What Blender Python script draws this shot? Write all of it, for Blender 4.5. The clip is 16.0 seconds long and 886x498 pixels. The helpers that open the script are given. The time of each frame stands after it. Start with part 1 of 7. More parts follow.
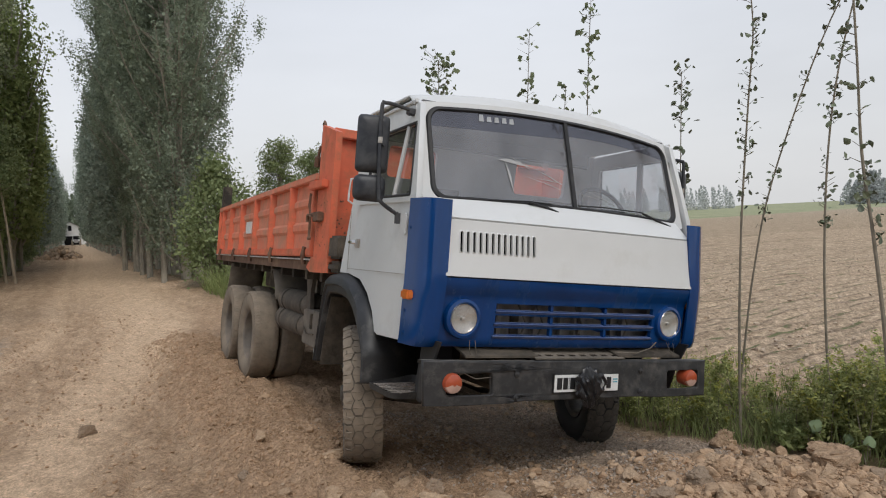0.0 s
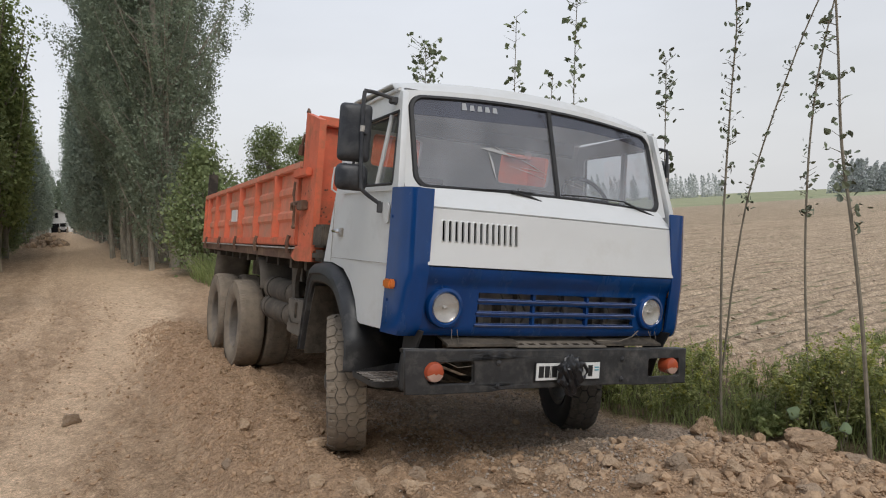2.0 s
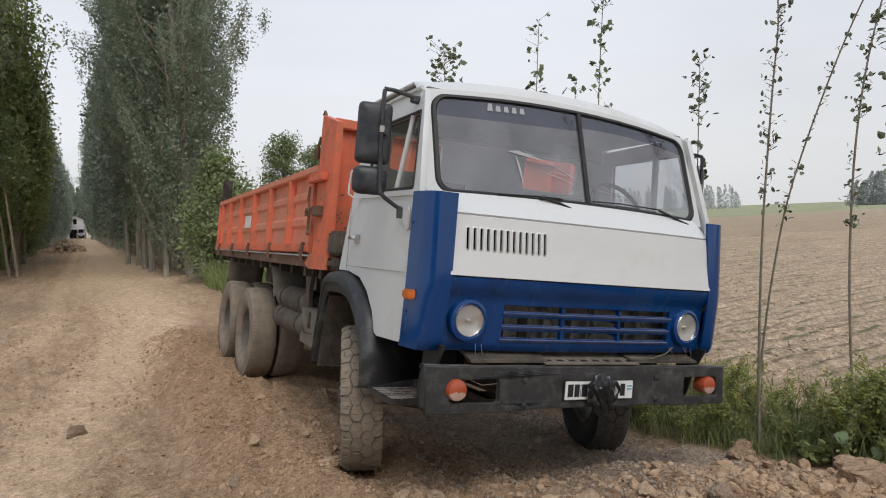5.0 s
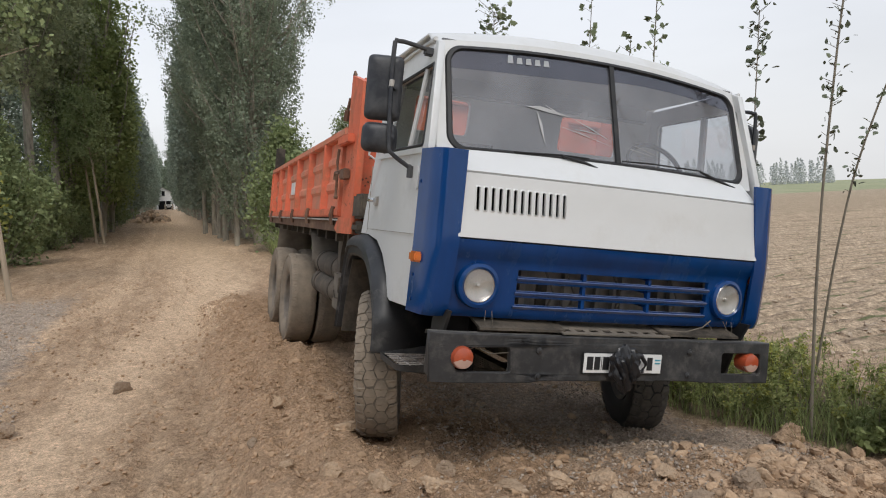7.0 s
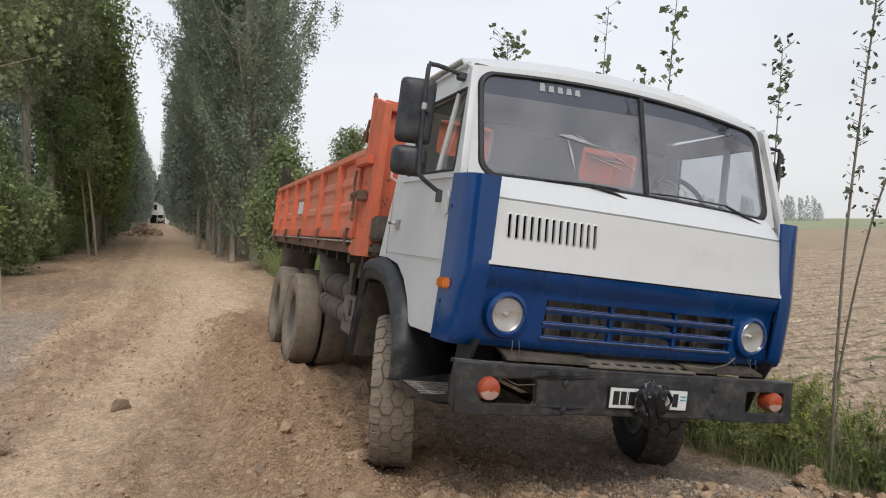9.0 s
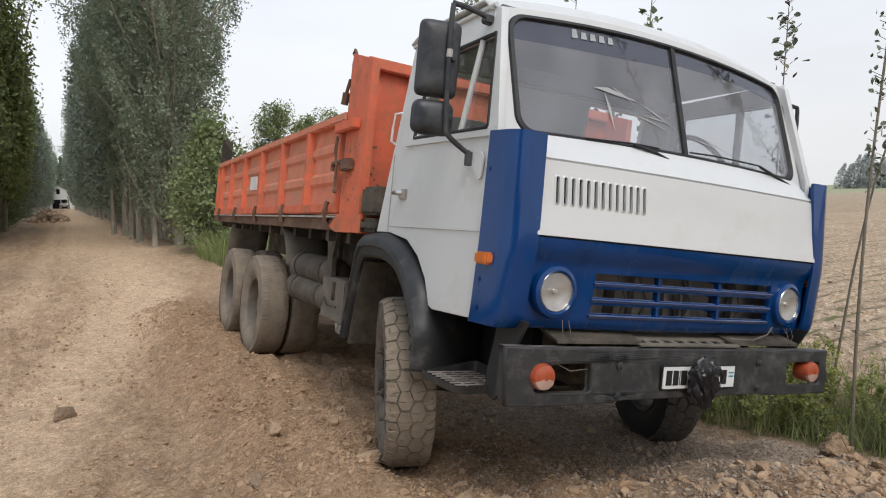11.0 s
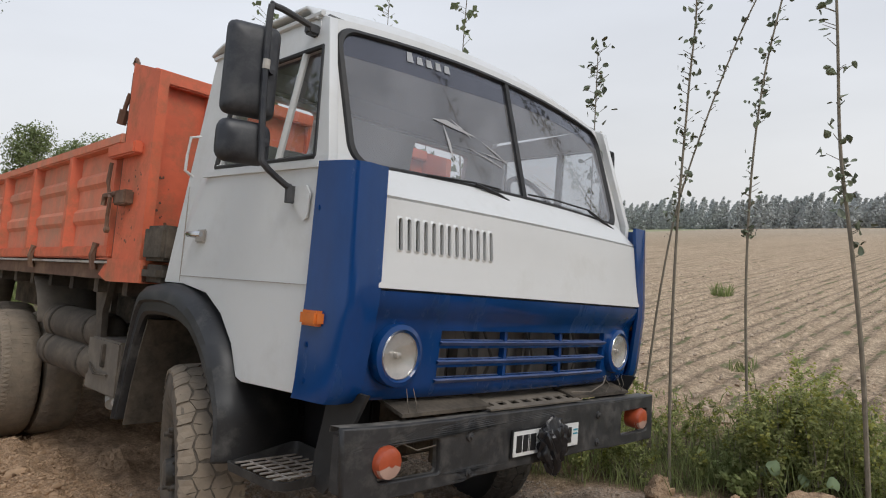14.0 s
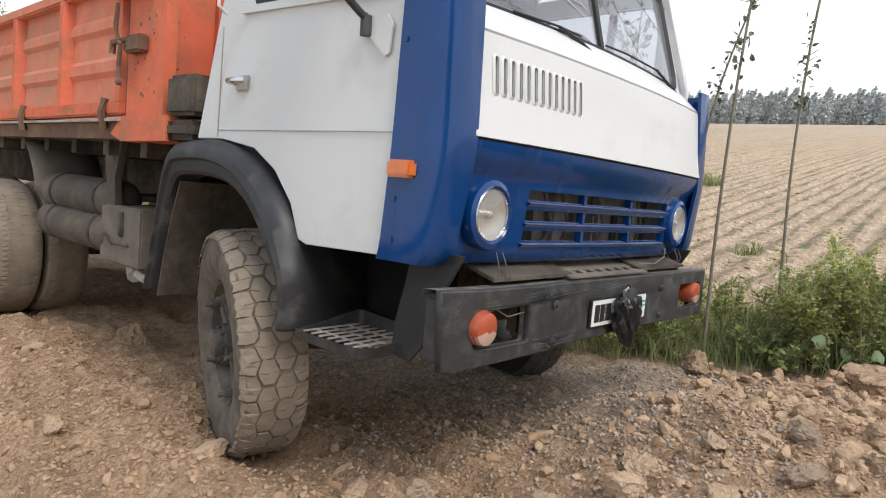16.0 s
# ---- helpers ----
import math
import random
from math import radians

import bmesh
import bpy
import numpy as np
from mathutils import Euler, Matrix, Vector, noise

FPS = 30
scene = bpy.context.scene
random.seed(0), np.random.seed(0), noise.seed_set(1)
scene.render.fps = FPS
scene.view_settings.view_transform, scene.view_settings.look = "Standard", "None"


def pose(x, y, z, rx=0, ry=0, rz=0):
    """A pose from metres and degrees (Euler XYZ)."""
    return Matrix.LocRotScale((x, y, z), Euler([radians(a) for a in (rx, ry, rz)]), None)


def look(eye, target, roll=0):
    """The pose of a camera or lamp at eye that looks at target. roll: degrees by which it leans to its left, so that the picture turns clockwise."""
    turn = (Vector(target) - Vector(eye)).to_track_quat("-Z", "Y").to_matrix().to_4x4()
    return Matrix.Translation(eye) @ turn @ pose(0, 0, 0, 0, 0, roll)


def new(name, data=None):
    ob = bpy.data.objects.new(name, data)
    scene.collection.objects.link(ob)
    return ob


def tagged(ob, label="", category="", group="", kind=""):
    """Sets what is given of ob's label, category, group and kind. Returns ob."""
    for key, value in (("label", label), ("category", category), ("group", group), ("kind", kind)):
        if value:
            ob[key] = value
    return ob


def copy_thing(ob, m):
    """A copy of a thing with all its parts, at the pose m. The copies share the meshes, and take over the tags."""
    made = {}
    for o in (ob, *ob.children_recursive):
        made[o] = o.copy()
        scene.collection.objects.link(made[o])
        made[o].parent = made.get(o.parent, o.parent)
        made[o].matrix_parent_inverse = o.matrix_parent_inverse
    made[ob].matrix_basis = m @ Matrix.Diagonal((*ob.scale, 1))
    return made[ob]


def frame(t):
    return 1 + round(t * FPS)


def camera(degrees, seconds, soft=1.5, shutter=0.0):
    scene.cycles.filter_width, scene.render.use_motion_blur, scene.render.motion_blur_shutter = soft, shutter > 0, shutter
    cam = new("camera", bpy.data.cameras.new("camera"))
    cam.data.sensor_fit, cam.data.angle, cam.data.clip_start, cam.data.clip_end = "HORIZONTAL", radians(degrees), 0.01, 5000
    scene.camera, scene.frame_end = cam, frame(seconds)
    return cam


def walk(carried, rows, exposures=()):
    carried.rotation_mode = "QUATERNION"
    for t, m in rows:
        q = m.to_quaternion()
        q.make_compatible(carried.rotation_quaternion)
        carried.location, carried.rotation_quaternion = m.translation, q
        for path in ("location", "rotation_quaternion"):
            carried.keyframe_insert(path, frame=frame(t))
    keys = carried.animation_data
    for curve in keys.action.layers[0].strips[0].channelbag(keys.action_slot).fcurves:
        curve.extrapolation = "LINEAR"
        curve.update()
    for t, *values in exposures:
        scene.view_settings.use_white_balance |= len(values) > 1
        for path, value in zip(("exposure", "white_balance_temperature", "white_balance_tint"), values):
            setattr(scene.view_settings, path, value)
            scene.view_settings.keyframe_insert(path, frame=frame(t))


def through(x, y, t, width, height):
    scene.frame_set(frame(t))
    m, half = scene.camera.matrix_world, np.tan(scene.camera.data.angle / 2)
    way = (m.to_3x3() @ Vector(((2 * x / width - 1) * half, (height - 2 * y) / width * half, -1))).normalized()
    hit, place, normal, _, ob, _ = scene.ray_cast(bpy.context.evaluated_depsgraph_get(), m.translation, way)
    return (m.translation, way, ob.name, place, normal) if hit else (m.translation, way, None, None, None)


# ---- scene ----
cam = camera(69.16, 16.0, soft=1.1)
PATH = [
    (0, (0.000, 0.000, 2.014), (0.9783, 1.7420, 1.9221), -2.78),
    (0.5, (0.020, -0.015, 2.017), (1.0021, 1.7233, 1.8978), -1.97),
    (1, (0.021, -0.019, 2.027), (1.0172, 1.7113, 1.9054), -2.20),
    (1.5, (0.027, -0.025, 2.026), (1.0353, 1.6982, 1.9108), -2.59),
    (2, (0.046, -0.030, 2.022), (1.0469, 1.6958, 1.8904), -2.70),
    (2.5, (0.059, -0.021, 2.020), (1.0376, 1.7179, 1.8879), -2.54),
    (3, (0.074, -0.004, 2.019), (1.0391, 1.7425, 1.8761), -1.78),
    (3.2, (0.075, 0.000, 2.015), (1.0240, 1.7541, 1.8626), -1.93),
    (5.3, (0.160, 0.259, 1.995), (1.1256, 2.0090, 1.9082), -2.32),
    (5.5, (0.233, 0.263, 1.971), (1.1288, 2.0498, 1.9035), -1.25),
    (6, (0.432, 0.261, 1.922), (1.1619, 2.1212, 1.8351), 0.62),
    (6.5, (0.519, 0.255, 1.902), (1.2689, 2.1032, 1.7594), -0.81),
    (7, (0.547, 0.250, 1.901), (1.3067, 2.0920, 1.7280), -1.97),
    (7.5, (0.542, 0.233, 1.905), (1.3374, 2.0650, 1.8038), -1.17),
    (8, (0.526, 0.236, 1.917), (1.2520, 2.0983, 1.8659), -0.35),
    (8.5, (0.501, 0.280, 1.907), (1.1912, 2.1569, 1.8558), 0.23),
    (8.7, (0.454, 0.321, 1.912), (1.1834, 2.1822, 1.8434), 0.40),
    (10.8, (0.097, 1.051, 1.873), (1.0504, 2.8005, 1.6992), -1.74),
    (11, (0.080, 1.116, 1.863), (1.0759, 2.8416, 1.6895), -1.27),
    (11.5, (0.031, 1.350, 1.864), (1.2811, 2.8949, 1.6377), -1.93),
    (12, (0.019, 1.514, 1.839), (1.4593, 2.8520, 1.4706), -1.53),
    (12.5, (0.101, 1.578, 1.824), (1.5381, 2.9321, 1.5093), -2.03),
    (13, (0.250, 1.602, 1.903), (1.6334, 3.0457, 1.9207), -1.72),
    (13.5, (0.266, 1.602, 1.926), (1.7173, 2.9774, 1.9864), -1.03),
    (14, (0.290, 1.661, 1.891), (1.7786, 2.9960, 1.8241), -0.62),
    (14.5, (0.313, 1.679, 1.857), (1.7701, 3.0449, 1.7535), -0.61),
    (15, (0.325, 1.712, 1.808), (1.6926, 3.1468, 1.5427), -0.10),
    (15.5, (0.281, 1.906, 1.756), (1.6786, 3.2807, 1.3582), 3.38),
    (16, (0.191, 2.199, 1.716), (1.7067, 3.4407, 1.3161), 0.30),
]
walk(cam, [(t, look(eye, target, roll)) for t, eye, target, roll in PATH],
     exposures=[(0, -0.05), (3.2, -0.05), (5.5, 0.06), (8.5, 0.12), (11, 0.22), (12, 0.36), (12.5, 0.42), (13, 0.24), (13.4, -0.02), (14.5, 0.02), (15, 0.38), (15.5, 0.6), (16, 0.66)])

# ---- world and light ----
world = bpy.data.worlds.new("world")
scene.world = world
world.use_nodes = True
wn = world.node_tree.nodes
wl = world.node_tree.links
wn.clear()
w_out = wn.new("ShaderNodeOutputWorld")
w_bg = wn.new("ShaderNodeBackground")
w_sky = wn.new("ShaderNodeTexSky")
w_sky.sky_type = "NISHITA"
w_sky.sun_disc = False
w_sky.sun_elevation = radians(48)
w_sky.sun_rotation = radians(170)
w_sky.dust_density = 4.0
w_sky.air_density = 1.2
w_scale = wn.new("ShaderNodeMixRGB")
w_scale.blend_type = "MULTIPLY"
w_scale.inputs[0].default_value = 1.0
w_scale.inputs[2].default_value = (0.10, 0.10, 0.10, 1)
w_geo = wn.new("ShaderNodeTexCoord")
w_sep = wn.new("ShaderNodeSeparateXYZ")
w_ramp = wn.new("ShaderNodeValToRGB")
w_ramp.color_ramp.elements[0].position = 0.0
w_ramp.color_ramp.elements[0].color = (0.80, 0.805, 0.815, 1)
w_ramp.color_ramp.elements[1].position = 0.75
w_ramp.color_ramp.elements[1].color = (0.66, 0.73, 0.87, 1)
w_mid = w_ramp.color_ramp.elements.new(0.22)
w_mid.color = (0.83, 0.855, 0.905, 1)
w_noise = wn.new("ShaderNodeTexNoise")
w_noise.inputs["Scale"].default_value = 1.6
w_noise.inputs["Detail"].default_value = 5.0
w_map = wn.new("ShaderNodeMapping")
w_map.inputs["Scale"].default_value = (1.0, 1.0, 3.5)
w_cl = wn.new("ShaderNodeMapRange")
w_cl.inputs[1].default_value = 0.3
w_cl.inputs[2].default_value = 0.7
w_cl.inputs[3].default_value = 0.93
w_cl.inputs[4].default_value = 1.07
w_cm = wn.new("ShaderNodeMixRGB")
w_cm.blend_type = "MULTIPLY"
w_cm.inputs[0].default_value = 1.0
w_mix = wn.new("ShaderNodeMixRGB")
w_mix.inputs[0].default_value = 0.9
wl.new(w_sky.outputs[0], w_scale.inputs[1])
wl.new(w_geo.outputs["Generated"], w_sep.inputs[0])
wl.new(w_sep.outputs["Z"], w_ramp.inputs[0])
wl.new(w_geo.outputs["Generated"], w_map.inputs[0])
wl.new(w_map.outputs[0], w_noise.inputs["Vector"])
wl.new(w_noise.outputs["Fac"], w_cl.inputs[0])
wl.new(w_ramp.outputs[0], w_cm.inputs[1])
wl.new(w_cl.outputs[0], w_cm.inputs[2])
wl.new(w_scale.outputs[0], w_mix.inputs[1])
wl.new(w_cm.outputs[0], w_mix.inputs[2])
wl.new(w_mix.outputs[0], w_bg.inputs["Color"])
w_bg.inputs["Strength"].default_value = 1.0
wl.new(w_bg.outputs[0], w_out.inputs[0])

sun = new("sun", bpy.data.lights.new("sun", "SUN"))
sun.data.energy = 1.45
sun.data.angle = radians(25)
sun.data.color = (1.0, 0.96, 0.9)
sun.matrix_world = look((-2.5, -16.5, 22), (0, 0, 0))


# ---- materials ----
def material(name, color, rough=0.6, metal=0.0, vary=0.12, scale=6.0, bump=0.0, bump_scale=40.0, dirt=None, dirt_amount=0.0,
             dirt_scale=2.5, coat=0.0, spec=0.5, island=0.0, obrand=0.0, stretch=(1, 1, 1), bump_dist=0.01):
    """A surface with colour varied at two scales, patches of dirt with their own shape, and fine relief."""
    m = bpy.data.materials.new(name)
    m.use_nodes = True
    n, l = m.node_tree.nodes, m.node_tree.links
    b = n["Principled BSDF"]
    b.inputs["Roughness"].default_value = rough
    b.inputs["Metallic"].default_value = metal
    b.inputs["Coat Weight"].default_value = coat
    b.inputs["Coat Roughness"].default_value = 0.12
    b.inputs["Specular IOR Level"].default_value = spec
    co = n.new("ShaderNodeTexCoord")
    mp = n.new("ShaderNodeMapping")
    mp.inputs["Scale"].default_value = stretch
    l.new(co.outputs["Object"], mp.inputs[0])
    n1 = n.new("ShaderNodeTexNoise")
    n1.inputs["Scale"].default_value = scale
    n1.inputs["Detail"].default_value = 8.0
    n1.inputs["Roughness"].default_value = 0.65
    l.new(mp.outputs[0], n1.inputs["Vector"])
    mr = n.new("ShaderNodeMapRange")
    mr.inputs[1].default_value, mr.inputs[2].default_value = 0.28, 0.72
    mr.inputs[3].default_value, mr.inputs[4].default_value = 1.0 - vary, 1.0 + vary
    l.new(n1.outputs["Fac"], mr.inputs[0])
    cm = n.new("ShaderNodeMixRGB")
    cm.blend_type = "MULTIPLY"
    cm.inputs[0].default_value = 1.0
    cm.inputs[1].default_value = (*color, 1)
    l.new(mr.outputs[0], cm.inputs[2])
    out = cm.outputs[0]
    for amount, node, socket in ((island, "ShaderNodeNewGeometry", "Random Per Island"), (obrand, "ShaderNodeObjectInfo", "Random")):
        if amount:
            g = n.new(node)
            r = n.new("ShaderNodeMapRange")
            r.inputs[3].default_value, r.inputs[4].default_value = 1 - amount, 1 + amount
            l.new(g.outputs[socket], r.inputs[0])
            x = n.new("ShaderNodeMixRGB")
            x.blend_type = "MULTIPLY"
            x.inputs[0].default_value = 1.0
            l.new(out, x.inputs[1])
            l.new(r.outputs[0], x.inputs[2])
            out = x.outputs[0]
    if dirt:
        n2 = n.new("ShaderNodeTexNoise")
        n2.inputs["Scale"].default_value = dirt_scale
        n2.inputs["Detail"].default_value = 10.0
        n2.inputs["Roughness"].default_value = 0.7
        l.new(mp.outputs[0], n2.inputs["Vector"])
        r2 = n.new("ShaderNodeMapRange")
        r2.inputs[1].default_value, r2.inputs[2].default_value = 0.62 - 0.35 * dirt_amount, 0.80 - 0.2 * dirt_amount
        l.new(n2.outputs["Fac"], r2.inputs[0])
        x = n.new("ShaderNodeMixRGB")
        x.inputs[2].default_value = (*dirt, 1)
        l.new(r2.outputs[0], x.inputs[0])
        l.new(out, x.inputs[1])
        out = x.outputs[0]
        rr = n.new("ShaderNodeMapRange")
        rr.inputs[3].default_value, rr.inputs[4].default_value = rough, max(rough, 0.8)
        l.new(r2.outputs[0], rr.inputs[0])
        l.new(rr.outputs[0], b.inputs["Roughness"])
    l.new(out, b.inputs["Base Color"])
    if bump:
        n3 = n.new("ShaderNodeTexNoise")
        n3.inputs["Scale"].default_value = bump_scale
        n3.inputs["Detail"].default_value = 8.0
        l.new(mp.outputs[0], n3.inputs["Vector"])
        bp = n.new("ShaderNodeBump")
        bp.inputs["Strength"].default_value = bump
        bp.inputs["Distance"].default_value = bump_dist
        l.new(n3.outputs["Fac"], bp.inputs["Height"])
        l.new(bp.outputs[0], b.inputs["Normal"])
    return m


M_WHITE = material("white_paint", (0.64, 0.645, 0.635), 0.38, vary=0.04, scale=1.6, dirt=(0.57, 0.565, 0.54), dirt_amount=0.34, dirt_scale=1.7, coat=0.1, bump=0.05, bump_scale=5)
M_BLUE = material("blue_paint", (0.0035, 0.042, 0.165), 0.12, vary=0.22, scale=4.0, dirt=(0.012, 0.052, 0.15), dirt_amount=0.25, dirt_scale=5.0, coat=0.15, spec=0.35, bump=0.09, bump_scale=6, stretch=(1, 1, 0.3))
M_ORANGE = material("orange_paint", (0.67, 0.15, 0.072), 0.55, vary=0.14, scale=5.0, dirt=(0.36, 0.15, 0.08), dirt_amount=0.42, dirt_scale=4.0, bump=0.08, bump_scale=30)
M_ORANGE_FADED = material("faded_orange_paint", (0.66, 0.21, 0.12), 0.68, vary=0.16, scale=7.0, dirt=(0.44, 0.25, 0.165), dirt_amount=0.5, dirt_scale=3.0, bump=0.12, bump_scale=30)
M_BLACK = material("black_bumper_paint", (0.03, 0.03, 0.031), 0.5, vary=0.35, scale=7.0, dirt=(0.1, 0.094, 0.086), dirt_amount=0.38, dirt_scale=8.0, bump=0.3, bump_scale=11, spec=0.4)
M_FENDER = material("black_fender_plastic", (0.022, 0.0225, 0.024), 0.45, vary=0.3, scale=5.0, dirt=(0.1, 0.096, 0.09), dirt_amount=0.3, dirt_scale=6.0, bump=0.14, bump_scale=12, spec=0.45)
M_TYRE = material("dusty_tyre_rubber", (0.175, 0.143, 0.11), 0.9, vary=0.3, scale=9.0, dirt=(0.265, 0.212, 0.155), dirt_amount=0.8, dirt_scale=5.0, bump=0.25, bump_scale=60)
M_TYRE_FAR = material("dark_tyre_rubber", (0.085, 0.076, 0.066), 0.85, vary=0.25, scale=9.0, dirt=(0.15, 0.13, 0.105), dirt_amount=0.5, dirt_scale=6.0)
M_TYRE_DARK = material("tyre_groove", (0.1, 0.084, 0.067), 0.95, vary=0.3, scale=12.0, dirt=(0.18, 0.147, 0.112), dirt_amount=0.6, dirt_scale=6.0)
M_RIM = material("dusty_rim", (0.15, 0.13, 0.11), 0.8, vary=0.25, scale=8.0, dirt=(0.24, 0.195, 0.15), dirt_amount=0.5, bump=0.1)
M_HUB = material("dusty_hub_steel", (0.085, 0.077, 0.068), 0.65, metal=0.2, vary=0.35, scale=10.0, dirt=(0.23, 0.19, 0.145), dirt_amount=0.5, dirt_scale=7)
M_CHASSIS = material("dusty_chassis", (0.045, 0.04, 0.034), 0.9, vary=0.3, scale=6.0, spec=0.2, dirt=(0.155, 0.128, 0.1), dirt_amount=0.6, dirt_scale=3.5, bump=0.15)
M_DARK = material("dark_recess", (0.01, 0.01, 0.011), 0.9, vary=0.3, scale=6.0, spec=0.15)
M_DUSTY = material("dust_covered_metal", (0.13, 0.112, 0.092), 0.9, vary=0.2, scale=5.0, dirt=(0.21, 0.178, 0.14), dirt_amount=0.6, dirt_scale=4.0, bump=0.12)
M_TANK = material("dusty_brown_tank", (0.075, 0.062, 0.05), 0.9, vary=0.3, scale=5.0, dirt=(0.15, 0.122, 0.092), dirt_amount=0.6, dirt_scale=4.0, bump=0.12)
M_RUBBER = material("black_rubber_seal", (0.015, 0.015, 0.016), 0.6, vary=0.3, scale=9.0, dirt=(0.07, 0.065, 0.06), dirt_amount=0.3)
M_MIRROR = material("black_mirror_plastic", (0.02, 0.022, 0.028), 0.38, vary=0.2, scale=8.0, dirt=(0.075, 0.075, 0.075), dirt_amount=0.5, dirt_scale=4.0)
M_CHROME = material("chrome", (0.6, 0.6, 0.6), 0.22, metal=1.0, vary=0.15, scale=10.0)
M_LAMP_ORANGE = material("orange_lens", (0.62, 0.16, 0.03), 0.25, vary=0.12, scale=20.0, coat=0.5)
M_LAMP_RED = material("red_orange_lens", (0.40, 0.075, 0.03), 0.3, vary=0.15, scale=18.0, coat=0.4)
M_LAMP_WHITE = material("pale_lens", (0.5, 0.33, 0.27), 0.3, vary=0.1, scale=18.0, coat=0.4)
M_STEP = material("dusty_step", (0.36, 0.33, 0.3), 0.8, vary=0.25, scale=12.0, dirt=(0.08, 0.075, 0.07), dirt_amount=0.4, dirt_scale=9.0)
M_RADIATOR = material("grey_radiator", (0.2, 0.185, 0.17), 0.8, vary=0.4, scale=14.0, stretch=(1, 1, 0.1), dirt=(0.34, 0.3, 0.25), dirt_amount=0.5)
M_SLAT = material("faded_blue_slat", (0.08, 0.12, 0.26), 0.45, vary=0.2, scale=8.0, dirt=(0.2, 0.22, 0.32), dirt_amount=0.5, dirt_scale=6.0)
M_WORN = material("worn_black_edge", (0.085, 0.082, 0.077), 0.6, vary=0.4, scale=12.0, dirt=(0.22, 0.205, 0.185), dirt_amount=0.5, dirt_scale=9.0)
M_PLATE = material("white_plate", (0.72, 0.72, 0.7), 0.4, vary=0.06, scale=9.0)
M_CRACK = material("crack_white", (0.4, 0.4, 0.4), 0.5)
M_REFLECTOR = material("bright_reflector", (0.52, 0.5, 0.48), 0.25, metal=0.7, vary=0.2, scale=20.0)
M_STICKER = material("dull_silver_sticker", (0.36, 0.37, 0.38), 0.45, vary=0.1, scale=20.0)
M_INK = material("black_ink", (0.015, 0.015, 0.016), 0.5)
M_BAG = material("black_plastic_bag", (0.016, 0.016, 0.018), 0.28, vary=0.3, scale=8.0, bump=0.5, bump_scale=30)
M_SEAT = material("dark_seat_vinyl", (0.05, 0.045, 0.042), 0.6, vary=0.2, scale=6.0)
M_INTERIOR = material("grey_cab_lining", (0.16, 0.165, 0.17), 0.8, vary=0.15, scale=4.0)
M_RUST = material("rusty_iron", (0.13, 0.07, 0.045), 0.8, vary=0.35, scale=14.0, dirt=(0.25, 0.16, 0.1), dirt_amount=0.4)
M_STEEL = material("pale_steel_strip", (0.42, 0.4, 0.37), 0.55, vary=0.2, scale=6.0, dirt=(0.2, 0.15, 0.1), dirt_amount=0.5)


def glass_material(name, tint, rough=0.02, clear=0.9, film=(0.45, 0.43, 0.4)):
    """Thin sheet glass: see-through, with a mirror film that grows at grazing angles."""
    m = bpy.data.materials.new(name)
    m.use_nodes = True
    n, l = m.node_tree.nodes, m.node_tree.links
    n.clear()
    o = n.new("ShaderNodeOutputMaterial")
    t = n.new("ShaderNodeBsdfTransparent")
    t.inputs[0].default_value = (*tint, 1)
    g = n.new("ShaderNodeBsdfGlossy")
    g.inputs["Roughness"].default_value = rough
    g.inputs["Color"].default_value = (0.9, 0.92, 0.95, 1)
    d = n.new("ShaderNodeBsdfDiffuse")
    d.inputs["Color"].default_value = (*film, 1)
    f = n.new("ShaderNodeLayerWeight")
    f.inputs["Blend"].default_value = 0.5
    f5 = n.new("ShaderNodeMath")
    f5.operation = "POWER"
    f5.inputs[1].default_value = 4.5
    l.new(f.outputs["Facing"], f5.inputs[0])
    f6 = n.new("ShaderNodeMath")
    f6.operation = "MULTIPLY_ADD"
    f6.inputs[1].default_value, f6.inputs[2].default_value = 0.9, 0.075
    l.new(f5.outputs[0], f6.inputs[0])
    mx = n.new("ShaderNodeMixShader")
    # pale diffuse coat: dust, plus sky glare where the film colour carries it
    dust = n.new("ShaderNodeMixShader")
    no = n.new("ShaderNodeTexNoise")
    no.inputs["Scale"].default_value = 3.0
    no.inputs["Detail"].default_value = 8.0
    co = n.new("ShaderNodeTexCoord")
    l.new(co.outputs["Object"], no.inputs["Vector"])
    r = n.new("ShaderNodeMapRange")
    r.inputs[1].default_value, r.inputs[2].default_value = 0.3, 0.75
    r.inputs[3].default_value, r.inputs[4].default_value = 1 - clear, (1 - clear) * 2.2
    l.new(no.outputs["Fac"], r.inputs[0])
    l.new(r.outputs[0], dust.inputs[0])
    l.new(t.outputs[0], dust.inputs[1])
    l.new(d.outputs[0], dust.inputs[2])
    l.new(f6.outputs[0], mx.inputs[0])
    l.new(dust.outputs[0], mx.inputs[1])
    l.new(g.outputs[0], mx.inputs[2])
    l.new(mx.outputs[0], o.inputs[0])
    return m


# this film greys the screen for reflected sky as well as dust
M_GLASS = glass_material("windscreen_glass", (0.76, 0.78, 0.81), clear=0.80, film=(0.44, 0.44, 0.46))
M_SIDEGLASS = glass_material("side_glass", (0.78, 0.81, 0.82), clear=0.93)
M_BAND = glass_material("sun_strip_film", (0.42, 0.43, 0.5), clear=0.97, film=(0.2, 0.2, 0.24))
M_LENS = glass_material("headlight_glass", (0.96, 0.96, 0.95), clear=0.93, film=(0.6, 0.575, 0.54))


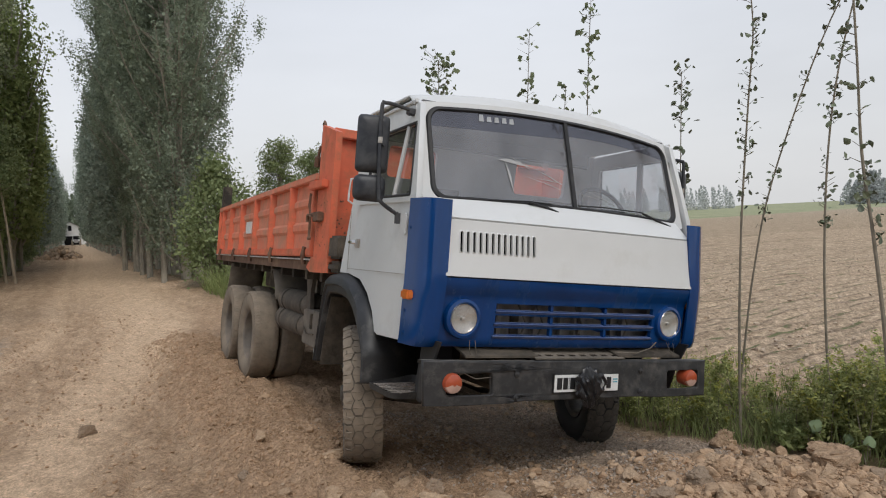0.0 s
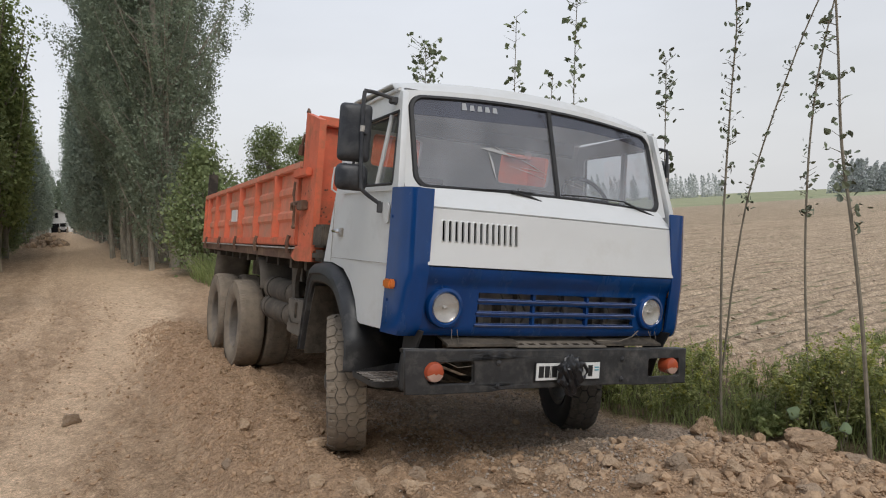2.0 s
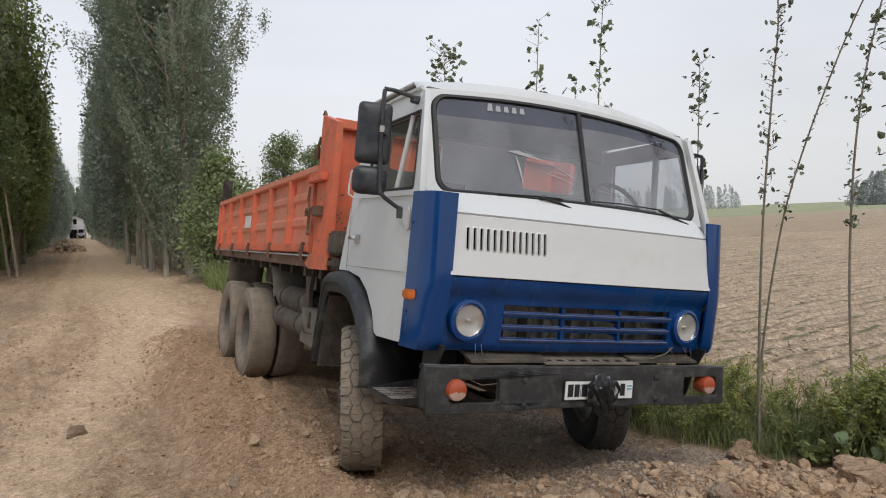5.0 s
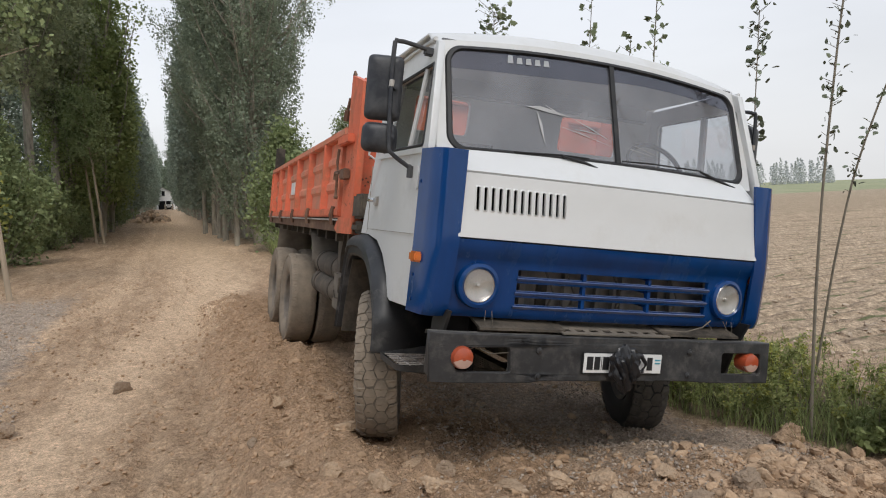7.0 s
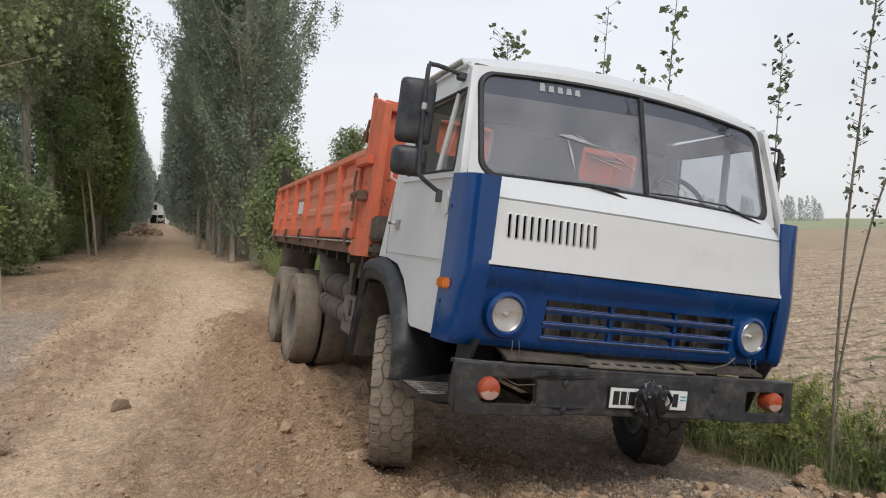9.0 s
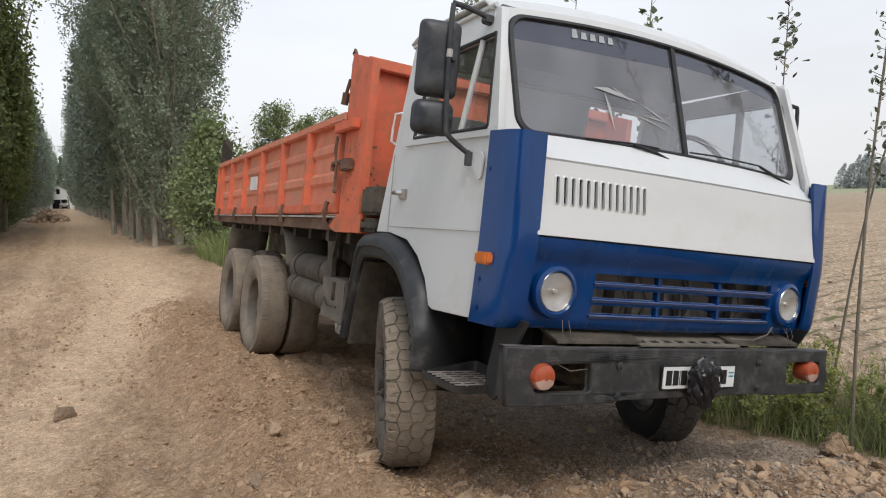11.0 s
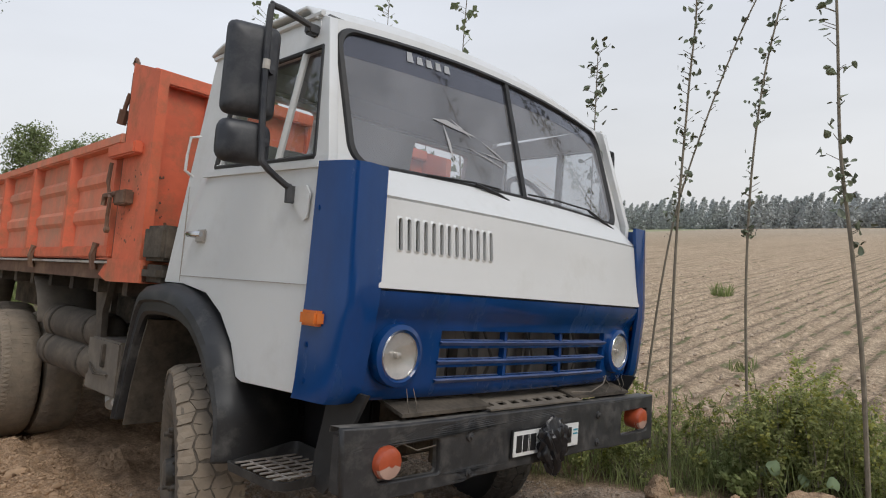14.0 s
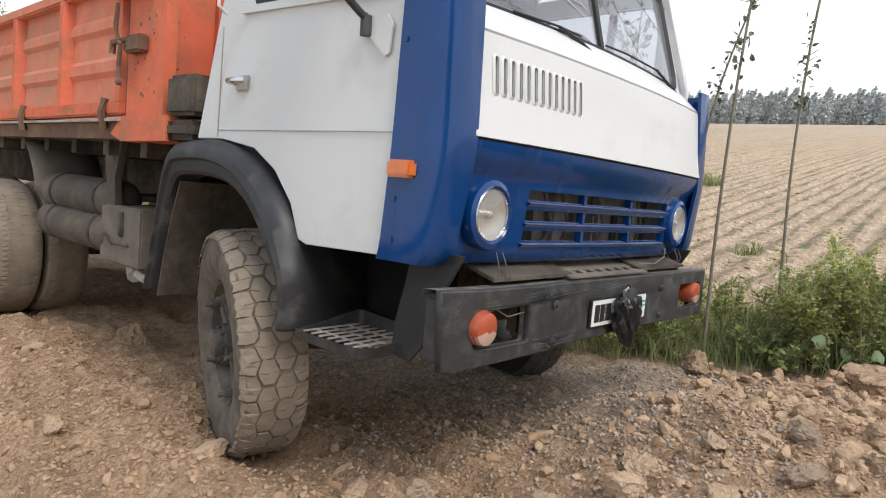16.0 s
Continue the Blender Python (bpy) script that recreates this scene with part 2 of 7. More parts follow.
# ---- mesh helpers ----
def part(name, bm, mat, parent=None, label="", smooth=False, warp=None):
    """Link a bmesh as one mesh object under a thing or a part."""
    if warp:
        for v in bm.verts:
            v.co = warp(v.co)
    bmesh.ops.recalc_face_normals(bm, faces=bm.faces)
    me = bpy.data.meshes.new(name)
    bm.to_mesh(me)
    bm.free()
    me.materials.append(mat)
    if smooth:
        for p in me.polygons:
            p.use_smooth = True
        me.set_sharp_from_angle(angle=radians(38))
    ob = new(name, me)
    if parent is not None:
        ob.parent = parent
    if label:
        tagged(ob, label)
    return ob


def facing(ob, way):
    """Turn a sheet so that its faces look along a direction."""
    if sum((p.normal.dot(Vector(way)) * p.area for p in ob.data.polygons)) < 0:
        ob.data.flip_normals()
    return ob


def thing(name, m, label, category, group="", kind=""):
    ob = new(name)
    ob.empty_display_size = 0.2
    ob.matrix_world = m
    return tagged(ob, label, category, group, kind)


def solid(ob, thick, offset=-1.0, bevel=0.0, crease=False):
    s = ob.modifiers.new("thick", "SOLIDIFY")
    s.thickness, s.offset = thick, offset
    if crease:
        e = ob.modifiers.new("crease", "EDGE_SPLIT")
        e.split_angle = radians(40)
    if bevel:
        b = ob.modifiers.new("edge", "BEVEL")
        b.width, b.segments, b.limit_method = bevel, 2, "ANGLE"
    return ob


def box(bm, x0, x1, y0, y1, z0, z1, bevel=0.0, m=None, seg=2):
    r = bmesh.ops.create_cube(bm, size=1.0)
    vs = r["verts"]
    for v in vs:
        v.co = Vector(((x0 + x1) / 2 + v.co.x * (x1 - x0), (y0 + y1) / 2 + v.co.y * (y1 - y0), (z0 + z1) / 2 + v.co.z * (z1 - z0)))
    if bevel:
        es = list({e for v in vs for e in v.link_edges})
        r = bmesh.ops.bevel(bm, geom=es, offset=bevel, segments=seg, affect="EDGES", clamp_overlap=True)
        vs = list({v for f in r["faces"] for v in f.verts} | {v for v in vs if v.is_valid})
    if m is not None:
        for v in vs:
            v.co = m @ v.co
    return vs


def tube(bm, pts, r, seg=8, r_end=None):
    """A round tube along points."""
    pts = [Vector(p) for p in pts]
    rings = []
    for i, p in enumerate(pts):
        d = (pts[min(i + 1, len(pts) - 1)] - pts[max(i - 1, 0)]).normalized()
        a = d.cross(Vector((0.31, 0.17, 0.93)))
        if a.length < 0.1:
            a = d.cross(Vector((1, 0, 0)))
        a.normalize()
        b = d.cross(a)
        k = r if r_end is None else r + (r_end - r) * i / (len(pts) - 1)
        rings.append([bm.verts.new(p + k * (math.cos(t) * a + math.sin(t) * b)) for t in [2 * math.pi * j / seg for j in range(seg)]])
    for a, b in zip(rings, rings[1:]):
        for j in range(seg):
            bm.faces.new((a[j], a[(j + 1) % seg], b[(j + 1) % seg], b[j]))
    bm.faces.new(rings[0][::-1])
    bm.faces.new(rings[-1])


def lathe(bm, profile, seg=48, m=None, close=False, cap=False):
    """Turn (radius, along x) points round the x axis."""
    m = m or Matrix()
    rings = []
    for r, x in profile:
        rings.append([bm.verts.new(m @ Vector((x, r * math.cos(2 * math.pi * j / seg), r * math.sin(2 * math.pi * j / seg)))) for j in range(seg)])
    pairs = list(zip(rings, rings[1:])) + ([(rings[-1], rings[0])] if close else [])
    for a, b in pairs:
        for j in range(seg):
            bm.faces.new((a[j], a[(j + 1) % seg], b[(j + 1) % seg], b[j]))
    if cap:
        bm.faces.new(rings[0])
        bm.faces.new(rings[-1])


def prism(bm, poly, x0, x1):
    """A (y, z) outline drawn out along x."""
    a = [bm.verts.new((x0, y, z)) for y, z in poly]
    b = [bm.verts.new((x1, y, z)) for y, z in poly]
    n = len(poly)
    for i in range(n):
        bm.faces.new((a[i], a[(i + 1) % n], b[(i + 1) % n], b[i]))
    bm.faces.new(a[::-1])
    bm.faces.new(b)


def sheet(bm, us, vs, f, hole=None):
    """A grid of faces, left out where hole(u, v) is true at a face's middle."""
    g = [[bm.verts.new(f(u, v)) for v in vs] for u in us]
    for i in range(len(us) - 1):
        for j in range(len(vs) - 1):
            if hole and hole((us[i] + us[i + 1]) / 2, (vs[j] + vs[j + 1]) / 2):
                continue
            bm.faces.new((g[i][j], g[i + 1][j], g[i + 1][j + 1], g[i][j + 1]))
    for v in [v for v in bm.verts if not v.link_faces]:
        bm.verts.remove(v)


def flat_plate(outline, holes, thick, bevel, place):
    """A flat plate with holes, as a bmesh; place(u, v, w) sets it in space."""
    cu = bpy.data.curves.new("plate", "CURVE")
    cu.dimensions, cu.fill_mode, cu.extrude, cu.bevel_depth, cu.bevel_resolution = "2D", "BOTH", thick / 2 - bevel, bevel, 1
    for pts in (outline, *holes):
        s = cu.splines.new("POLY")
        s.points.add(len(pts) - 1)
        for p, (u, v) in zip(s.points, pts):
            p.co = (u, v, 0, 1)
        s.use_cyclic_u = True
    ob = bpy.data.objects.new("plate", cu)
    me = bpy.data.meshes.new_from_object(ob)
    bm = bmesh.new()
    bm.from_mesh(me)
    bmesh.ops.remove_doubles(bm, verts=bm.verts, dist=0.0005)
    bpy.data.objects.remove(ob)
    bpy.data.curves.remove(cu)
    bpy.data.meshes.remove(me)
    for v in bm.verts:
        v.co = Vector(place(v.co.x, v.co.y, v.co.z))
    return bm


def rounded(pts, r, n=5):
    """Round the corners of a polygon."""
    out = []
    k = len(pts)
    for i in range(k):
        p, a, b = Vector(pts[i]), Vector(pts[i - 1]), Vector(pts[(i + 1) % k])
        da, db = (a - p).normalized(), (b - p).normalized()
        q = min(r, (a - p).length * 0.45, (b - p).length * 0.45)
        p0, p1 = p + da * q, p + db * q
        for j in range(n + 1):
            t = j / n
            out.append(tuple((1 - t) ** 2 * p0 + 2 * t * (1 - t) * p + t * t * p1))
    return out


def steps(a, b, n):
    return [a + (b - a) * i / n for i in range(n + 1)]


# ---- the truck ----
TRUCK = pose(3.012, 3.437, 0.967, -0.6, 8.1, -1.6)
truck = thing("truck", TRUCK, "white and blue tipper truck with orange body leaning on soil", "truck")


def lean(p):
    """The cab sits a little askew on its frame."""
    return Vector((p.x, p.y, p.z + 0.0165 * (p.x + 1.1) * min(max(p.z, 0.0), 1.3)))


def bow(x):
    return 0.05 * (abs(x) / 1.1) ** 2.2


def front_y(z):
    """How far the cab's front lies back at a height."""
    return float(np.interp(z, [0.08, 0.10, 0.13, 0.25, 0.37, 0.41, 0.44, 0.47, 0.50, 0.53, 0.70, 0.85, 0.91, 1.03, 1.09], [0.125, 0.105, 0.094, 0.084, 0.074, 0.066, 0.048, 0.031, 0.02, 0.014, 0.041, 0.058, 0.066, 0.15, 0.22]))


# chassis
bm = bmesh.new()
for s in (-1, 1):
    box(bm, s * 0.43 - 0.04, s * 0.43 + 0.04, 0.25, 7.9, 0.06, 0.30, 0.008)
for y in (0.35, 1.9, 3.3, 4.7, 6.0, 7.3, 7.85):
    box(bm, -0.4, 0.4, y - 0.05, y + 0.05, 0.09, 0.27)
part("chassis_frame", bm, M_CHASSIS, truck)
bm = bmesh.new()
tube(bm, [(-0.97, 1.37, -0.455), (-0.6, 1.37, -0.51), (0.6, 1.37, -0.51), (0.97, 1.37, -0.455)], 0.065, 10)
part("front_axle", bm, M_CHASSIS, truck)
for s in (-1, 1):
    bm = bmesh.new()
    for k in range(6):
        box(bm, s * 0.43 - 0.045, s * 0.43 + 0.045, 0.55 + 0.08 * k, 2.3 - 0.08 * k, -0.33 - 0.014 * k, -0.318 - 0.014 * k)
    part("leaf_spring", bm, M_CHASSIS, truck)
for y in (4.70, 6.05):
    bm = bmesh.new()
    lathe(bm, [(0.07, -1.0), (0.08, -0.35), (0.2, -0.2), (0.23, 0.0), (0.2, 0.2), (0.08, 0.35), (0.07, 1.0)], 20, Matrix.Translation((0, y, -0.41)))
    part("rear_axle", bm, M_CHASSIS, truck, smooth=True)
bm = bmesh.new()
box(bm, -0.42, 0.42, 0.55, 1.7, -0.2, 0.25, 0.04)
box(bm, -0.25, 0.25, 0.7, 1.5, -0.36, -0.18, 0.05)
tube(bm, [(0, 1.7, -0.05), (0, 5.2, -0.3)], 0.06, 10)
part("engine", bm, M_CHASSIS, truck)


# wheels
def wheel(name, m, parent, dish):
    """A wheel with its axle along x; its outer side is -x."""
    w = new(name)
    w.empty_display_size = 0.1
    w.parent = parent
    w.matrix_local = m
    return w


def tyre_mesh(worn):
    bm = bmesh.new()
    h = 0.145
    k = 0.008 if worn else 0.0045
    prof = [(0.268, -0.095), (0.29, -0.125), (0.36, -0.152), (0.42, -0.155), (0.465, -0.146), (0.487 + k, -0.13), (0.496 + k, -0.08), (0.498 + k, 0.0), (0.496 + k, 0.08), (0.487 + k, 0.13), (0.465, 0.146), (0.42, 0.155), (0.36, 0.152), (0.29, 0.125), (0.268, 0.095), (0.262, 0.0)]
    lathe(bm, prof, 64, close=True)
    return bm


def tread_block(c, variant):
    """One uneven six-sided tread block of the column c, at the wheel's top."""
    rnd = random.Random(4 + c + 10 * variant)
    bm = bmesh.new()
    cx = (-0.116, -0.039, 0.039, 0.116)[c]
    h = math.pi / TREAD
    r = 0.0515
    shape = [(-r, 0.0), (-r * 0.5, -h), (r * 0.5, -h), (r, 0.0), (r * 0.5, h), (-r * 0.5, h)]
    if c == 0:
        shape = [(-0.038, -h), (r * 0.5, -h), (r, 0.0), (r * 0.5, h), (-0.038, h), (-0.032, 0.0)]
    if c == 3:
        shape = [(-r, 0.0), (-r * 0.5, -h), (0.038, -h), (0.032, 0.0), (0.038, h), (-r * 0.5, h)]
    shape = [p for i, a in enumerate(shape) for b in (shape[(i + 1) % len(shape)],) for p in (a, ((a[0] + b[0]) / 2, (a[1] + b[1]) / 2))]
    shape = [(u * rnd.uniform(0.84, 1.03) + rnd.uniform(-0.003, 0.003), a * rnd.uniform(0.84, 1.0)) for u, a in shape]
    for sign in (1, -1):
        half = sorted([p for p in shape if p[1] * sign > 0.003], key=lambda p: math.atan2(p[1] * 0.5, p[0]))
        x0, x1 = min(p[0] for p in shape), max(p[0] for p in shape)
        mid = rnd.uniform(-0.3, 0.3) * x1
        poly = half + ([(x0 * 0.98, 0.002), (mid, 0.017), (x1 * 0.98, 0.002)] if sign > 0 else [(x1 * 0.98, -0.002), (mid, 0.013), (x0 * 0.98, -0.002)])
        top, low = [], []
        lift = rnd.uniform(-0.0015, 0.0015)
        for dx, da in poly:
            x = cx + dx
            drop = 0.022 * max(0.0, (abs(x) - 0.09) / 0.06) ** 2
            ra = 0.507 - drop
            for lst, rr, sh in ((top, ra + lift, 0.975), (low, ra - 0.014, 1.0)):
                a = da * sh
                lst.append(bm.verts.new((cx + dx * sh, -rr * math.sin(a), rr * math.cos(a))))
        bm.faces.new(top)
        for i in range(len(poly)):
            j = (i + 1) % len(poly)
            bm.faces.new((top[i], low[i], low[j], top[j]))
    return bm


TREAD = 28


def tread_parts(w):
    rnd = random.Random(17)
    for c in range(4):
        firsts = [part("tread_block", tread_block(c, v), M_TYRE, w) for v in range(4)]
        for k in range(TREAD):
            ob = firsts[k] if k < 4 else new("tread_block", firsts[(k * 7 + c) % 4].data)
            ob.parent = w
            ob.matrix_local = Matrix.Rotation(2 * math.pi * (k + 0.5 * (c % 2) + rnd.uniform(-0.05, 0.05)) / TREAD, 4, "X") @ Matrix.Translation((rnd.uniform(-0.004, 0.004), 0, 0))


def worn_tread():
    """Shallow worn blocks of the rear tyres, joined."""
    bm = bmesh.new()
    for c in range(4):
        b = tread_block(c, 3)
        me = bpy.data.meshes.new("tmp")
        b.to_mesh(me)
        b.free()
        for k in range(44):
            n = len(bm.verts)
            bm.from_mesh(me)
            bm.verts.ensure_lookup_table()
            m = Matrix.Rotation(2 * math.pi * (k + 0.5 * (c % 2)) / 44, 4, "X")
            for v in bm.verts[n:]:
                v.co = m @ Vector((v.co.x, v.co.y * 0.75, v.co.z))
        bpy.data.meshes.remove(me)
    return bm


def make_wheel(m, rear):
    w = wheel("wheel", m, truck, rear)
    t = part("tyre", tyre_mesh(rear), M_TYRE_DARK if not rear else M_TYRE, w, smooth=True)
    if rear:
        tagged(part("tread", worn_tread(), M_TYRE, w, "worn dusty tread"), kind="stuff")
    else:
        tread_parts(w)
    bm = bmesh.new()
    if rear:
        prof = [(0.275, -0.12), (0.262, -0.11), (0.25, -0.02), (0.235, 0.06), (0.15, 0.085), (0.0012, 0.085)]
    else:
        prof = [(0.275, -0.12), (0.262, -0.11), (0.252, -0.05), (0.24, 0.0), (0.235, 0.1), (0.27, 0.12)]
    lathe(bm, prof, 40)
    part("rim", bm, M_RIM if rear else M_HUB, w, smooth=True)
    bm = bmesh.new()
    if rear:
        lathe(bm, [(0.13, 0.085), (0.125, -0.02), (0.1, -0.05), (0.0012, -0.055)], 24)
    else:
        lathe(bm, [(0.105, 0.05), (0.1, -0.06), (0.088, -0.07), (0.086, -0.115), (0.066, -0.122), (0.062, -0.165), (0.045, -0.175), (0.0012, -0.177)], 24)
        for k in range(8):
            a = 2 * math.pi * (k + 0.5) / 8
            lathe(bm, [(0.009, -0.135), (0.009, -0.11)], 6, cap=True, m=Matrix.Rotation(a, 4, "X") @ Matrix.Translation((0, 0, 0.075)))
        for k in range(5):
            a = 2 * math.pi * k / 5
            box(bm, -0.085, -0.01, -0.042, 0.042, 0.075, 0.25, 0.014, Matrix.Rotation(a, 4, "X"))
            box(bm, -0.135, -0.07, -0.02, 0.02, 0.21, 0.245, 0.006, Matrix.Rotation(a, 4, "X"))
            lathe(bm, [(0.012, -0.16), (0.012, -0.09)], 8, cap=True, m=Matrix.Rotation(a, 4, "X") @ Matrix.Translation((0, 0, 0.228)))
    part("hub", bm, M_HUB if not rear else M_RIM, w, smooth=True)
    return w


STEER = -19
BIG = Matrix.Diagonal((0.96, 1.068, 1.068, 1))
fl = make_wheel(pose(-1.10, 1.37, -0.463, 20, -4.5, STEER) @ BIG, False)
rl = make_wheel(pose(-1.24, 4.70, -0.41, 0, 0, 0) @ BIG, True)


def copy_part(ob, m):
    made = {}
    for o in (ob, *ob.children_recursive):
        made[o] = o.copy()
        scene.collection.objects.link(made[o])
        made[o].parent = made.get(o.parent, o.parent)
    made[ob].matrix_local = m
    return made[ob]


far = copy_part(fl, pose(1.2, 1.37, -0.463, 40, 4.5, 180 + STEER) @ BIG)
# the far wheel takes darker copies of the tyre meshes
worn = {}
for ob in far.children:
    if ob.data.materials[0] in (M_TYRE, M_TYRE_DARK):
        if ob.data not in worn:
            worn[ob.data] = ob.data.copy()
            worn[ob.data].materials[0] = M_TYRE_FAR if ob.data.materials[0] == M_TYRE else M_RUBBER
        ob.data = worn[ob.data]
for y, ph in ((4.70, 33), (6.05, 75)):
    for x, turn in ((-1.24, 0), (-0.91, 180), (0.91, 0), (1.24, 180)):
        if (x, y) != (-1.24, 4.70):
            copy_part(rl, pose(x, y, -0.41, ph + 40 * x, 0, turn) @ BIG)

# cab floor, back and sides
bm = bmesh.new()
box(bm, -1.15, 1.15, 0.33, 1.55, 0.44, 0.5)
box(bm, -1.1, 1.1, 0.26, 0.42, 0.5, 0.97, 0.03)
part("dashboard", bm, M_INTERIOR, truck, warp=lean)
back_holes = [rounded([(-1.0, 1.31), (-0.54, 1.31), (-0.54, 1.58), (-1.0, 1.58)], 0.05), rounded([(0.27, 1.29), (0.86, 1.29), (0.86, 1.58), (0.27, 1.58)], 0.05)]
bm = flat_plate([(-1.19, 0.48), (1.19, 0.48), (1.15, 1.72), (-1.15, 1.72)], back_holes, 0.05, 0.004, lambda u, v, w: (u, 1.585 - 0.15 * (v - 0.48) + w, v))
part("cab_back_wall", bm, M_WHITE, truck, warp=lean)


def side_x(z):
    """The half width of the cab at a height."""
    return float(np.interp(z, [0.0, 0.5, 1.03, 1.09, 1.75], [1.262, 1.275, 1.272, 1.262, 1.195]))


CAB_SIDE = [(0.27, 0.10), (0.75, 0.085), (0.80, 0.10), (0.86, 0.24), (0.98, 0.37), (1.14, 0.46), (1.40, 0.495), (1.615, 0.495), (1.435, 1.70), (0.52, 1.74), (0.43, 1.70), (0.25, 1.06)]
WINDOWS = {-1: [(1.205, 1.085), (0.345, 1.06), (0.432, 1.57), (1.15, 1.57)], 1: [(1.34, 1.085), (0.345, 1.06), (0.432, 1.60), (1.31, 1.60)]}
for s in (-1, 1):
    door = None
    win = WINDOWS[s]
    bm = flat_plate(CAB_SIDE, [rounded(win, 0.04)], 0.044, 0.004, lambda u, v, w: (s * (side_x(v) - 0.022 + w), u, v))
    door = part("cab_side", bm, M_WHITE, truck, "white painted door and side wall of the cab", warp=lean)
    # pressed seam lines and door gap
    bm = bmesh.new()
    x = s * 1.275
    box(bm, x - 0.002, x + 0.002, 0.30, 1.44, 0.529, 0.533)
    box(bm, x - 0.002, x + 0.002, 1.437, 1.442, 0.5, 1.0)
    part("seam", bm, M_STEEL, door, warp=lean)
    bm = bmesh.new()
    prism(bm, [(1.30, 1.04), (0.30, 1.012), (0.30, 1.035), (1.30, 1.063)], s * 1.262, s * 1.279)
    part("belt_crease", bm, M_WHITE, door, warp=lean)
    # window seal, quarter bar and panes
    bm = bmesh.new()
    for k in range(4):
        tube(bm, [(s * (side_x(v) - 0.006), u, v) for u, v in (win[k], win[(k + 1) % 4])], 0.012, 6)
    part("window_seal", bm, M_RUBBER, door, warp=lean)
    bm = bmesh.new()
    tube(bm, [(s * (side_x(v) - 0.012), u, v) for u, v in (((0.64, 1.075), (0.575, 1.57)) if s < 0 else ((0.83, 1.075), (0.79, 1.6)))], 0.016 if s < 0 else 0.028, 6)
    part("quarter_bar", bm, M_WHITE, door, warp=lean)
    bm = bmesh.new()
    bm.faces.new([bm.verts.new((s * (side_x(v) - 0.025), u, v)) for u, v in ((win[0][0] + 0.015, 1.06), (0.33, 1.04), (0.42, win[2][1] + 0.02), (win[3][0] + 0.01, win[3][1] + 0.02))])
    facing(part("side_window", bm, M_SIDEGLASS, door, warp=lean), (s, 0, 0)).visible_shadow = False
    # handle, grab rail, hinges
    bm = bmesh.new()
    box(bm, s * 1.272 - 0.012, s * 1.272 + 0.012, 1.205, 1.30, 0.70, 0.77, 0.008)
    part("handle_recess", bm, M_STEEL, door, warp=lean)
    bm = bmesh.new()
    tube(bm, [(s * 1.275, 1.31, 0.74), (s * 1.32, 1.30, 0.742), (s * 1.325, 1.22, 0.742), (s * 1.31, 1.185, 0.742)], 0.014, 8)
    part("door_handle", bm, M_CHROME, door, "chrome door handle", smooth=True, warp=lean)
    bm = bmesh.new()
    tube(bm, [(s * 1.26, 1.405, 1.27), (s * 1.31, 1.41, 1.255), (s * 1.315, 1.42, 1.16), (s * 1.315, 1.425, 1.08), (s * 1.27, 1.428, 1.055)], 0.008, 8)
    part("grab_rail", bm, M_WHITE, door, smooth=True, warp=lean)

# roof with rain gutter
bm = bmesh.new()


def roof_point(u, v):
    e = 1 - abs(u) ** 3.0
    x = 1.215 * u
    c = 1 - (x / 1.15) ** 2
    y0 = 0.488 - 0.05 * c
    y = y0 + (1.475 - y0) * v
    z = 1.722 + 0.065 * c + 0.098 * min(1.0, 0.35 + 7.0 * v) * min(1.0, 14 * v) * (0.75 + 0.25 * e) - 0.05 * max(0.0, (v - 0.8) / 0.2) ** 2
    return (x, y, z)


sheet(bm, steps(-1, 1, 28), [0.0, 0.012, 0.03, 0.06] + steps(0.1, 1, 15), roof_point)
part_roof = part("roof", bm, M_WHITE, truck, smooth=True, warp=lean)
solid(facing(part_roof, (0, 0, 1)), 0.015)
for s in (-1, 1):
    bm = bmesh.new()
    tube(bm, [(s * 1.205, 0.47, 1.728), (s * 1.205, 0.9, 1.728), (s * 1.2, 1.45, 1.715)], 0.014, 6)
    part("rain_gutter", bm, M_WHITE, part_roof, smooth=True, warp=lean)
for x in (-0.26, -0.07, 0.12):
    bm = bmesh.new()
    lathe(bm, [(0.034, -0.01), (0.034, 0.02), (0.028, 0.045), (0.012, 0.056), (0.0012, 0.057)], 16, pose(x, 0.70, 1.862, 0, -90, 0))
    part("marker_lamp", bm, M_LAMP_ORANGE, part_roof, "small orange roof lamp", smooth=True, warp=lean)

# windscreen frame, seal, two panes and the dark strip


def screen(x, s, back=0.0):
    """A place on the windscreen's surface: s runs from its lower edge to its upper edge."""
    c = 1 - (x / 1.15) ** 2
    y0, z0 = 0.272 - 0.045 * c, 1.035 + 0.02 * c
    y1, z1 = 0.485 - 0.05 * c, 1.715 + 0.065 * c
    return Vector((x, y0 + (y1 - y0) * s + back, z0 + (z1 - z0) * s))


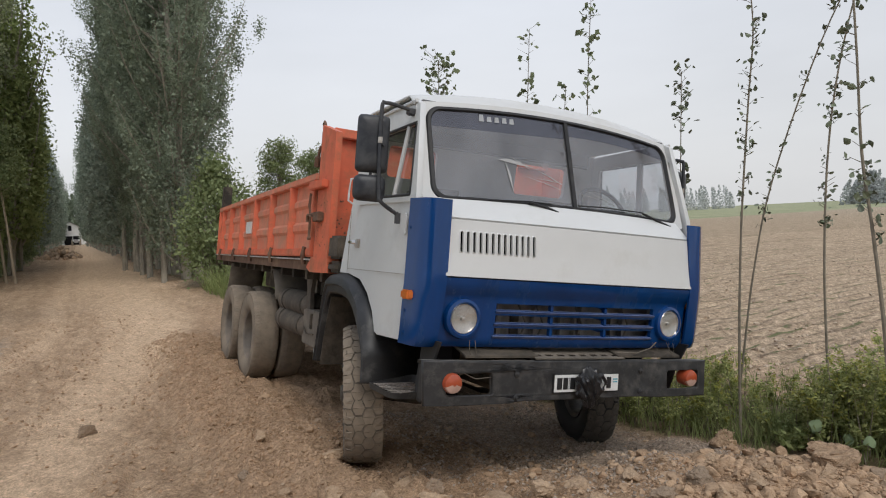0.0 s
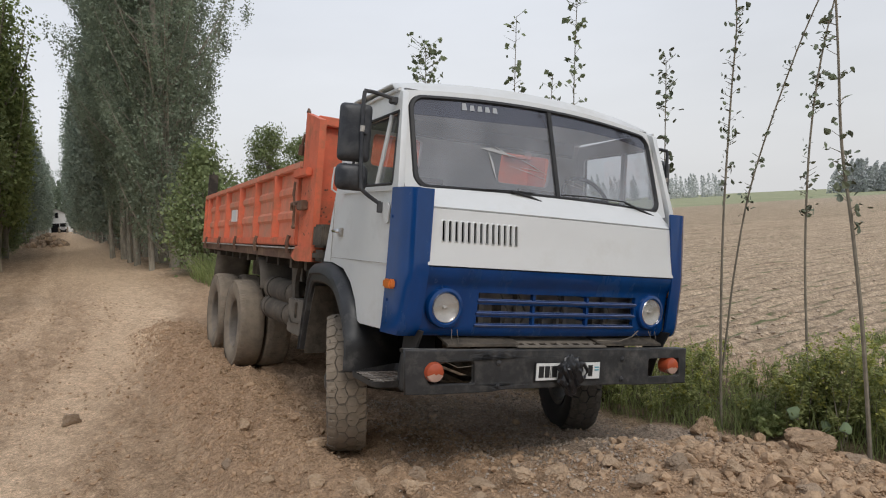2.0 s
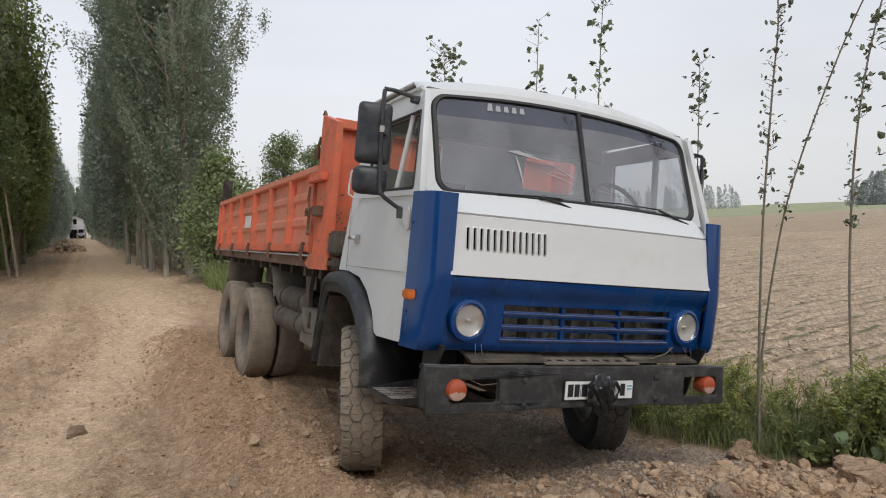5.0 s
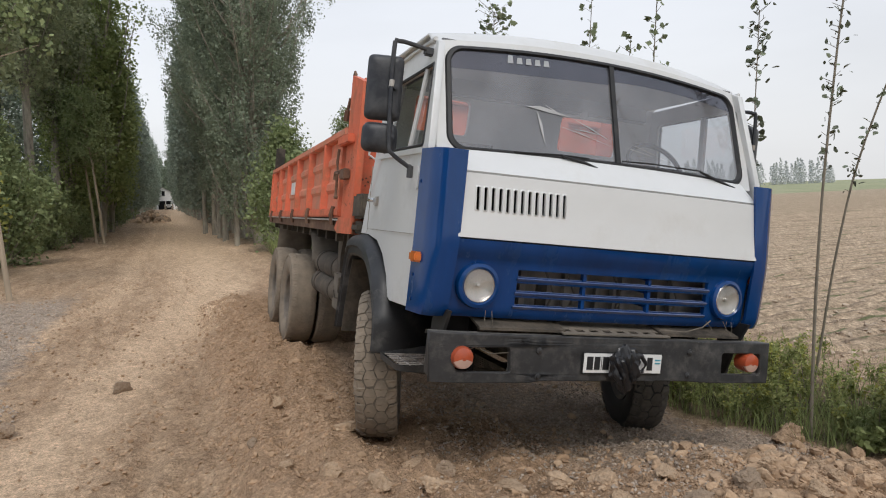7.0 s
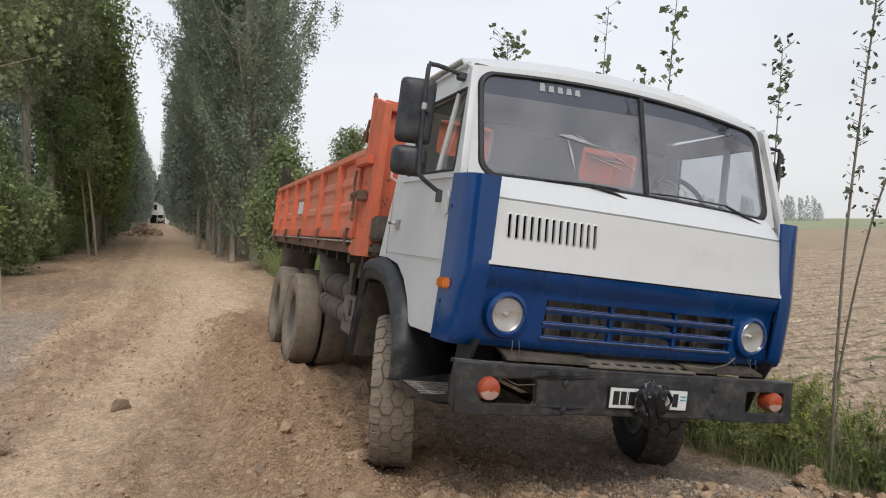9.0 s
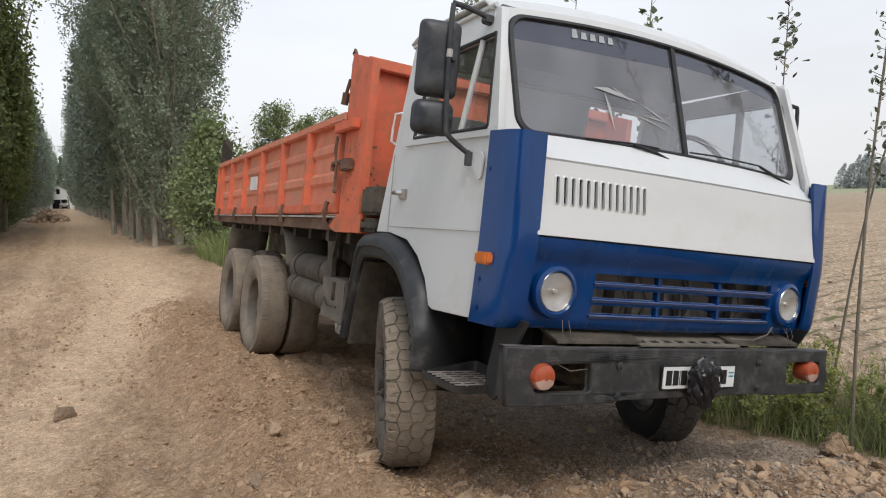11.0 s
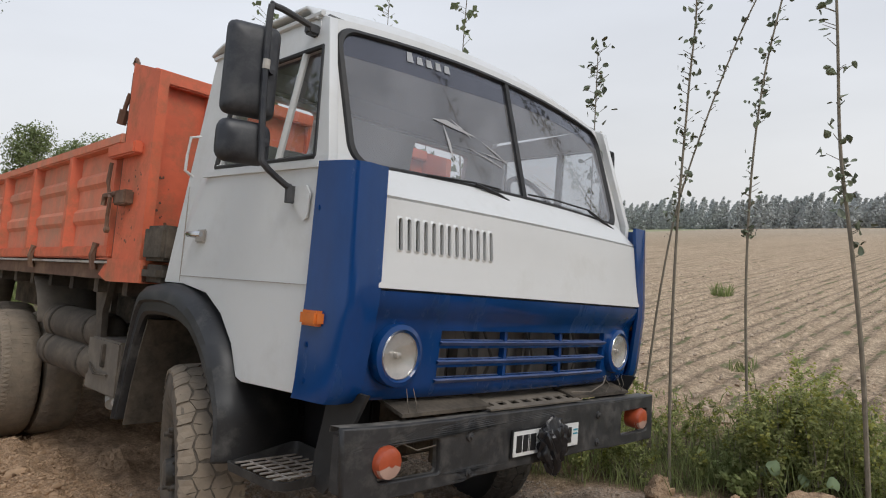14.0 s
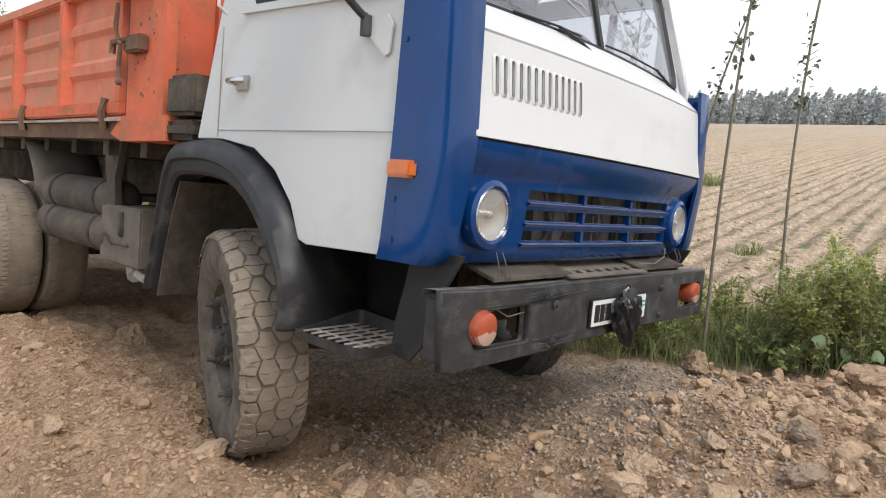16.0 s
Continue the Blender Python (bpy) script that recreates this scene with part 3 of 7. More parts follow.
def ring_loop(hx, s0, s1, r, n=14, along=10):
    """A rounded rectangle on the windscreen."""
    pts = []
    k = 0.67
    for cx, cs, a0 in ((hx - r, s1 - r / k, 0), (-hx + r, s1 - r / k, 90), (-hx + r, s0 + r / k, 180), (hx - r, s0 + r / k, 270)):
        for j in range(n + 1):
            a = radians(a0 + 90 * j / n)
            pts.append((cx + r * math.cos(a), cs + r / k * math.sin(a)))
        nx = {0: (-hx + r, s1), 90: (-hx, s0 + r / k), 180: (hx - r, s0), 270: (hx, s1 - r / k)}[a0]
        lx = pts[-1]
        for j in range(1, along):
            pts.append((lx[0] + (nx[0] - lx[0]) * j / along, lx[1] + (nx[1] - lx[1]) * j / along))
    return pts


def band(bm, outer, inner, back_o=0.0, back_i=0.0):
    a = [bm.verts.new(screen(x, s, back_o)) for x, s in outer]
    b = [bm.verts.new(screen(x, s, back_i)) for x, s in inner]
    for i in range(len(a)):
        j = (i + 1) % len(a)
        bm.faces.new((a[i], a[j], b[j], b[i]))


wide = ring_loop(1.205, -0.03, 1.03, 0.02)
mid = ring_loop(1.135, 0.012, 0.972, 0.10)
thin = ring_loop(1.115, 0.036, 0.95, 0.09)
pane = ring_loop(1.10, 0.05, 0.937, 0.085)
bm = bmesh.new()
band(bm, wide, mid)
band(bm, mid, mid, 0.0, 0.05)
part("windscreen_frame", bm, M_WHITE, truck, smooth=True, warp=lean)
bm = bmesh.new()
band(bm, mid, thin, -0.012, -0.016)
band(bm, thin, pane, -0.016, 0.006)
band(bm, ring_loop(1.143, 0.004, 0.98, 0.105), mid, -0.001, -0.012)
seal = part("windscreen_seal", bm, M_RUBBER, truck, "black rubber windscreen seal", smooth=True, warp=lean)
bm = bmesh.new()
sheet(bm, [0.012, 0.0125, 0.045, 0.0455], steps(0.04, 0.96, 10), lambda x, s: screen(x, s, -0.012 if 0.0122 < x < 0.0452 else 0.012))
part("centre_bar", bm, M_RUBBER, seal, warp=lean)
for x0, x1 in ((-1.12, 0.02), (0.035, 1.12)):
    bm = bmesh.new()
    sheet(bm, steps(x0, x1, 12), steps(0.03, 0.95, 8), lambda x, s: screen(x, s, 0.005))
    p = part("windscreen_pane", bm, M_GLASS, truck, smooth=True, warp=lean)
    facing(p, (0, -1, 0)).visible_shadow = False
    bm = bmesh.new()
    sheet(bm, steps(x0, x1, 12), steps(0.765 if x0 < 0 else 0.80, 0.95, 3), lambda x, s: screen(x, s + (0.02 * math.sin(3 * x) if s < 0.9 else 0), 0.002))
    facing(part("sun_strip", bm, M_BAND, p, "dark tinted sun strip on the glass", smooth=True, warp=lean), (0, -1, 0)).visible_shadow = False
# badge on the strip: plain pale blocks
bm = bmesh.new()
for k in range(5):
    x = -0.735 + 0.063 * k
    h = 0.075 if k == 0 else 0.058
    a = [screen(x + dx, 0.845 + ds, -0.002) for dx, ds in ((0, 0), (0.042, 0), (0.036, h), (0.006, h))]
    bm.faces.new([bm.verts.new(p) for p in a])
part("screen_badge", bm, M_STICKER, seal, "row of small pale blocks", warp=lean)
# cracks in the passenger's pane
rnd = random.Random(12)
bm = bmesh.new()
for (x0, s0), (x1, s1), w in (((-0.62, 0.46), (-0.30, 0.40), 0.018), ((-0.30, 0.40), (0.0, 0.22), 0.006), ((-0.55, 0.45), (-0.50, 0.13), 0.016), ((-0.50, 0.5), (-0.33, 0.37), 0.007),
                              ((-0.42, 0.32), (0.0, 0.18), 0.004), ((-0.3, 0.3), (-0.05, 0.27), 0.005), ((0.06, 0.2), (0.35, 0.14), 0.003), ((0.1, 0.25), (0.5, 0.1), 0.003), ((-0.62, 0.46), (-0.40, 0.43), 0.02)):
    dx, ds = x1 - x0, s1 - s0
    q = math.hypot(dx, ds)
    nx, ns = -ds / q * w, dx / q * w * 1.5
    pts = [(x0, s0), (x0 + dx * 0.45 + nx, s0 + ds * 0.45 + ns), (x1, s1), (x0 + dx * 0.5 - nx * 0.3, s0 + ds * 0.5 - ns * 0.3)]
    bm.faces.new([bm.verts.new(screen(x, s, -0.001)) for x, s in pts])
part("crack", bm, M_CRACK, seal, "pale cracks in the glass", warp=lean)

# wipers
for pts, blade in (([(-0.40, 0.04), (-0.24, 0.0), (-0.12, -0.055)], [(-0.72, 0.035), (-0.40, 0.05), (-0.2, 0.045)]), ([(0.70, 0.07), (0.90, 0.0), (1.04, -0.05)], [(0.05, 0.06), (0.3, 0.075), (0.72, 0.08)])):
    bm = bmesh.new()
    tube(bm, [screen(x, s, -0.03) for x, s in pts], 0.008, 6, 0.012)
    w = part("wiper", bm, M_RUBBER, truck, warp=lean)
    bm = bmesh.new()
    tube(bm, [screen(x, s, -0.02) for x, s in blade], 0.005, 6)
    part("blade", bm, M_RUBBER, w, warp=lean)

# white bonnet panel with its vent, and the cowl above the seam
xs = sorted(set([round(v, 4) for v in steps(-1.105, -1.03, 2) + steps(-0.42, 1.105, 17)] + [round(-1.009 + 0.0455 * k + d, 4) for k in range(13) for d in (0.0, 0.021)]))
zs = steps(0.54, 0.70, 4) + [0.712, 0.82, 0.832] + steps(0.85, 0.908, 3)


def slot(x, z):
    return 0.70 < z < 0.83 and any(0 < x - (-1.009 + 0.0455 * k) < 0.021 for k in range(13))


bm = bmesh.new()
sheet(bm, xs, zs, lambda x, z: Vector((x, front_y(z) + bow(x), z)), slot)
bonnet = part("bonnet_panel", bm, M_WHITE, truck, "white front panel with a slotted vent", smooth=True, warp=lean)
solid(bonnet, 0.012, 0.0, crease=True)
bm = bmesh.new()
for k in range(13):
    x = -1.009 + 0.0455 * k + 0.0105
    lip = rounded([(-0.019, 0.69), (0.019, 0.69), (0.019, 0.842), (-0.019, 0.842)], 0.017)
    inner = rounded([(-0.011, 0.70), (0.011, 0.70), (0.011, 0.832), (-0.011, 0.832)], 0.011)
    a = [bm.verts.new((x + u, front_y(v) + bow(x) - 0.006, v)) for u, v in lip]
    b = [bm.verts.new((x + u, front_y(v) + bow(x) - 0.013, v)) for u, v in inner]
    for i in range(len(a)):
        j = (i + 1) % len(a)
        bm.faces.new((a[i], a[j], b[j], b[i]))
part("vent_lip", bm, M_WHITE, bonnet, smooth=True, warp=lean)
# near-black sheet puts the shade behind the slots into colour
bm = bmesh.new()
box(bm, -1.04, -0.41, 0.16, 0.18, 0.66, 0.87)
part("vent_back", bm, M_DARK, bonnet, warp=lean)
bm = bmesh.new()


def cowl_point(x, t):
    foot, head = front_y(0.912) + bow(x) + 0.002, screen(x, 0.02).y - 0.004
    return Vector((x, foot + (head - foot) * t, 0.916 + (screen(x, 0.02).z - 0.916) * t))


sheet(bm, steps(-1.105, 1.105, 20), steps(0, 1, 4), cowl_point)
cowl = part("cowl", bm, M_WHITE, truck, smooth=True, warp=lean)
solid(cowl, 0.012, 0.0, crease=True)
bm = bmesh.new()
sheet(bm, steps(-1.105, 1.105, 20), [0.885, 0.921], lambda x, z: Vector((x, front_y(z) + bow(x) + 0.02, z)))
sheet(bm, steps(-1.105, 1.105, 20), [0.52, 0.56], lambda x, z: Vector((x, front_y(z) + bow(x) + 0.014, z)))
part("panel_gap", bm, M_RUBBER, bonnet, warp=lean)

# blue grille panel
gx = sorted(set(steps(-1.11, -0.69, 5) + steps(-0.69, -0.245, 4) + [-0.245, -0.215] + steps(-0.215, 0.245, 4) + [0.245, 0.275] + steps(0.275, 0.745, 4) + steps(0.745, 1.11, 5)))
gz = [0.08, 0.10, 0.13, 0.15, 0.165, 0.212, 0.23, 0.246, 0.296, 0.315, 0.33, 0.374, 0.39, 0.41, 0.425, 0.44, 0.455, 0.47, 0.485, 0.50, 0.515, 0.53]


def grille_hole(x, z):
    return -0.69 < x < 0.745 and (0.165 < z < 0.212 or 0.246 < z < 0.296 or 0.33 < z < 0.374)


bm = bmesh.new()
sheet(bm, gx, gz, lambda x, z: Vector((x, front_y(z) + bow(x), z)), grille_hole)
grille = part("grille_panel", bm, M_BLUE, truck, "blue front panel with slatted grille", smooth=True, warp=lean)
solid(facing(grille, (0, -1, 0)), 0.03, -1.0, crease=True)
for z in (0.157, 0.239, 0.323):
    bm = bmesh.new()
    e = 0.008 * (0.323 - z) / 0.17
    sheet(bm, steps(-0.697 - e, 0.752 - e, 14), [z - 0.014, z, z + 0.012], lambda x, v: Vector((x, front_y(z) + bow(x) - (0.02 if v == z else 0.002) + (0.03 if v > z else 0), v)))
    part("slat", bm, M_SLAT, grille, smooth=True, warp=lean)
for x in (-0.23, 0.26):
    bm = bmesh.new()
    box(bm, x - 0.011, x + 0.011, 0.088, 0.12, 0.15, 0.385)
    part("grille_post", bm, M_BLUE, grille, warp=lean)
bm = bmesh.new()
box(bm, -0.85, 0.85, 0.26, 0.30, 0.08, 0.5)
rnd = random.Random(5)
for k in range(7):
    x = rnd.uniform(-0.65, 0.6)
    box(bm, x, x + rnd.uniform(0.02, 0.06), 0.2, 0.24, 0.12, rnd.uniform(0.25, 0.4))
part("radiator", bm, M_RADIATOR, truck, warp=lean)
for x in (-0.45, -0.3, 0.05, 0.5):
    bm = bmesh.new()
    tube(bm, [(x, 0.17, 0.12), (x + 0.05, 0.155, 0.24), (x - 0.02, 0.16, 0.38)], 0.008, 6)
    part("hose", bm, M_DUSTY, truck, warp=lean)

# corner panels
def panel_y(z):
    return float(np.interp(z, [0.08, 0.10, 0.14, 0.3, 0.5, 1.03], [0.13, 0.105, 0.075, 0.055, 0.03, 0.07]))


for s in (-1, 1):
    bm = bmesh.new()
    us = [0, 0.18, 0.35, 0.39, 0.43, 0.48, 0.53, 0.58, 0.7, 0.85, 1.0]

    def corner(u, z, s=s):
        # flat front face, a tight rounded edge, then a long flank
        x, y = np.interp(u, [0, 0.35, 0.48, 0.58, 1.0], [1.11, 1.205, 1.245, 1.265, 1.286]), np.interp(u, [0, 0.35, 0.48, 0.58, 1.0], [0.0, 0.022, 0.05, 0.095, 0.255])
        t = (z - 0.1) / 0.93
        return Vector((s * (float(x) - 0.035 * t * (1 - float(u))), float(y) + panel_y(z) * (1 - 0.75 * float(u)) + 0.038 - float(u) * (0.012 + 0.026 * t), z))

    sheet(bm, us, [0.085, 0.1, 0.125] + steps(0.16, 1.03, 11), corner)
    cp = part("corner_panel", bm, M_BLUE, truck, "glossy blue wrap-round corner panel", smooth=True, warp=lean)
    solid(cp, 0.02, 0.0, crease=True)
    bm = bmesh.new()
    box(bm, s * 1.285 - 0.03, s * 1.285 + 0.03, 0.17, 0.28, 0.375, 0.435, 0.01)
    part("side_indicator", bm, M_LAMP_ORANGE, cp, "orange side indicator", warp=lean)
    for z in (0.16, 0.30, 0.84):
        bm = bmesh.new()
        box(bm, s * 1.288 - 0.006, s * 1.288 + 0.006, 0.24, 0.258, z - 0.012, z + 0.012, 0.004)
        part("screw", bm, M_BLUE, cp, warp=lean)

# headlights
for x in (-0.938, 0.911):
    m = pose(x, bow(x) + 0.078, 0.269, 0, 0, 90)
    bm = bmesh.new()
    lathe(bm, [(0.13, 0.03), (0.135, -0.005), (0.128, -0.03), (0.108, -0.038), (0.1, -0.03), (0.098, 0.02)], 40, m)
    hl = part("headlight", bm, M_BLUE, truck, "round headlight in a blue bezel", smooth=True, warp=lean)
    bm = bmesh.new()
    lathe(bm, [(0.101, -0.028), (0.096, -0.034), (0.094, -0.028)], 40, m)
    part("chrome_ring", bm, M_CHROME, hl, smooth=True, warp=lean)
    bm = bmesh.new()
    lathe(bm, [(0.098, -0.026), (0.085, -0.017), (0.06, -0.009), (0.03, -0.005), (0.0012, -0.004)], 32, m)
    lathe(bm, [(0.016, -0.004), (0.014, -0.024), (0.0012, -0.027)], 12, m)
    facing(part("reflector", bm, M_REFLECTOR, hl, smooth=True, warp=lean), (0, -1, 0))
    bm = bmesh.new()
    lathe(bm, [(0.097, -0.028), (0.08, -0.036), (0.045, -0.043), (0.0012, -0.045)], 32, m)
    facing(part("lens", bm, M_LENS, hl, smooth=True, warp=lean), (0, -1, 0)).visible_shadow = False

# bumper: a pressed bar with a lamp opening at each end
def bent(u):
    """One end is knocked back."""
    return 0.045 * max(0.0, (-u - 0.9) / 0.35) ** 2


def fold(u, v):
    """A slanting crease beside the lamp opening and a shallow pressed field."""
    d = (u + 0.62 + 0.35 * (v + 0.13)) / 0.05
    return -0.012 * math.exp(-d * d) + 0.008 * math.exp(-((u + 0.52) / 0.06) ** 2)


HOLE_L = rounded([(-1.085, -0.066), (-0.735, -0.062), (-0.722, -0.218), (-1.075, -0.216)], 0.03)
HOLE_R = rounded([(0.83, -0.064), (1.175, -0.064), (1.185, -0.216), (0.835, -0.216)], 0.03)
edge_low = [(-1.205, -0.27), (-0.62, -0.266), (-0.5, -0.255), (0.55, -0.252), (0.72, -0.263), (1.25, -0.264)]
outline = [(u, 0.0) for u in steps(1.242, -1.228, 40)] + [(-1.219, -0.09), (-1.213, -0.18)] + [(u, float(np.interp(u, [p[0] for p in edge_low], [p[1] for p in edge_low]))) for u in steps(-1.205, 1.25, 40)] + [(1.248, -0.17), (1.245, -0.085)]
bm = flat_plate(outline, [HOLE_L, HOLE_R], 0.03, 0.007, lambda u, v, w: (u, v, w))
bmesh.ops.triangulate(bm, faces=bm.faces)
for _ in range(3):
    long = [e for e in bm.edges if e.calc_length() > 0.1]
    bmesh.ops.subdivide_edges(bm, edges=long, cuts=1)
    bmesh.ops.triangulate(bm, faces=bm.faces)
for v in bm.verts:
    u, h, w = v.co
    v.co = Vector((u, 0.018 - w + 0.012 * math.sin(2.4 * u) * (h + 0.15) + bent(u) + fold(u, h) + 0.003 * noise.noise((u * 5, h * 9, 3.0)), h))
bumper = part("bumper", bm, M_BLACK, truck, "black steel bumper, dented and scuffed")
bm = bmesh.new()
box(bm, -1.19, 1.22, 0.012, 0.09, -0.247, -0.235, 0.006)
box(bm, -1.213, -1.19, 0.012, 0.10, -0.25, -0.02, 0.01)
box(bm, 1.215, 1.238, 0.012, 0.10, -0.245, -0.02, 0.01)
part("bumper_flange", bm, M_BLACK, bumper, warp=lambda p: Vector((p.x, p.y + bent(p.x), p.z)))
bm = bmesh.new()
sheet(bm, steps(-1.222, 1.237, 40), list(range(5)), lambda x, k: Vector((x, (0.005, 0.012, 0.05, 0.1, 0.104)[k] + bent(x) + fold(x, 0.0), (-0.002, 0.003, 0.005, 0.003, -0.02)[k] + (0.003 * noise.noise((x * 6, k, 0)) if k > 1 else 0.0))))
facing(part("bumper_top", bm, M_WORN, bumper, "dusty worn top edge of the bumper", smooth=True), (0, 0, 1))
for pts in (HOLE_L, HOLE_R):
    bm = bmesh.new()
    n = len(pts)
    a = [bm.verts.new((u, 0.001 + bent(u), v)) for u, v in pts]
    b = [bm.verts.new((u, 0.055 + bent(u), v)) for u, v in pts]
    for i in range(n):
        bm.faces.new((a[i], a[(i + 1) % n], b[(i + 1) % n], b[i]))
    part("opening_lip", bm, M_WORN, bumper, "dusty rim of a lamp opening")
for x, z in ((-0.55, -0.08), (-0.55, -0.235), (0.56, -0.07), (0.56, -0.22)):
    bm = bmesh.new()
    lathe(bm, [(0.022, 0.006), (0.02, -0.004), (0.011, -0.007), (0.009, -0.014), (0.0012, -0.015)], 12, pose(x, 0.0, z, 0, 0, 90))
    part("bumper_bolt", bm, M_BLACK, bumper, smooth=True)
for x in (-1.035, 1.085):
    bm = bmesh.new()
    m = pose(x, 0.02, -0.13, 0, 0, 90)
    lathe(bm, [(0.064, 0.06), (0.065, -0.015), (0.058, -0.035), (0.036, -0.042), (0.0012, -0.044)], 28, m)
    fog = part("front_lamp", bm, M_LAMP_RED, bumper, "round orange lamp in the bumper", smooth=True)
    bm = bmesh.new()
    us = [(0.0655, -0.008), (0.0595, -0.035), (0.042, -0.0415), (0.014, -0.0445)]
    sheet(bm, list(range(4)), steps(200, 340, 10), lambda k, d: m @ Vector((us[int(k)][1] - 0.001, us[int(k)][0] * math.cos(radians(d)), us[int(k)][0] * math.sin(radians(d)))))
    part("pale_segment", bm, M_LAMP_WHITE, fog, smooth=True)
bm = bmesh.new()
tube(bm, [(-1.0, 0.03, -0.09), (-0.95, 0.02, -0.07), (-0.85, 0.03, -0.11), (-0.72, 0.03, -0.10)], 0.003, 5)
part("lamp_wire", bm, M_DUSTY, bumper)

# number plate with plain bars, and a bag tied over it
bm = bmesh.new()
box(bm, -0.258, 0.335, -0.012, -0.002, -0.212, -0.078, 0.004)
plate = part("number_plate", bm, M_INK, bumper, "white number plate half hidden by a black bag")
bm = bmesh.new()
box(bm, -0.25, 0.327, -0.016, -0.011, -0.205, -0.085, 0.003)
part("plate_face", bm, M_PLATE, plate)
for x0, x1 in ((-0.228, -0.185), (-0.175, -0.135), (-0.115, -0.07), (0.215, 0.255), (-0.126, -0.123)):
    bm = bmesh.new()
    box(bm, x0, x1, -0.019, -0.015, -0.185, -0.105)
    part("plate_bar", bm, M_INK, plate)
bm = bmesh.new()
box(bm, 0.275, 0.315, -0.019, -0.015, -0.125, -0.117)
box(bm, 0.275, 0.315, -0.019, -0.015, -0.145, -0.137)
part("plate_mark", bm, material("plate_mark_blue", (0.05, 0.3, 0.4), 0.5), plate)
bm = bmesh.new()
r = bmesh.ops.create_icosphere(bm, subdivisions=4, radius=1.0)
for v in bm.verts:
    p = v.co.copy()
    k = 1 + 0.28 * noise.noise(p * 2.3) + 0.13 * noise.noise(p * 6.0)
    fold = 0.06 * abs(math.sin(9 * p.x + 4 * p.z))
    v.co = Vector((0.02 + p.x * (0.10 - 0.035 * p.z * -1) * k + (0.05 if p.z < -0.4 else 0) * -p.z * 0.4, -0.045 + p.y * 0.045 * k - fold * 0.35, -0.175 + p.z * 0.135 * k))
part("tied_bag", bm, M_BAG, bumper, "crumpled black plastic bag tied over the plate", smooth=True)
bm = bmesh.new()
tube(bm, [(0.06, -0.035, -0.075), (0.14, -0.05, -0.09), (0.185, -0.045, -0.14), (0.16, -0.045, -0.185), (0.1, -0.05, -0.2)], 0.016, 8, 0.012)
part("bag_knot", bm, M_BAG, bumper, smooth=True)

# tread plates and wires between bumper and grille
for x0, x1 in ((-0.92, -0.35), (0.38, 1.02)):
    bm = bmesh.new()
    prism(bm, [(0.06, 0.02), (0.34, 0.10), (0.34, 0.115), (0.06, 0.035)], x0, x1)
    part("tread_plate", bm, M_CHASSIS, truck, "dusty steel plate behind the bumper")
bm = bmesh.new()
us = sorted(steps(-0.38, 0.42, 40))
sheet(bm, us, [0.03, 0.07, 0.11, 0.15, 0.3], lambda x, y: Vector((x, y, 0.015 + 0.2 * y)), lambda x, y: 0.07 < y < 0.11 and (int((x + 0.38) / 0.02) % 5) in (1, 2, 3))
solid(part("slotted_plate", bm, M_DUSTY, truck, "slotted dusty step plate"), 0.008)
rnd = random.Random(3)
for x in (-0.88, -0.84, 0.9, 0.93, 0.97, 0.75):
    bm = bmesh.new()
    tube(bm, [(x, 0.09, 0.13), (x + rnd.uniform(-0.03, 0.03), 0.06, 0.08), (x + rnd.uniform(-0.05, 0.05), 0.07, 0.03)], 0.0018, 5)
    part("loose_wire", bm, M_DUSTY, truck)
bm = bmesh.new()
tube(bm, [(0.35, 0.06, 0.06), (0.55, 0.05, 0.055), (0.7, 0.06, 0.09), (0.8, 0.1, 0.13)], 0.004, 5)
part("loose_wire", bm, M_DUSTY, truck)
bm = bmesh.new()
box(bm, -0.35, 0.35, 0.16, 0.3, -0.25, 0.0, 0.03)
box(bm, -0.62, 0.62, 0.12, 0.2, -0.24, -0.04, 0.02)
part("cross_beam", bm, M_CHASSIS, truck)

# front fenders: an arch with a liner
ARCH_O = [(0.745, -0.27), (0.745, -0.16), (0.745, -0.06), (0.778, 0.03), (0.845, 0.175), (0.95, 0.29), (1.09, 0.39), (1.25, 0.455), (1.42, 0.487), (1.58, 0.485), (1.74, 0.472), (1.795, 0.45), (1.84, 0.36), (1.89, 0.15), (1.95, -0.15), (1.985, -0.295)]
ARCH_I = [(0.815, -0.27), (0.82, -0.15), (0.86, -0.04), (0.92, 0.04), (1.0, 0.125), (1.085, 0.205), (1.18, 0.265), (1.29, 0.30), (1.42, 0.315), (1.54, 0.317), (1.65, 0.312), (1.705, 0.295), (1.755, 0.23), (1.82, 0.05), (1.875, -0.15), (1.912, -0.295)]


def smooth_line(pts, n=3):
    out = []
    for i in range(len(pts) - 1):
        p0, p1, p2, p3 = (Vector(pts[max(0, min(len(pts) - 1, i + k))]) for k in (-1, 0, 1, 2))
        for j in range(n):
            t = j / n
            out.append(0.5 * ((2 * p1) + (p2 - p0) * t + (2 * p0 - 5 * p1 + 4 * p2 - p3) * t * t + (3 * p1 - p0 - 3 * p2 + p3) * t ** 3))
    out.append(Vector(pts[-1]))
    return [tuple(p) for p in out]


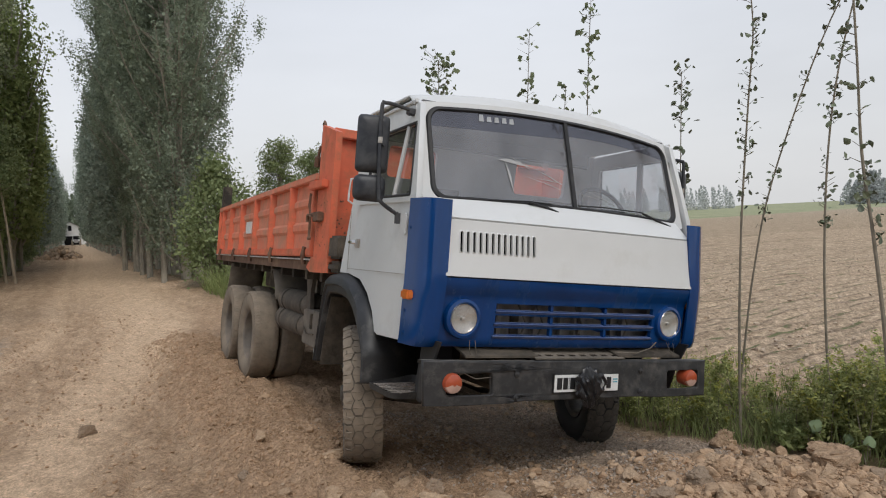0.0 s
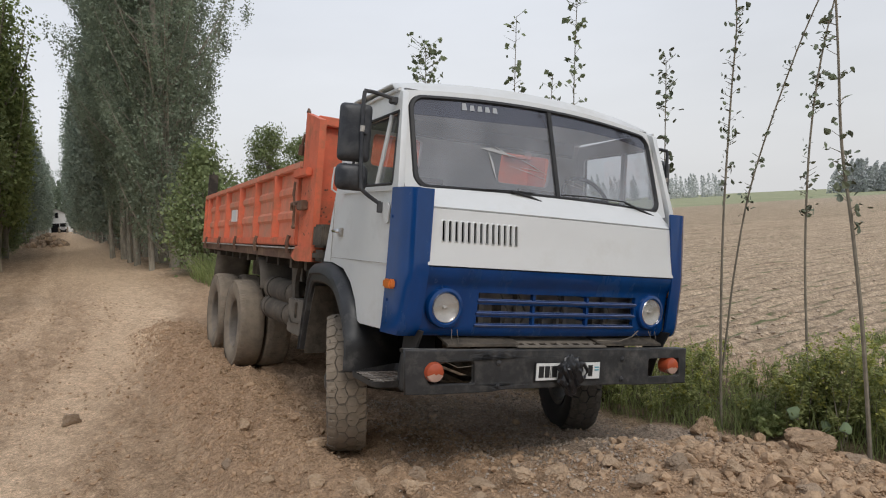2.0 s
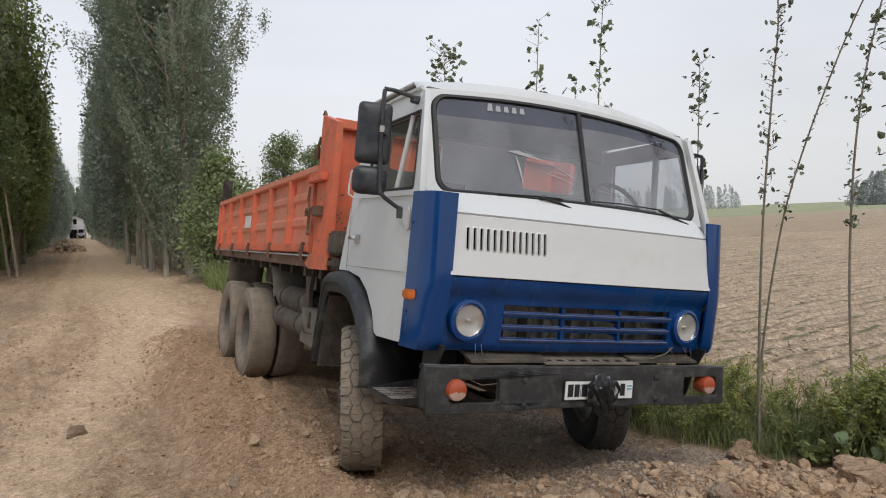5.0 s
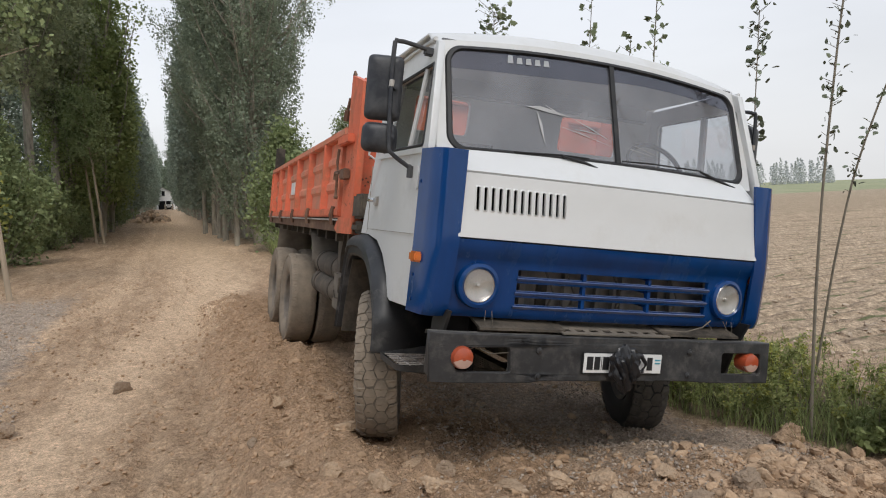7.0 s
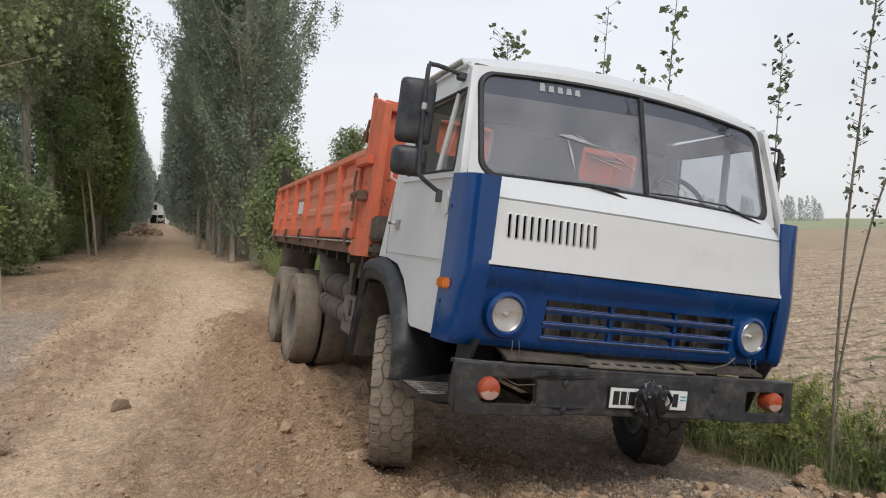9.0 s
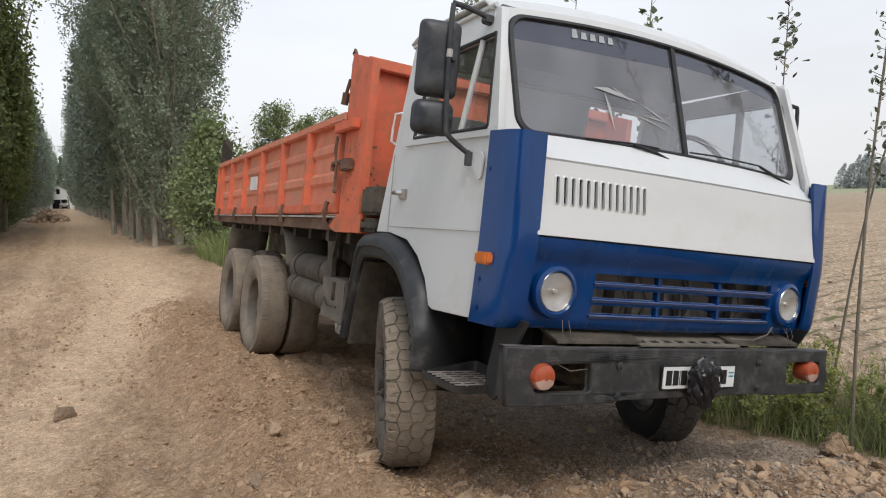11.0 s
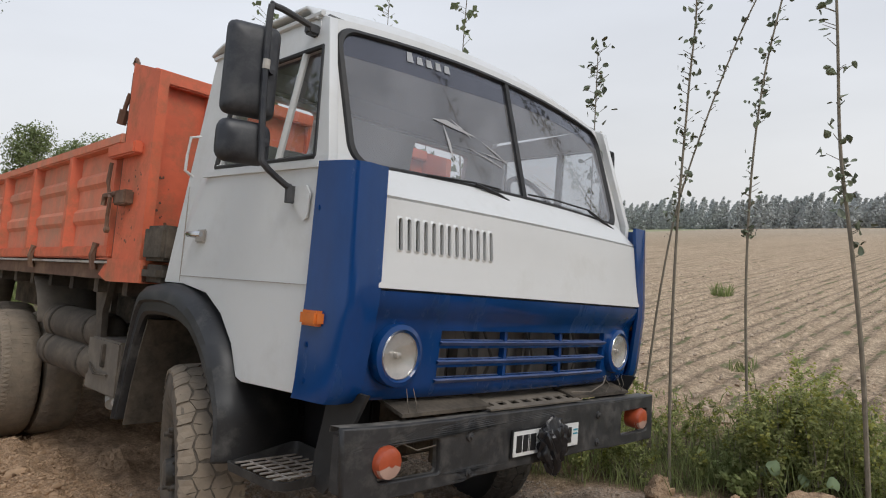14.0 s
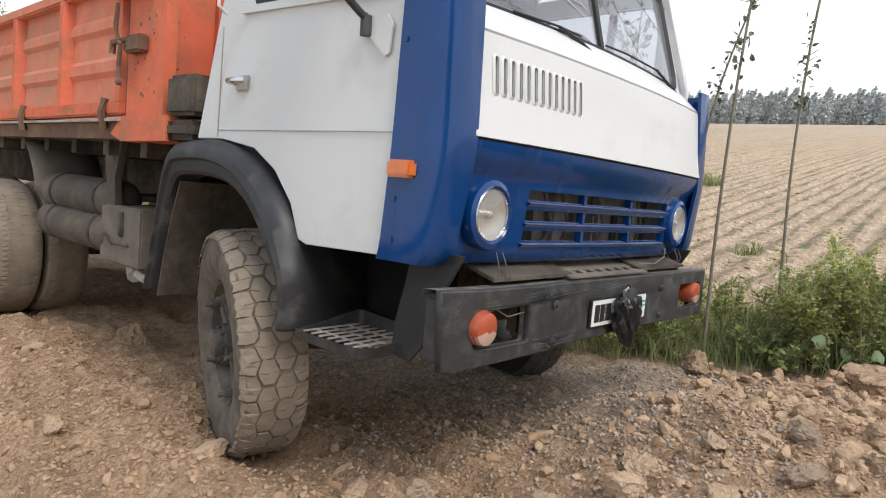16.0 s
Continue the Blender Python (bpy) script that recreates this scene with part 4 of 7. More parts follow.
AO, AI = smooth_line(ARCH_O, 6), smooth_line(ARCH_I, 6)
for s in (-1, 1):
    bm = bmesh.new()
    rows = []
    for (yo, zo), (yi, zi) in zip(AO, AI):
        def q(t, x):
            return bm.verts.new((s * x, yo + (yi - yo) * t, zo + (zi - zo) * t))
        rows.append([q(0.0, 0.95), q(0.0, 1.265), q(0.07, 1.305), q(0.30, 1.345), q(0.55, 1.352), q(0.62, 1.335), q(0.9, 1.335), q(1.0, 1.32), q(1.0, 1.20), q(0.75, 1.15), q(0.72, 0.80)])
    for a, b in zip(rows, rows[1:]):
        for i in range(len(a) - 1):
            bm.faces.new((a[i], a[i + 1], b[i + 1], b[i]))
    fen = part("front_fender", bm, M_FENDER, truck, "black plastic wheel-arch fender", smooth=True)
    solid(fen, 0.008)
    bm = bmesh.new()
    sheet(bm, [0.62, 0.9, 1.1, 1.30], [-0.32, -0.1, 0.1, 0.28], lambda x, z: Vector((s * x, float(np.interp(z, [-0.32, -0.1, 0.1, 0.28], [1.90, 1.85, 1.79, 1.72])), z)))
    solid(part("fender_liner", bm, M_CHASSIS, fen, "dust-covered inner liner"), 0.01)
    # step below the door: a grate in a turned-up tray
    rim = rounded([(0.94, 0.345), (1.255, 0.345), (1.295, 0.40), (1.295, 0.745), (0.94, 0.745)], 0.03, 3)
    bm = bmesh.new()

    def tray(p, z, k):
        c = Vector((1.115, 0.55))
        q = c + (Vector(p) - c) * k
        return bm.verts.new((s * q.x, q.y, z))

    def rise(p):
        return -0.258 + (0.03 if p[0] < 1.0 else 0.0) + (0.02 if p[1] > 0.7 and p[0] < 1.2 else 0.0)

    rings = [[tray(p, -0.285, 0.9) for p in rim], [tray(p, -0.295, 1.0) for p in rim], [tray(p, rise(p), 1.03) for p in rim], [tray(p, rise(p), 0.985) for p in rim], [tray(p, -0.272, 0.95) for p in rim]]
    for r0, r1 in zip(rings, rings[1:]):
        for i in range(len(rim)):
            j = (i + 1) % len(rim)
            bm.faces.new((r0[i], r0[j], r1[j], r1[i]))
    st = part("step", bm, M_BLACK, truck, "black metal step tray with a dusty grate", smooth=True)
    for k in range(3):
        x = 1.03 + 0.085 * k
        bm = bmesh.new()
        box(bm, s * x - 0.004, s * x + 0.004, 0.40, 0.72, -0.268, -0.263)
        part("grate_bar", bm, M_STEP, st)
    for k in range(7):
        y = 0.415 + 0.05 * k
        bm = bmesh.new()
        box(bm, s * 1.115 - 0.155, s * 1.115 + 0.155, y - 0.0045, y + 0.0045, -0.266, -0.26)
        part("grate_bar", bm, M_STEP, st)
    # near-black plates stand for the shade of the hollow behind the step
    bm = bmesh.new()
    box(bm, s * 1.0 - 0.22, s * 1.0 + 0.2, 0.80, 0.82, -0.26, 0.12, 0.008)
    box(bm, s * 0.85 - 0.03, s * 0.85 + 0.03, 0.30, 0.80, -0.3, 0.14, 0.01)
    part("step_back", bm, M_DARK, st)
    bm = bmesh.new()
    prism(bm, [(0.06, 0.12), (0.30, 0.12), (0.325, -0.02), (0.36, -0.16), (0.37, -0.29), (0.28, -0.31), (0.22, -0.24), (0.17, -0.08)], s * 1.10, s * 1.118)
    part("step_bracket", bm, M_RUBBER, st)

# mirrors
for s in (-1, 1):
    near = 0.0 if s < 0 else 0.06
    arm = [(1.20, 0.50, 1.65), (1.33, 0.495, 1.668), (1.43, 0.482, 1.668), (1.458, 0.475, 1.63), (1.455, 0.47, 1.3), (1.44, 0.465, 1.06), (1.425, 0.46, 1.0), (1.32, 0.455, 0.935), (1.30, 0.455, 0.93), (1.296, 0.455, 0.885)]
    bm = bmesh.new()
    tube(bm, [(s * (x - near * min(1.0, max(0.0, (x - 1.2) / 0.2))), y, z) for x, y, z in smooth_line(arm, 4)], 0.014, 8)
    ma = part("mirror_arm", bm, M_MIRROR, truck, "bent black tube mirror arm", smooth=True)
    bm = bmesh.new()
    tube(bm, [(s * 1.296, 0.455, 0.935), (s * 1.294, 0.455, 0.865)], 0.022, 8)
    part("arm_socket", bm, M_MIRROR, ma)
    bm = bmesh.new()
    box(bm, s * 1.225 - 0.035, s * 1.225 + 0.035, 0.485, 0.53, 1.622, 1.67, 0.008)
    part("arm_clamp", bm, M_MIRROR, ma)
    bm = bmesh.new()
    prism(bm, [(0.47, 0.94), (0.36, 0.935), (0.33, 0.90), (0.34, 0.80), (0.36, 0.79), (0.44, 0.86)], s * 1.275, s * 1.284)
    part("arm_plate", bm, M_WHITE, ma)
    for z0, z1, w0, w1, corner in ((1.195, 1.588, -0.066, 0.152, 0.04), (1.0, 1.18, -0.062, 0.155, 0.055)):
        # a shallow dish, turned a little outwards
        turn = radians(20)

        def dish(bm, inset, w):
            out = []
            for u, v in rounded([(w0 + inset, z0 + inset), (w1 - inset, z0 + inset), (w1 - inset, z1 - inset), (w0 + inset, z1 - inset)], max(0.012, corner - inset * 0.5), 5):
                out.append(bm.verts.new((s * (1.455 - near + u * math.cos(turn) - w * math.sin(turn)), 0.488 + u * math.sin(turn) + w * math.cos(turn), v)))
            return out

        bm = bmesh.new()
        rings = [dish(bm, i, w) for i, w in ((0.085, 0.0), (0.045, 0.003), (0.018, 0.011), (0.006, 0.024), (0.002, 0.04), (0.0, 0.044), (0.0, 0.052), (0.006, 0.055))]
        for r0, r1 in zip(rings, rings[1:]):
            for i in range(len(r0)):
                j = (i + 1) % len(r0)
                bm.faces.new((r0[i], r0[j], r1[j], r1[i]))
        bm.faces.new(rings[0])
        bm.faces.new(rings[-1])
        bmesh.ops.recalc_face_normals(bm, faces=bm.faces)
        mh = part("mirror", bm, M_MIRROR, ma, "black mirror housing seen from its back", smooth=True)
        bm = bmesh.new()
        ra, rb = dish(bm, 0.012, 0.0555), dish(bm, 0.012, 0.059)
        for i in range(len(ra)):
            j = (i + 1) % len(ra)
            bm.faces.new((ra[i], ra[j], rb[j], rb[i]))
        bm.faces.new(rb)
        bmesh.ops.recalc_face_normals(bm, faces=bm.faces)
        part("mirror_glass", bm, M_CHROME, mh)
        bm = bmesh.new()
        lathe(bm, [(0.018, 0.01), (0.018, -0.02), (0.0012, -0.022)], 10, pose(s * (1.43 - near), 0.478, (z0 + z1) / 2, 0, 0, 90))
        part("mirror_clamp", bm, M_MIRROR, mh)
    bm = bmesh.new()
    tube(bm, [(s * (1.4555 - near), 0.4705, 1.39), (s * (1.4555 - near), 0.4705, 1.43)], 0.0165, 10)
    part("arm_clip", bm, M_STEEL, ma, "dull metal clip")

# inside the cab
bm = bmesh.new()
a = [(0.62 + 0.23 * math.cos(t), 0.23 * math.sin(t)) for t in steps(0, 2 * math.pi, 36)]
tube(bm, [(x, 0.60 + 0.5 * v, 1.13 + 0.78 * v) for x, v in a], 0.018, 8)
tube(bm, [(0.62, 0.60, 1.13), (0.62, 0.46, 0.85)], 0.03, 8)
tube(bm, [(0.40, 0.60, 1.13), (0.84, 0.60, 1.13)], 0.014, 6)
part("steering_wheel", bm, M_MIRROR, truck, smooth=True, warp=lean)
for x in (-0.6, 0.62):
    bm = bmesh.new()
    box(bm, x - 0.27, x + 0.27, 0.78, 1.28, 0.62, 0.78, 0.05)
    box(bm, x - 0.26, x + 0.26, 1.22, 1.36, 0.72, 1.24, 0.05)
    part("seat", bm, M_SEAT, truck, smooth=True, warp=lean)
bm = bmesh.new()
r = bmesh.ops.create_uvsphere(bm, u_segments=20, v_segments=12, radius=1.0)
for v in bm.verts:
    v.co = Vector((0.02 + 0.24 * v.co.x, 1.0 + 0.22 * v.co.y, 1.0 + 0.17 * v.co.z))
part("engine_hump", bm, M_SEAT, truck, smooth=True, warp=lean)
bm = bmesh.new()
box(bm, -1.15, 1.15, 0.50, 1.46, 1.735, 1.75)
box(bm, -1.1, 1.1, 1.36, 1.46, 1.60, 1.74, 0.02)
part("headlining", bm, M_INTERIOR, truck, warp=lean)

# ---- tipper body ----
BX = 1.28
bm = bmesh.new()
prism(bm, [(2.0, 0.47), (8.1, 0.44), (8.1, 0.60), (2.0, 0.60)], -1.2, 1.2)
body = part("tipper_floor", bm, M_CHASSIS, truck, "dusty steel floor frame of the tipper body")
for k in range(12):
    y = 2.3 + 0.5 * k
    bm = bmesh.new()
    box(bm, -1.22, 1.22, y - 0.04, y + 0.04, 0.38, 0.47)
    part("cross_member", bm, M_CHASSIS, body)
for s in (-1, 1):
    bm = bmesh.new()
    box(bm, s * 0.43 - 0.06, s * 0.43 + 0.06, 2.0, 8.0, 0.30, 0.47)
    part("sub_frame", bm, M_CHASSIS, body)
for s in (-1, 1):
    # sill below the boards
    bm = bmesh.new()
    prism(bm, [(2.42, 0.585), (8.12, 0.55), (8.12, 0.535), (2.42, 0.57)], s * 1.20, s * 1.315)
    part("sill_strip", bm, M_STEEL, body, "pale worn steel edge strip")
    bm = bmesh.new()
    prism(bm, [(1.9, 0.57), (8.12, 0.535), (8.12, 0.45), (1.9, 0.475)], s * 1.16, s * 1.285)
    part("sill", bm, M_RUST, body)
    # side board: corrugated sheet, rails and ribs
    bm = bmesh.new()
    prof = [(0.66, 0.0), (0.84, 0.0), (0.87, 0.022), (0.93, 0.022), (0.96, 0.0), (1.09, 0.0), (1.12, 0.022), (1.17, 0.022), (1.20, 0.0), (1.36, 0.0)]
    sheet(bm, steps(2.43, 8.09, 24), list(range(len(prof))), lambda y, k: Vector((s * (BX - 0.045 + prof[int(k)][1]), y, prof[int(k)][0] - 0.0115 * (y - 2.43))))
    board = part("side_board", bm, M_ORANGE_FADED, body, "orange ribbed steel side board, faded and scratched")
    solid(board, 0.012)
    for name, z0, z1, x0, x1 in (("top_rail", 1.335, 1.405, BX - 0.07, BX + 0.02), ("bottom_rail", 0.607, 0.685, BX - 0.05, BX + 0.025)):
        bm = bmesh.new()
        vs = box(bm, s * (x0 + x1) / 2 - (x1 - x0) / 2, s * (x0 + x1) / 2 + (x1 - x0) / 2, 2.43, 8.10, z0, z1, 0.01)
        for v in bm.verts:
            v.co.z -= 0.0115 * (v.co.y - 2.43)
        part(name, bm, M_ORANGE_FADED if name == "top_rail" else M_ORANGE, board)
    for y, w in ((2.475, 0.045), (3.36, 0.055), (4.28, 0.055), (5.20, 0.055), (6.13, 0.055), (7.03, 0.055), (7.76, 0.05), (8.06, 0.035)):
        bm = bmesh.new()
        d = 0.0115 * (y - 2.43)
        a = [(y - w, BX - 0.05), (y - w * 0.55, BX + 0.022), (y + w * 0.55, BX + 0.022), (y + w, BX - 0.05)]
        for zz in ((0.68, 1.34),):
            lo = [bm.verts.new((s * x, yy, zz[0] - d)) for yy, x in a]
            hi = [bm.verts.new((s * x, yy, zz[1] - d)) for yy, x in a]
            for i in range(3):
                bm.faces.new((lo[i], lo[i + 1], hi[i + 1], hi[i]))
            bm.faces.new(lo)
            bm.faces.new(hi)
        part("rib", bm, M_ORANGE, board)
    for y in (2.62, 4.0, 5.2, 6.4, 7.6):
        bm = bmesh.new()
        d = 0.0115 * (y - 2.43)
        tube(bm, [(s * 1.31, y, 0.70 - d), (s * 1.325, y, 0.62 - d), (s * 1.31, y, 0.53 - d)], 0.022, 6)
        part("board_hinge", bm, M_RUST, board)
    # front post with its slanting top, latch and hook
    bm = bmesh.new()
    prism(bm, [(1.98, 0.60), (2.405, 0.60), (2.405, 1.86), (1.98, 1.735)], s * (BX - 0.06), s * BX)
    post = part("front_post", bm, M_ORANGE, body, "orange steel corner post")
    # rusty strip whose dark colour also gives the shadow of the gap
    bm = bmesh.new()
    prism(bm, [(2.385, 0.62), (2.43, 0.62), (2.43, 1.80), (2.385, 1.80)], s * (BX - 0.07), s * (BX - 0.005))
    part("post_shadow_gap", bm, M_RUST, post)
    bm = bmesh.new()
    box(bm, s * 1.31 - 0.03, s * 1.31 + 0.03, 2.10, 2.52, 1.235, 1.315, 0.01)
    part("upper_hinge", bm, M_ORANGE, post)
    bm = bmesh.new()
    box(bm, s * 1.31 - 0.03, s * 1.31 + 0.03, 2.16, 2.34, 0.93, 1.02, 0.01)
    part("latch_block", bm, M_RUST, post)
    bm = bmesh.new()
    tube(bm, [(s * 1.34, 2.42, 1.20), (s * 1.345, 2.43, 1.08), (s * 1.34, 2.40, 1.0), (s * 1.36, 2.32, 0.97), (s * 1.35, 2.36, 0.86), (s * 1.35, 2.35, 0.78)], 0.013, 6)
    lathe(bm, [(0.0012, -0.02), (0.02, -0.01), (0.02, 0.012), (0.0012, 0.02)], 10, pose(s * 1.35, 2.35, 0.775))
    tube(bm, [(s * 1.33, 2.30, 1.0), (s * 1.35, 2.44, 0.99), (s * 1.35, 2.45, 0.93)], 0.018, 6)
    part("latch", bm, M_RUST, post, "rusty latch with a hanging chain")
    bm = bmesh.new()
    tube(bm, [(s * 1.25, 2.41, 1.80), (s * 1.25, 2.43, 1.88), (s * 1.25, 2.46, 1.905), (s * 1.25, 2.49, 1.88), (s * 1.25, 2.46, 1.865)], 0.014, 6)
    part("tarpaulin_hook", bm, M_RUST, post)
    bm = bmesh.new()
    tube(bm, [(s * 1.28, 2.42, 1.66), (s * 1.285, 2.46, 1.58), (s * 1.285, 2.48, 1.53)], 0.014, 6)
    tube(bm, [(s * 1.285, 2.47, 1.56), (s * 1.285, 2.50, 1.47)], 0.03, 6)
    part("tarpaulin_cleat", bm, M_RUST, post)
    bm = bmesh.new()
    prism(bm, [(1.9, 0.47), (2.41, 0.46), (2.55, 0.50), (2.41, 0.60), (1.9, 0.60)], s * 1.14, s * 1.30)
    part("corner_gusset", bm, M_ORANGE, post)
bm = bmesh.new()
box(bm, -BX + 0.06, BX - 0.06, 2.285, 2.33, 0.60, 1.82)
head = part("headboard", bm, M_ORANGE, body, "orange steel front wall of the tipper body")
bm = bmesh.new()
box(bm, -BX + 0.062, BX - 0.062, 2.22, 2.29, 1.73, 1.82, 0.01)
box(bm, -BX + 0.062, BX - 0.062, 2.22, 2.29, 0.60, 0.66, 0.01)
for x in (-0.8, 0.0, 0.8):
    box(bm, x - 0.05, x + 0.05, 2.23, 2.29, 0.65, 1.74, 0.01)
part("headboard_rail", bm, M_ORANGE, head)
rnd = random.Random(8)
bm = bmesh.new()
for k in range(26):
    y, z, r = rnd.uniform(2.02, 2.38), 0.7 + 0.45 * rnd.random() ** 1.6, rnd.uniform(0.004, 0.012)
    bm.faces.new([bm.verts.new((-BX - 0.002, y + r * rnd.uniform(0.6, 1.3) * math.cos(a), z + r * rnd.uniform(0.6, 1.3) * math.sin(a))) for a in steps(0, 5.5, 7)])
for k in range(16):
    x, z, r = rnd.uniform(-1.2, -1.02), 0.85 + 0.3 * rnd.random(), rnd.uniform(0.004, 0.012)
    bm.faces.new([bm.verts.new((x + r * rnd.uniform(0.6, 1.3) * math.cos(a), 2.283, z + r * rnd.uniform(0.6, 1.3) * math.sin(a))) for a in steps(0, 5.5, 7)])
tagged(part("paint_chip", bm, M_RUST, head, "rusty chips in the paint"), kind="stuff")
bm = bmesh.new()
box(bm, -BX + 0.03, BX - 0.03, 8.05, 8.1, 0.60, 1.35, 0.01)
part("tailboard", bm, M_ORANGE_FADED, body)
bm = bmesh.new()
box(bm, -1.26, -1.12, 8.08, 8.22, 1.2, 1.72, 0.01)
tube(bm, [(-1.2, 8.1, 1.72), (-1.2, 8.12, 1.76), (-1.2, 8.16, 1.76)], 0.012, 6)
part("rear_post", bm, M_CHASSIS, body, "dark steel post behind the tailboard")
# pale patch with plain bars on the side
bm = bmesh.new()
box(bm, -BX - 0.002, -BX + 0.02, 5.45, 5.75, 0.87, 1.03)
part("faded_sticker", bm, M_PLATE, body, "small pale worn sticker")

# behind the cab
bm = bmesh.new()
box(bm, -1.29, -1.02, 1.66, 1.93, 0.60, 0.80, 0.02)
box(bm, -1.29, -1.05, 1.68, 1.93, 0.48, 0.58, 0.03)
part("air_intake", bm, M_CHASSIS, truck, "black box behind the cab")
bm = bmesh.new()
box(bm, -1.18, -0.75, 2.38, 2.93, -0.27, 0.08, 0.012)
tool = part("tool_box", bm, M_DUSTY, truck, "dust-covered steel tool box")
bm = bmesh.new()
tube(bm, [(-1.19, 2.85, -0.10), (-1.205, 2.7, -0.15), (-1.19, 2.52, -0.14)], 0.008, 6)
box(bm, -1.2, -1.17, 2.60, 2.64, -0.1, 0.05, 0.006)
part("box_clasp", bm, M_CHASSIS, tool)
bm = bmesh.new()
tube(bm, [(-0.9, 3.1, -0.3), (-1.1, 2.6, -0.31), (-1.12, 2.4, -0.33)], 0.03, 8)
tube(bm, [(-1.1, 2.62, -0.3), (-1.12, 2.55, -0.33)], 0.045, 8)
part("drain_pipe", bm, M_STEEL, truck)
for x, z in ((-1.06, 0.10), (-1.08, -0.115)):
    bm = bmesh.new()
    m = pose(x, 3.46, z, 0, 0, 90)
    lathe(bm, [(0.0012, -0.62), (0.07, -0.61), (0.11, -0.58), (0.13, -0.53), (0.13, 0.53), (0.11, 0.58), (0.07, 0.61), (0.0012, 0.62)], 24, m)
    lathe(bm, [(0.13, 0.46), (0.137, 0.47), (0.137, 0.49), (0.13, 0.50)], 24, m)
    tank = part("air_tank", bm, M_TANK, truck, "dusty cylindrical air tank", smooth=True)
    for y in (3.05, 3.8):
        bm = bmesh.new()
        lathe(bm, [(0.128, -0.018), (0.136, -0.016), (0.136, 0.016), (0.128, 0.018)], 24, pose(x, y, z, 0, 0, 90))
        part("strap", bm, M_CHASSIS, tank, smooth=True)
bm = bmesh.new()
prism(bm, [(2.72, 0.47), (2.98, 0.47), (2.92, 0.25), (2.86, 0.06), (2.78, 0.06), (2.80, 0.25)], -1.16, -1.12)
prism(bm, [(3.05, 0.47), (3.3, 0.47), (3.3, 0.02), (3.05, 0.02)], -1.02, -0.98)
box(bm, -1.05, -0.5, 2.9, 3.3, 0.1, 0.14)
part("body_bracket", bm, M_TANK, truck)
for s in (-1, 1):
    for x1, fn in ((1.22, lambda t: (4.02 + 0.35 * (1 - math.cos(t * 1.2)), 0.08 + 0.35 * t)), (1.26, lambda t: (7.0 - 0.2 * t, -0.05 + 0.48 * t))):
        bm = bmesh.new()
        sheet(bm, steps(0.74, x1, 4), steps(0, 1, 8), lambda x, t: Vector((s * x, *fn(t))))
        solid(part("rear_mudguard", bm, M_DUSTY, truck, "dusty curved rear mudguard", smooth=True), 0.012)


# ---- ground ----
def cross(x, pts):
    return np.interp(x, [p[0] for p in pts], [p[1] for p in pts])


def smoothstep(a, b, t):
    t = np.clip((t - a) / (b - a), 0, 1)
    return t * t * (3 - 2 * t)


def ground_z(x, y):
    """The smooth lie of the land: road, soil bank under the truck, verge and field."""
    x, y = np.asarray(x, float), np.asarray(y, float)
    by_truck = cross(x, [(-8, 0.0), (-3, 0.03), (-1, 0.03), (0.3, 0.02), (0.75, 0.05), (1.1, 0.19), (1.4, 0.27), (1.65, 0.23), (1.85, 0.17), (3.0, 0.0), (4.1, -0.16), (4.6, -0.12), (5.2, -0.1), (6.6, 0.0), (9, 0.0)])
    near = cross(x, [(-8, 0.05), (-2, 0.1), (-0.8, 0.14), (0.2, 0.25), (0.8, 0.3), (1.6, 0.33), (3.4, 0.37), (4.1, 0.24), (4.8, 0.08), (6, 0.0), (9, 0.0)])
    far = cross(x, [(-9, 0.05), (-4.5, 0.12), (-2.8, 0.06), (-1, 0.02), (1, 0.02), (2.4, 0.04), (3.6, 0.12), (5.5, 0.05), (7, 0.0)])
    a = smoothstep(4.6, 2.4, y)
    b = smoothstep(11.0, 14.5, y)
    dip = -0.06 * np.exp(-((x - 1.85) / 0.3) ** 2 - ((y - 4.5) / 0.45) ** 2)
    return by_truck * (1 - a) * (1 - b) + near * a * (1 - b) + far * b + dip


def track_x(y):
    """Where the packed wheel track runs along the road."""
    return 0.2 * min(y, 14.5) - 1.7


def field_mask(x, y):
    return smoothstep(6.0, 7.6, x)


def axis_steps(parts, grow, end):
    out = []
    for a, b, d in parts:
        out += list(np.arange(a, b, d))
    v, d = parts[-1][1], parts[-1][2]
    while v < end:
        out.append(v)
        d *= grow
        v += d
    out.append(end)
    lo, d = parts[0][0], parts[0][2]
    pre = []
    v = lo
    while v > -end:
        d *= grow
        v -= d
        pre.append(v)
    return np.array(sorted(set(pre[::-1] + out)))


def fbm(x, y, f, octaves=4, z=0.0):
    s, a = 0.0, 1.0
    for _ in range(octaves):
        s += a * noise.noise((x * f, y * f, z))
        f *= 2.07
        a *= 0.5
    return s


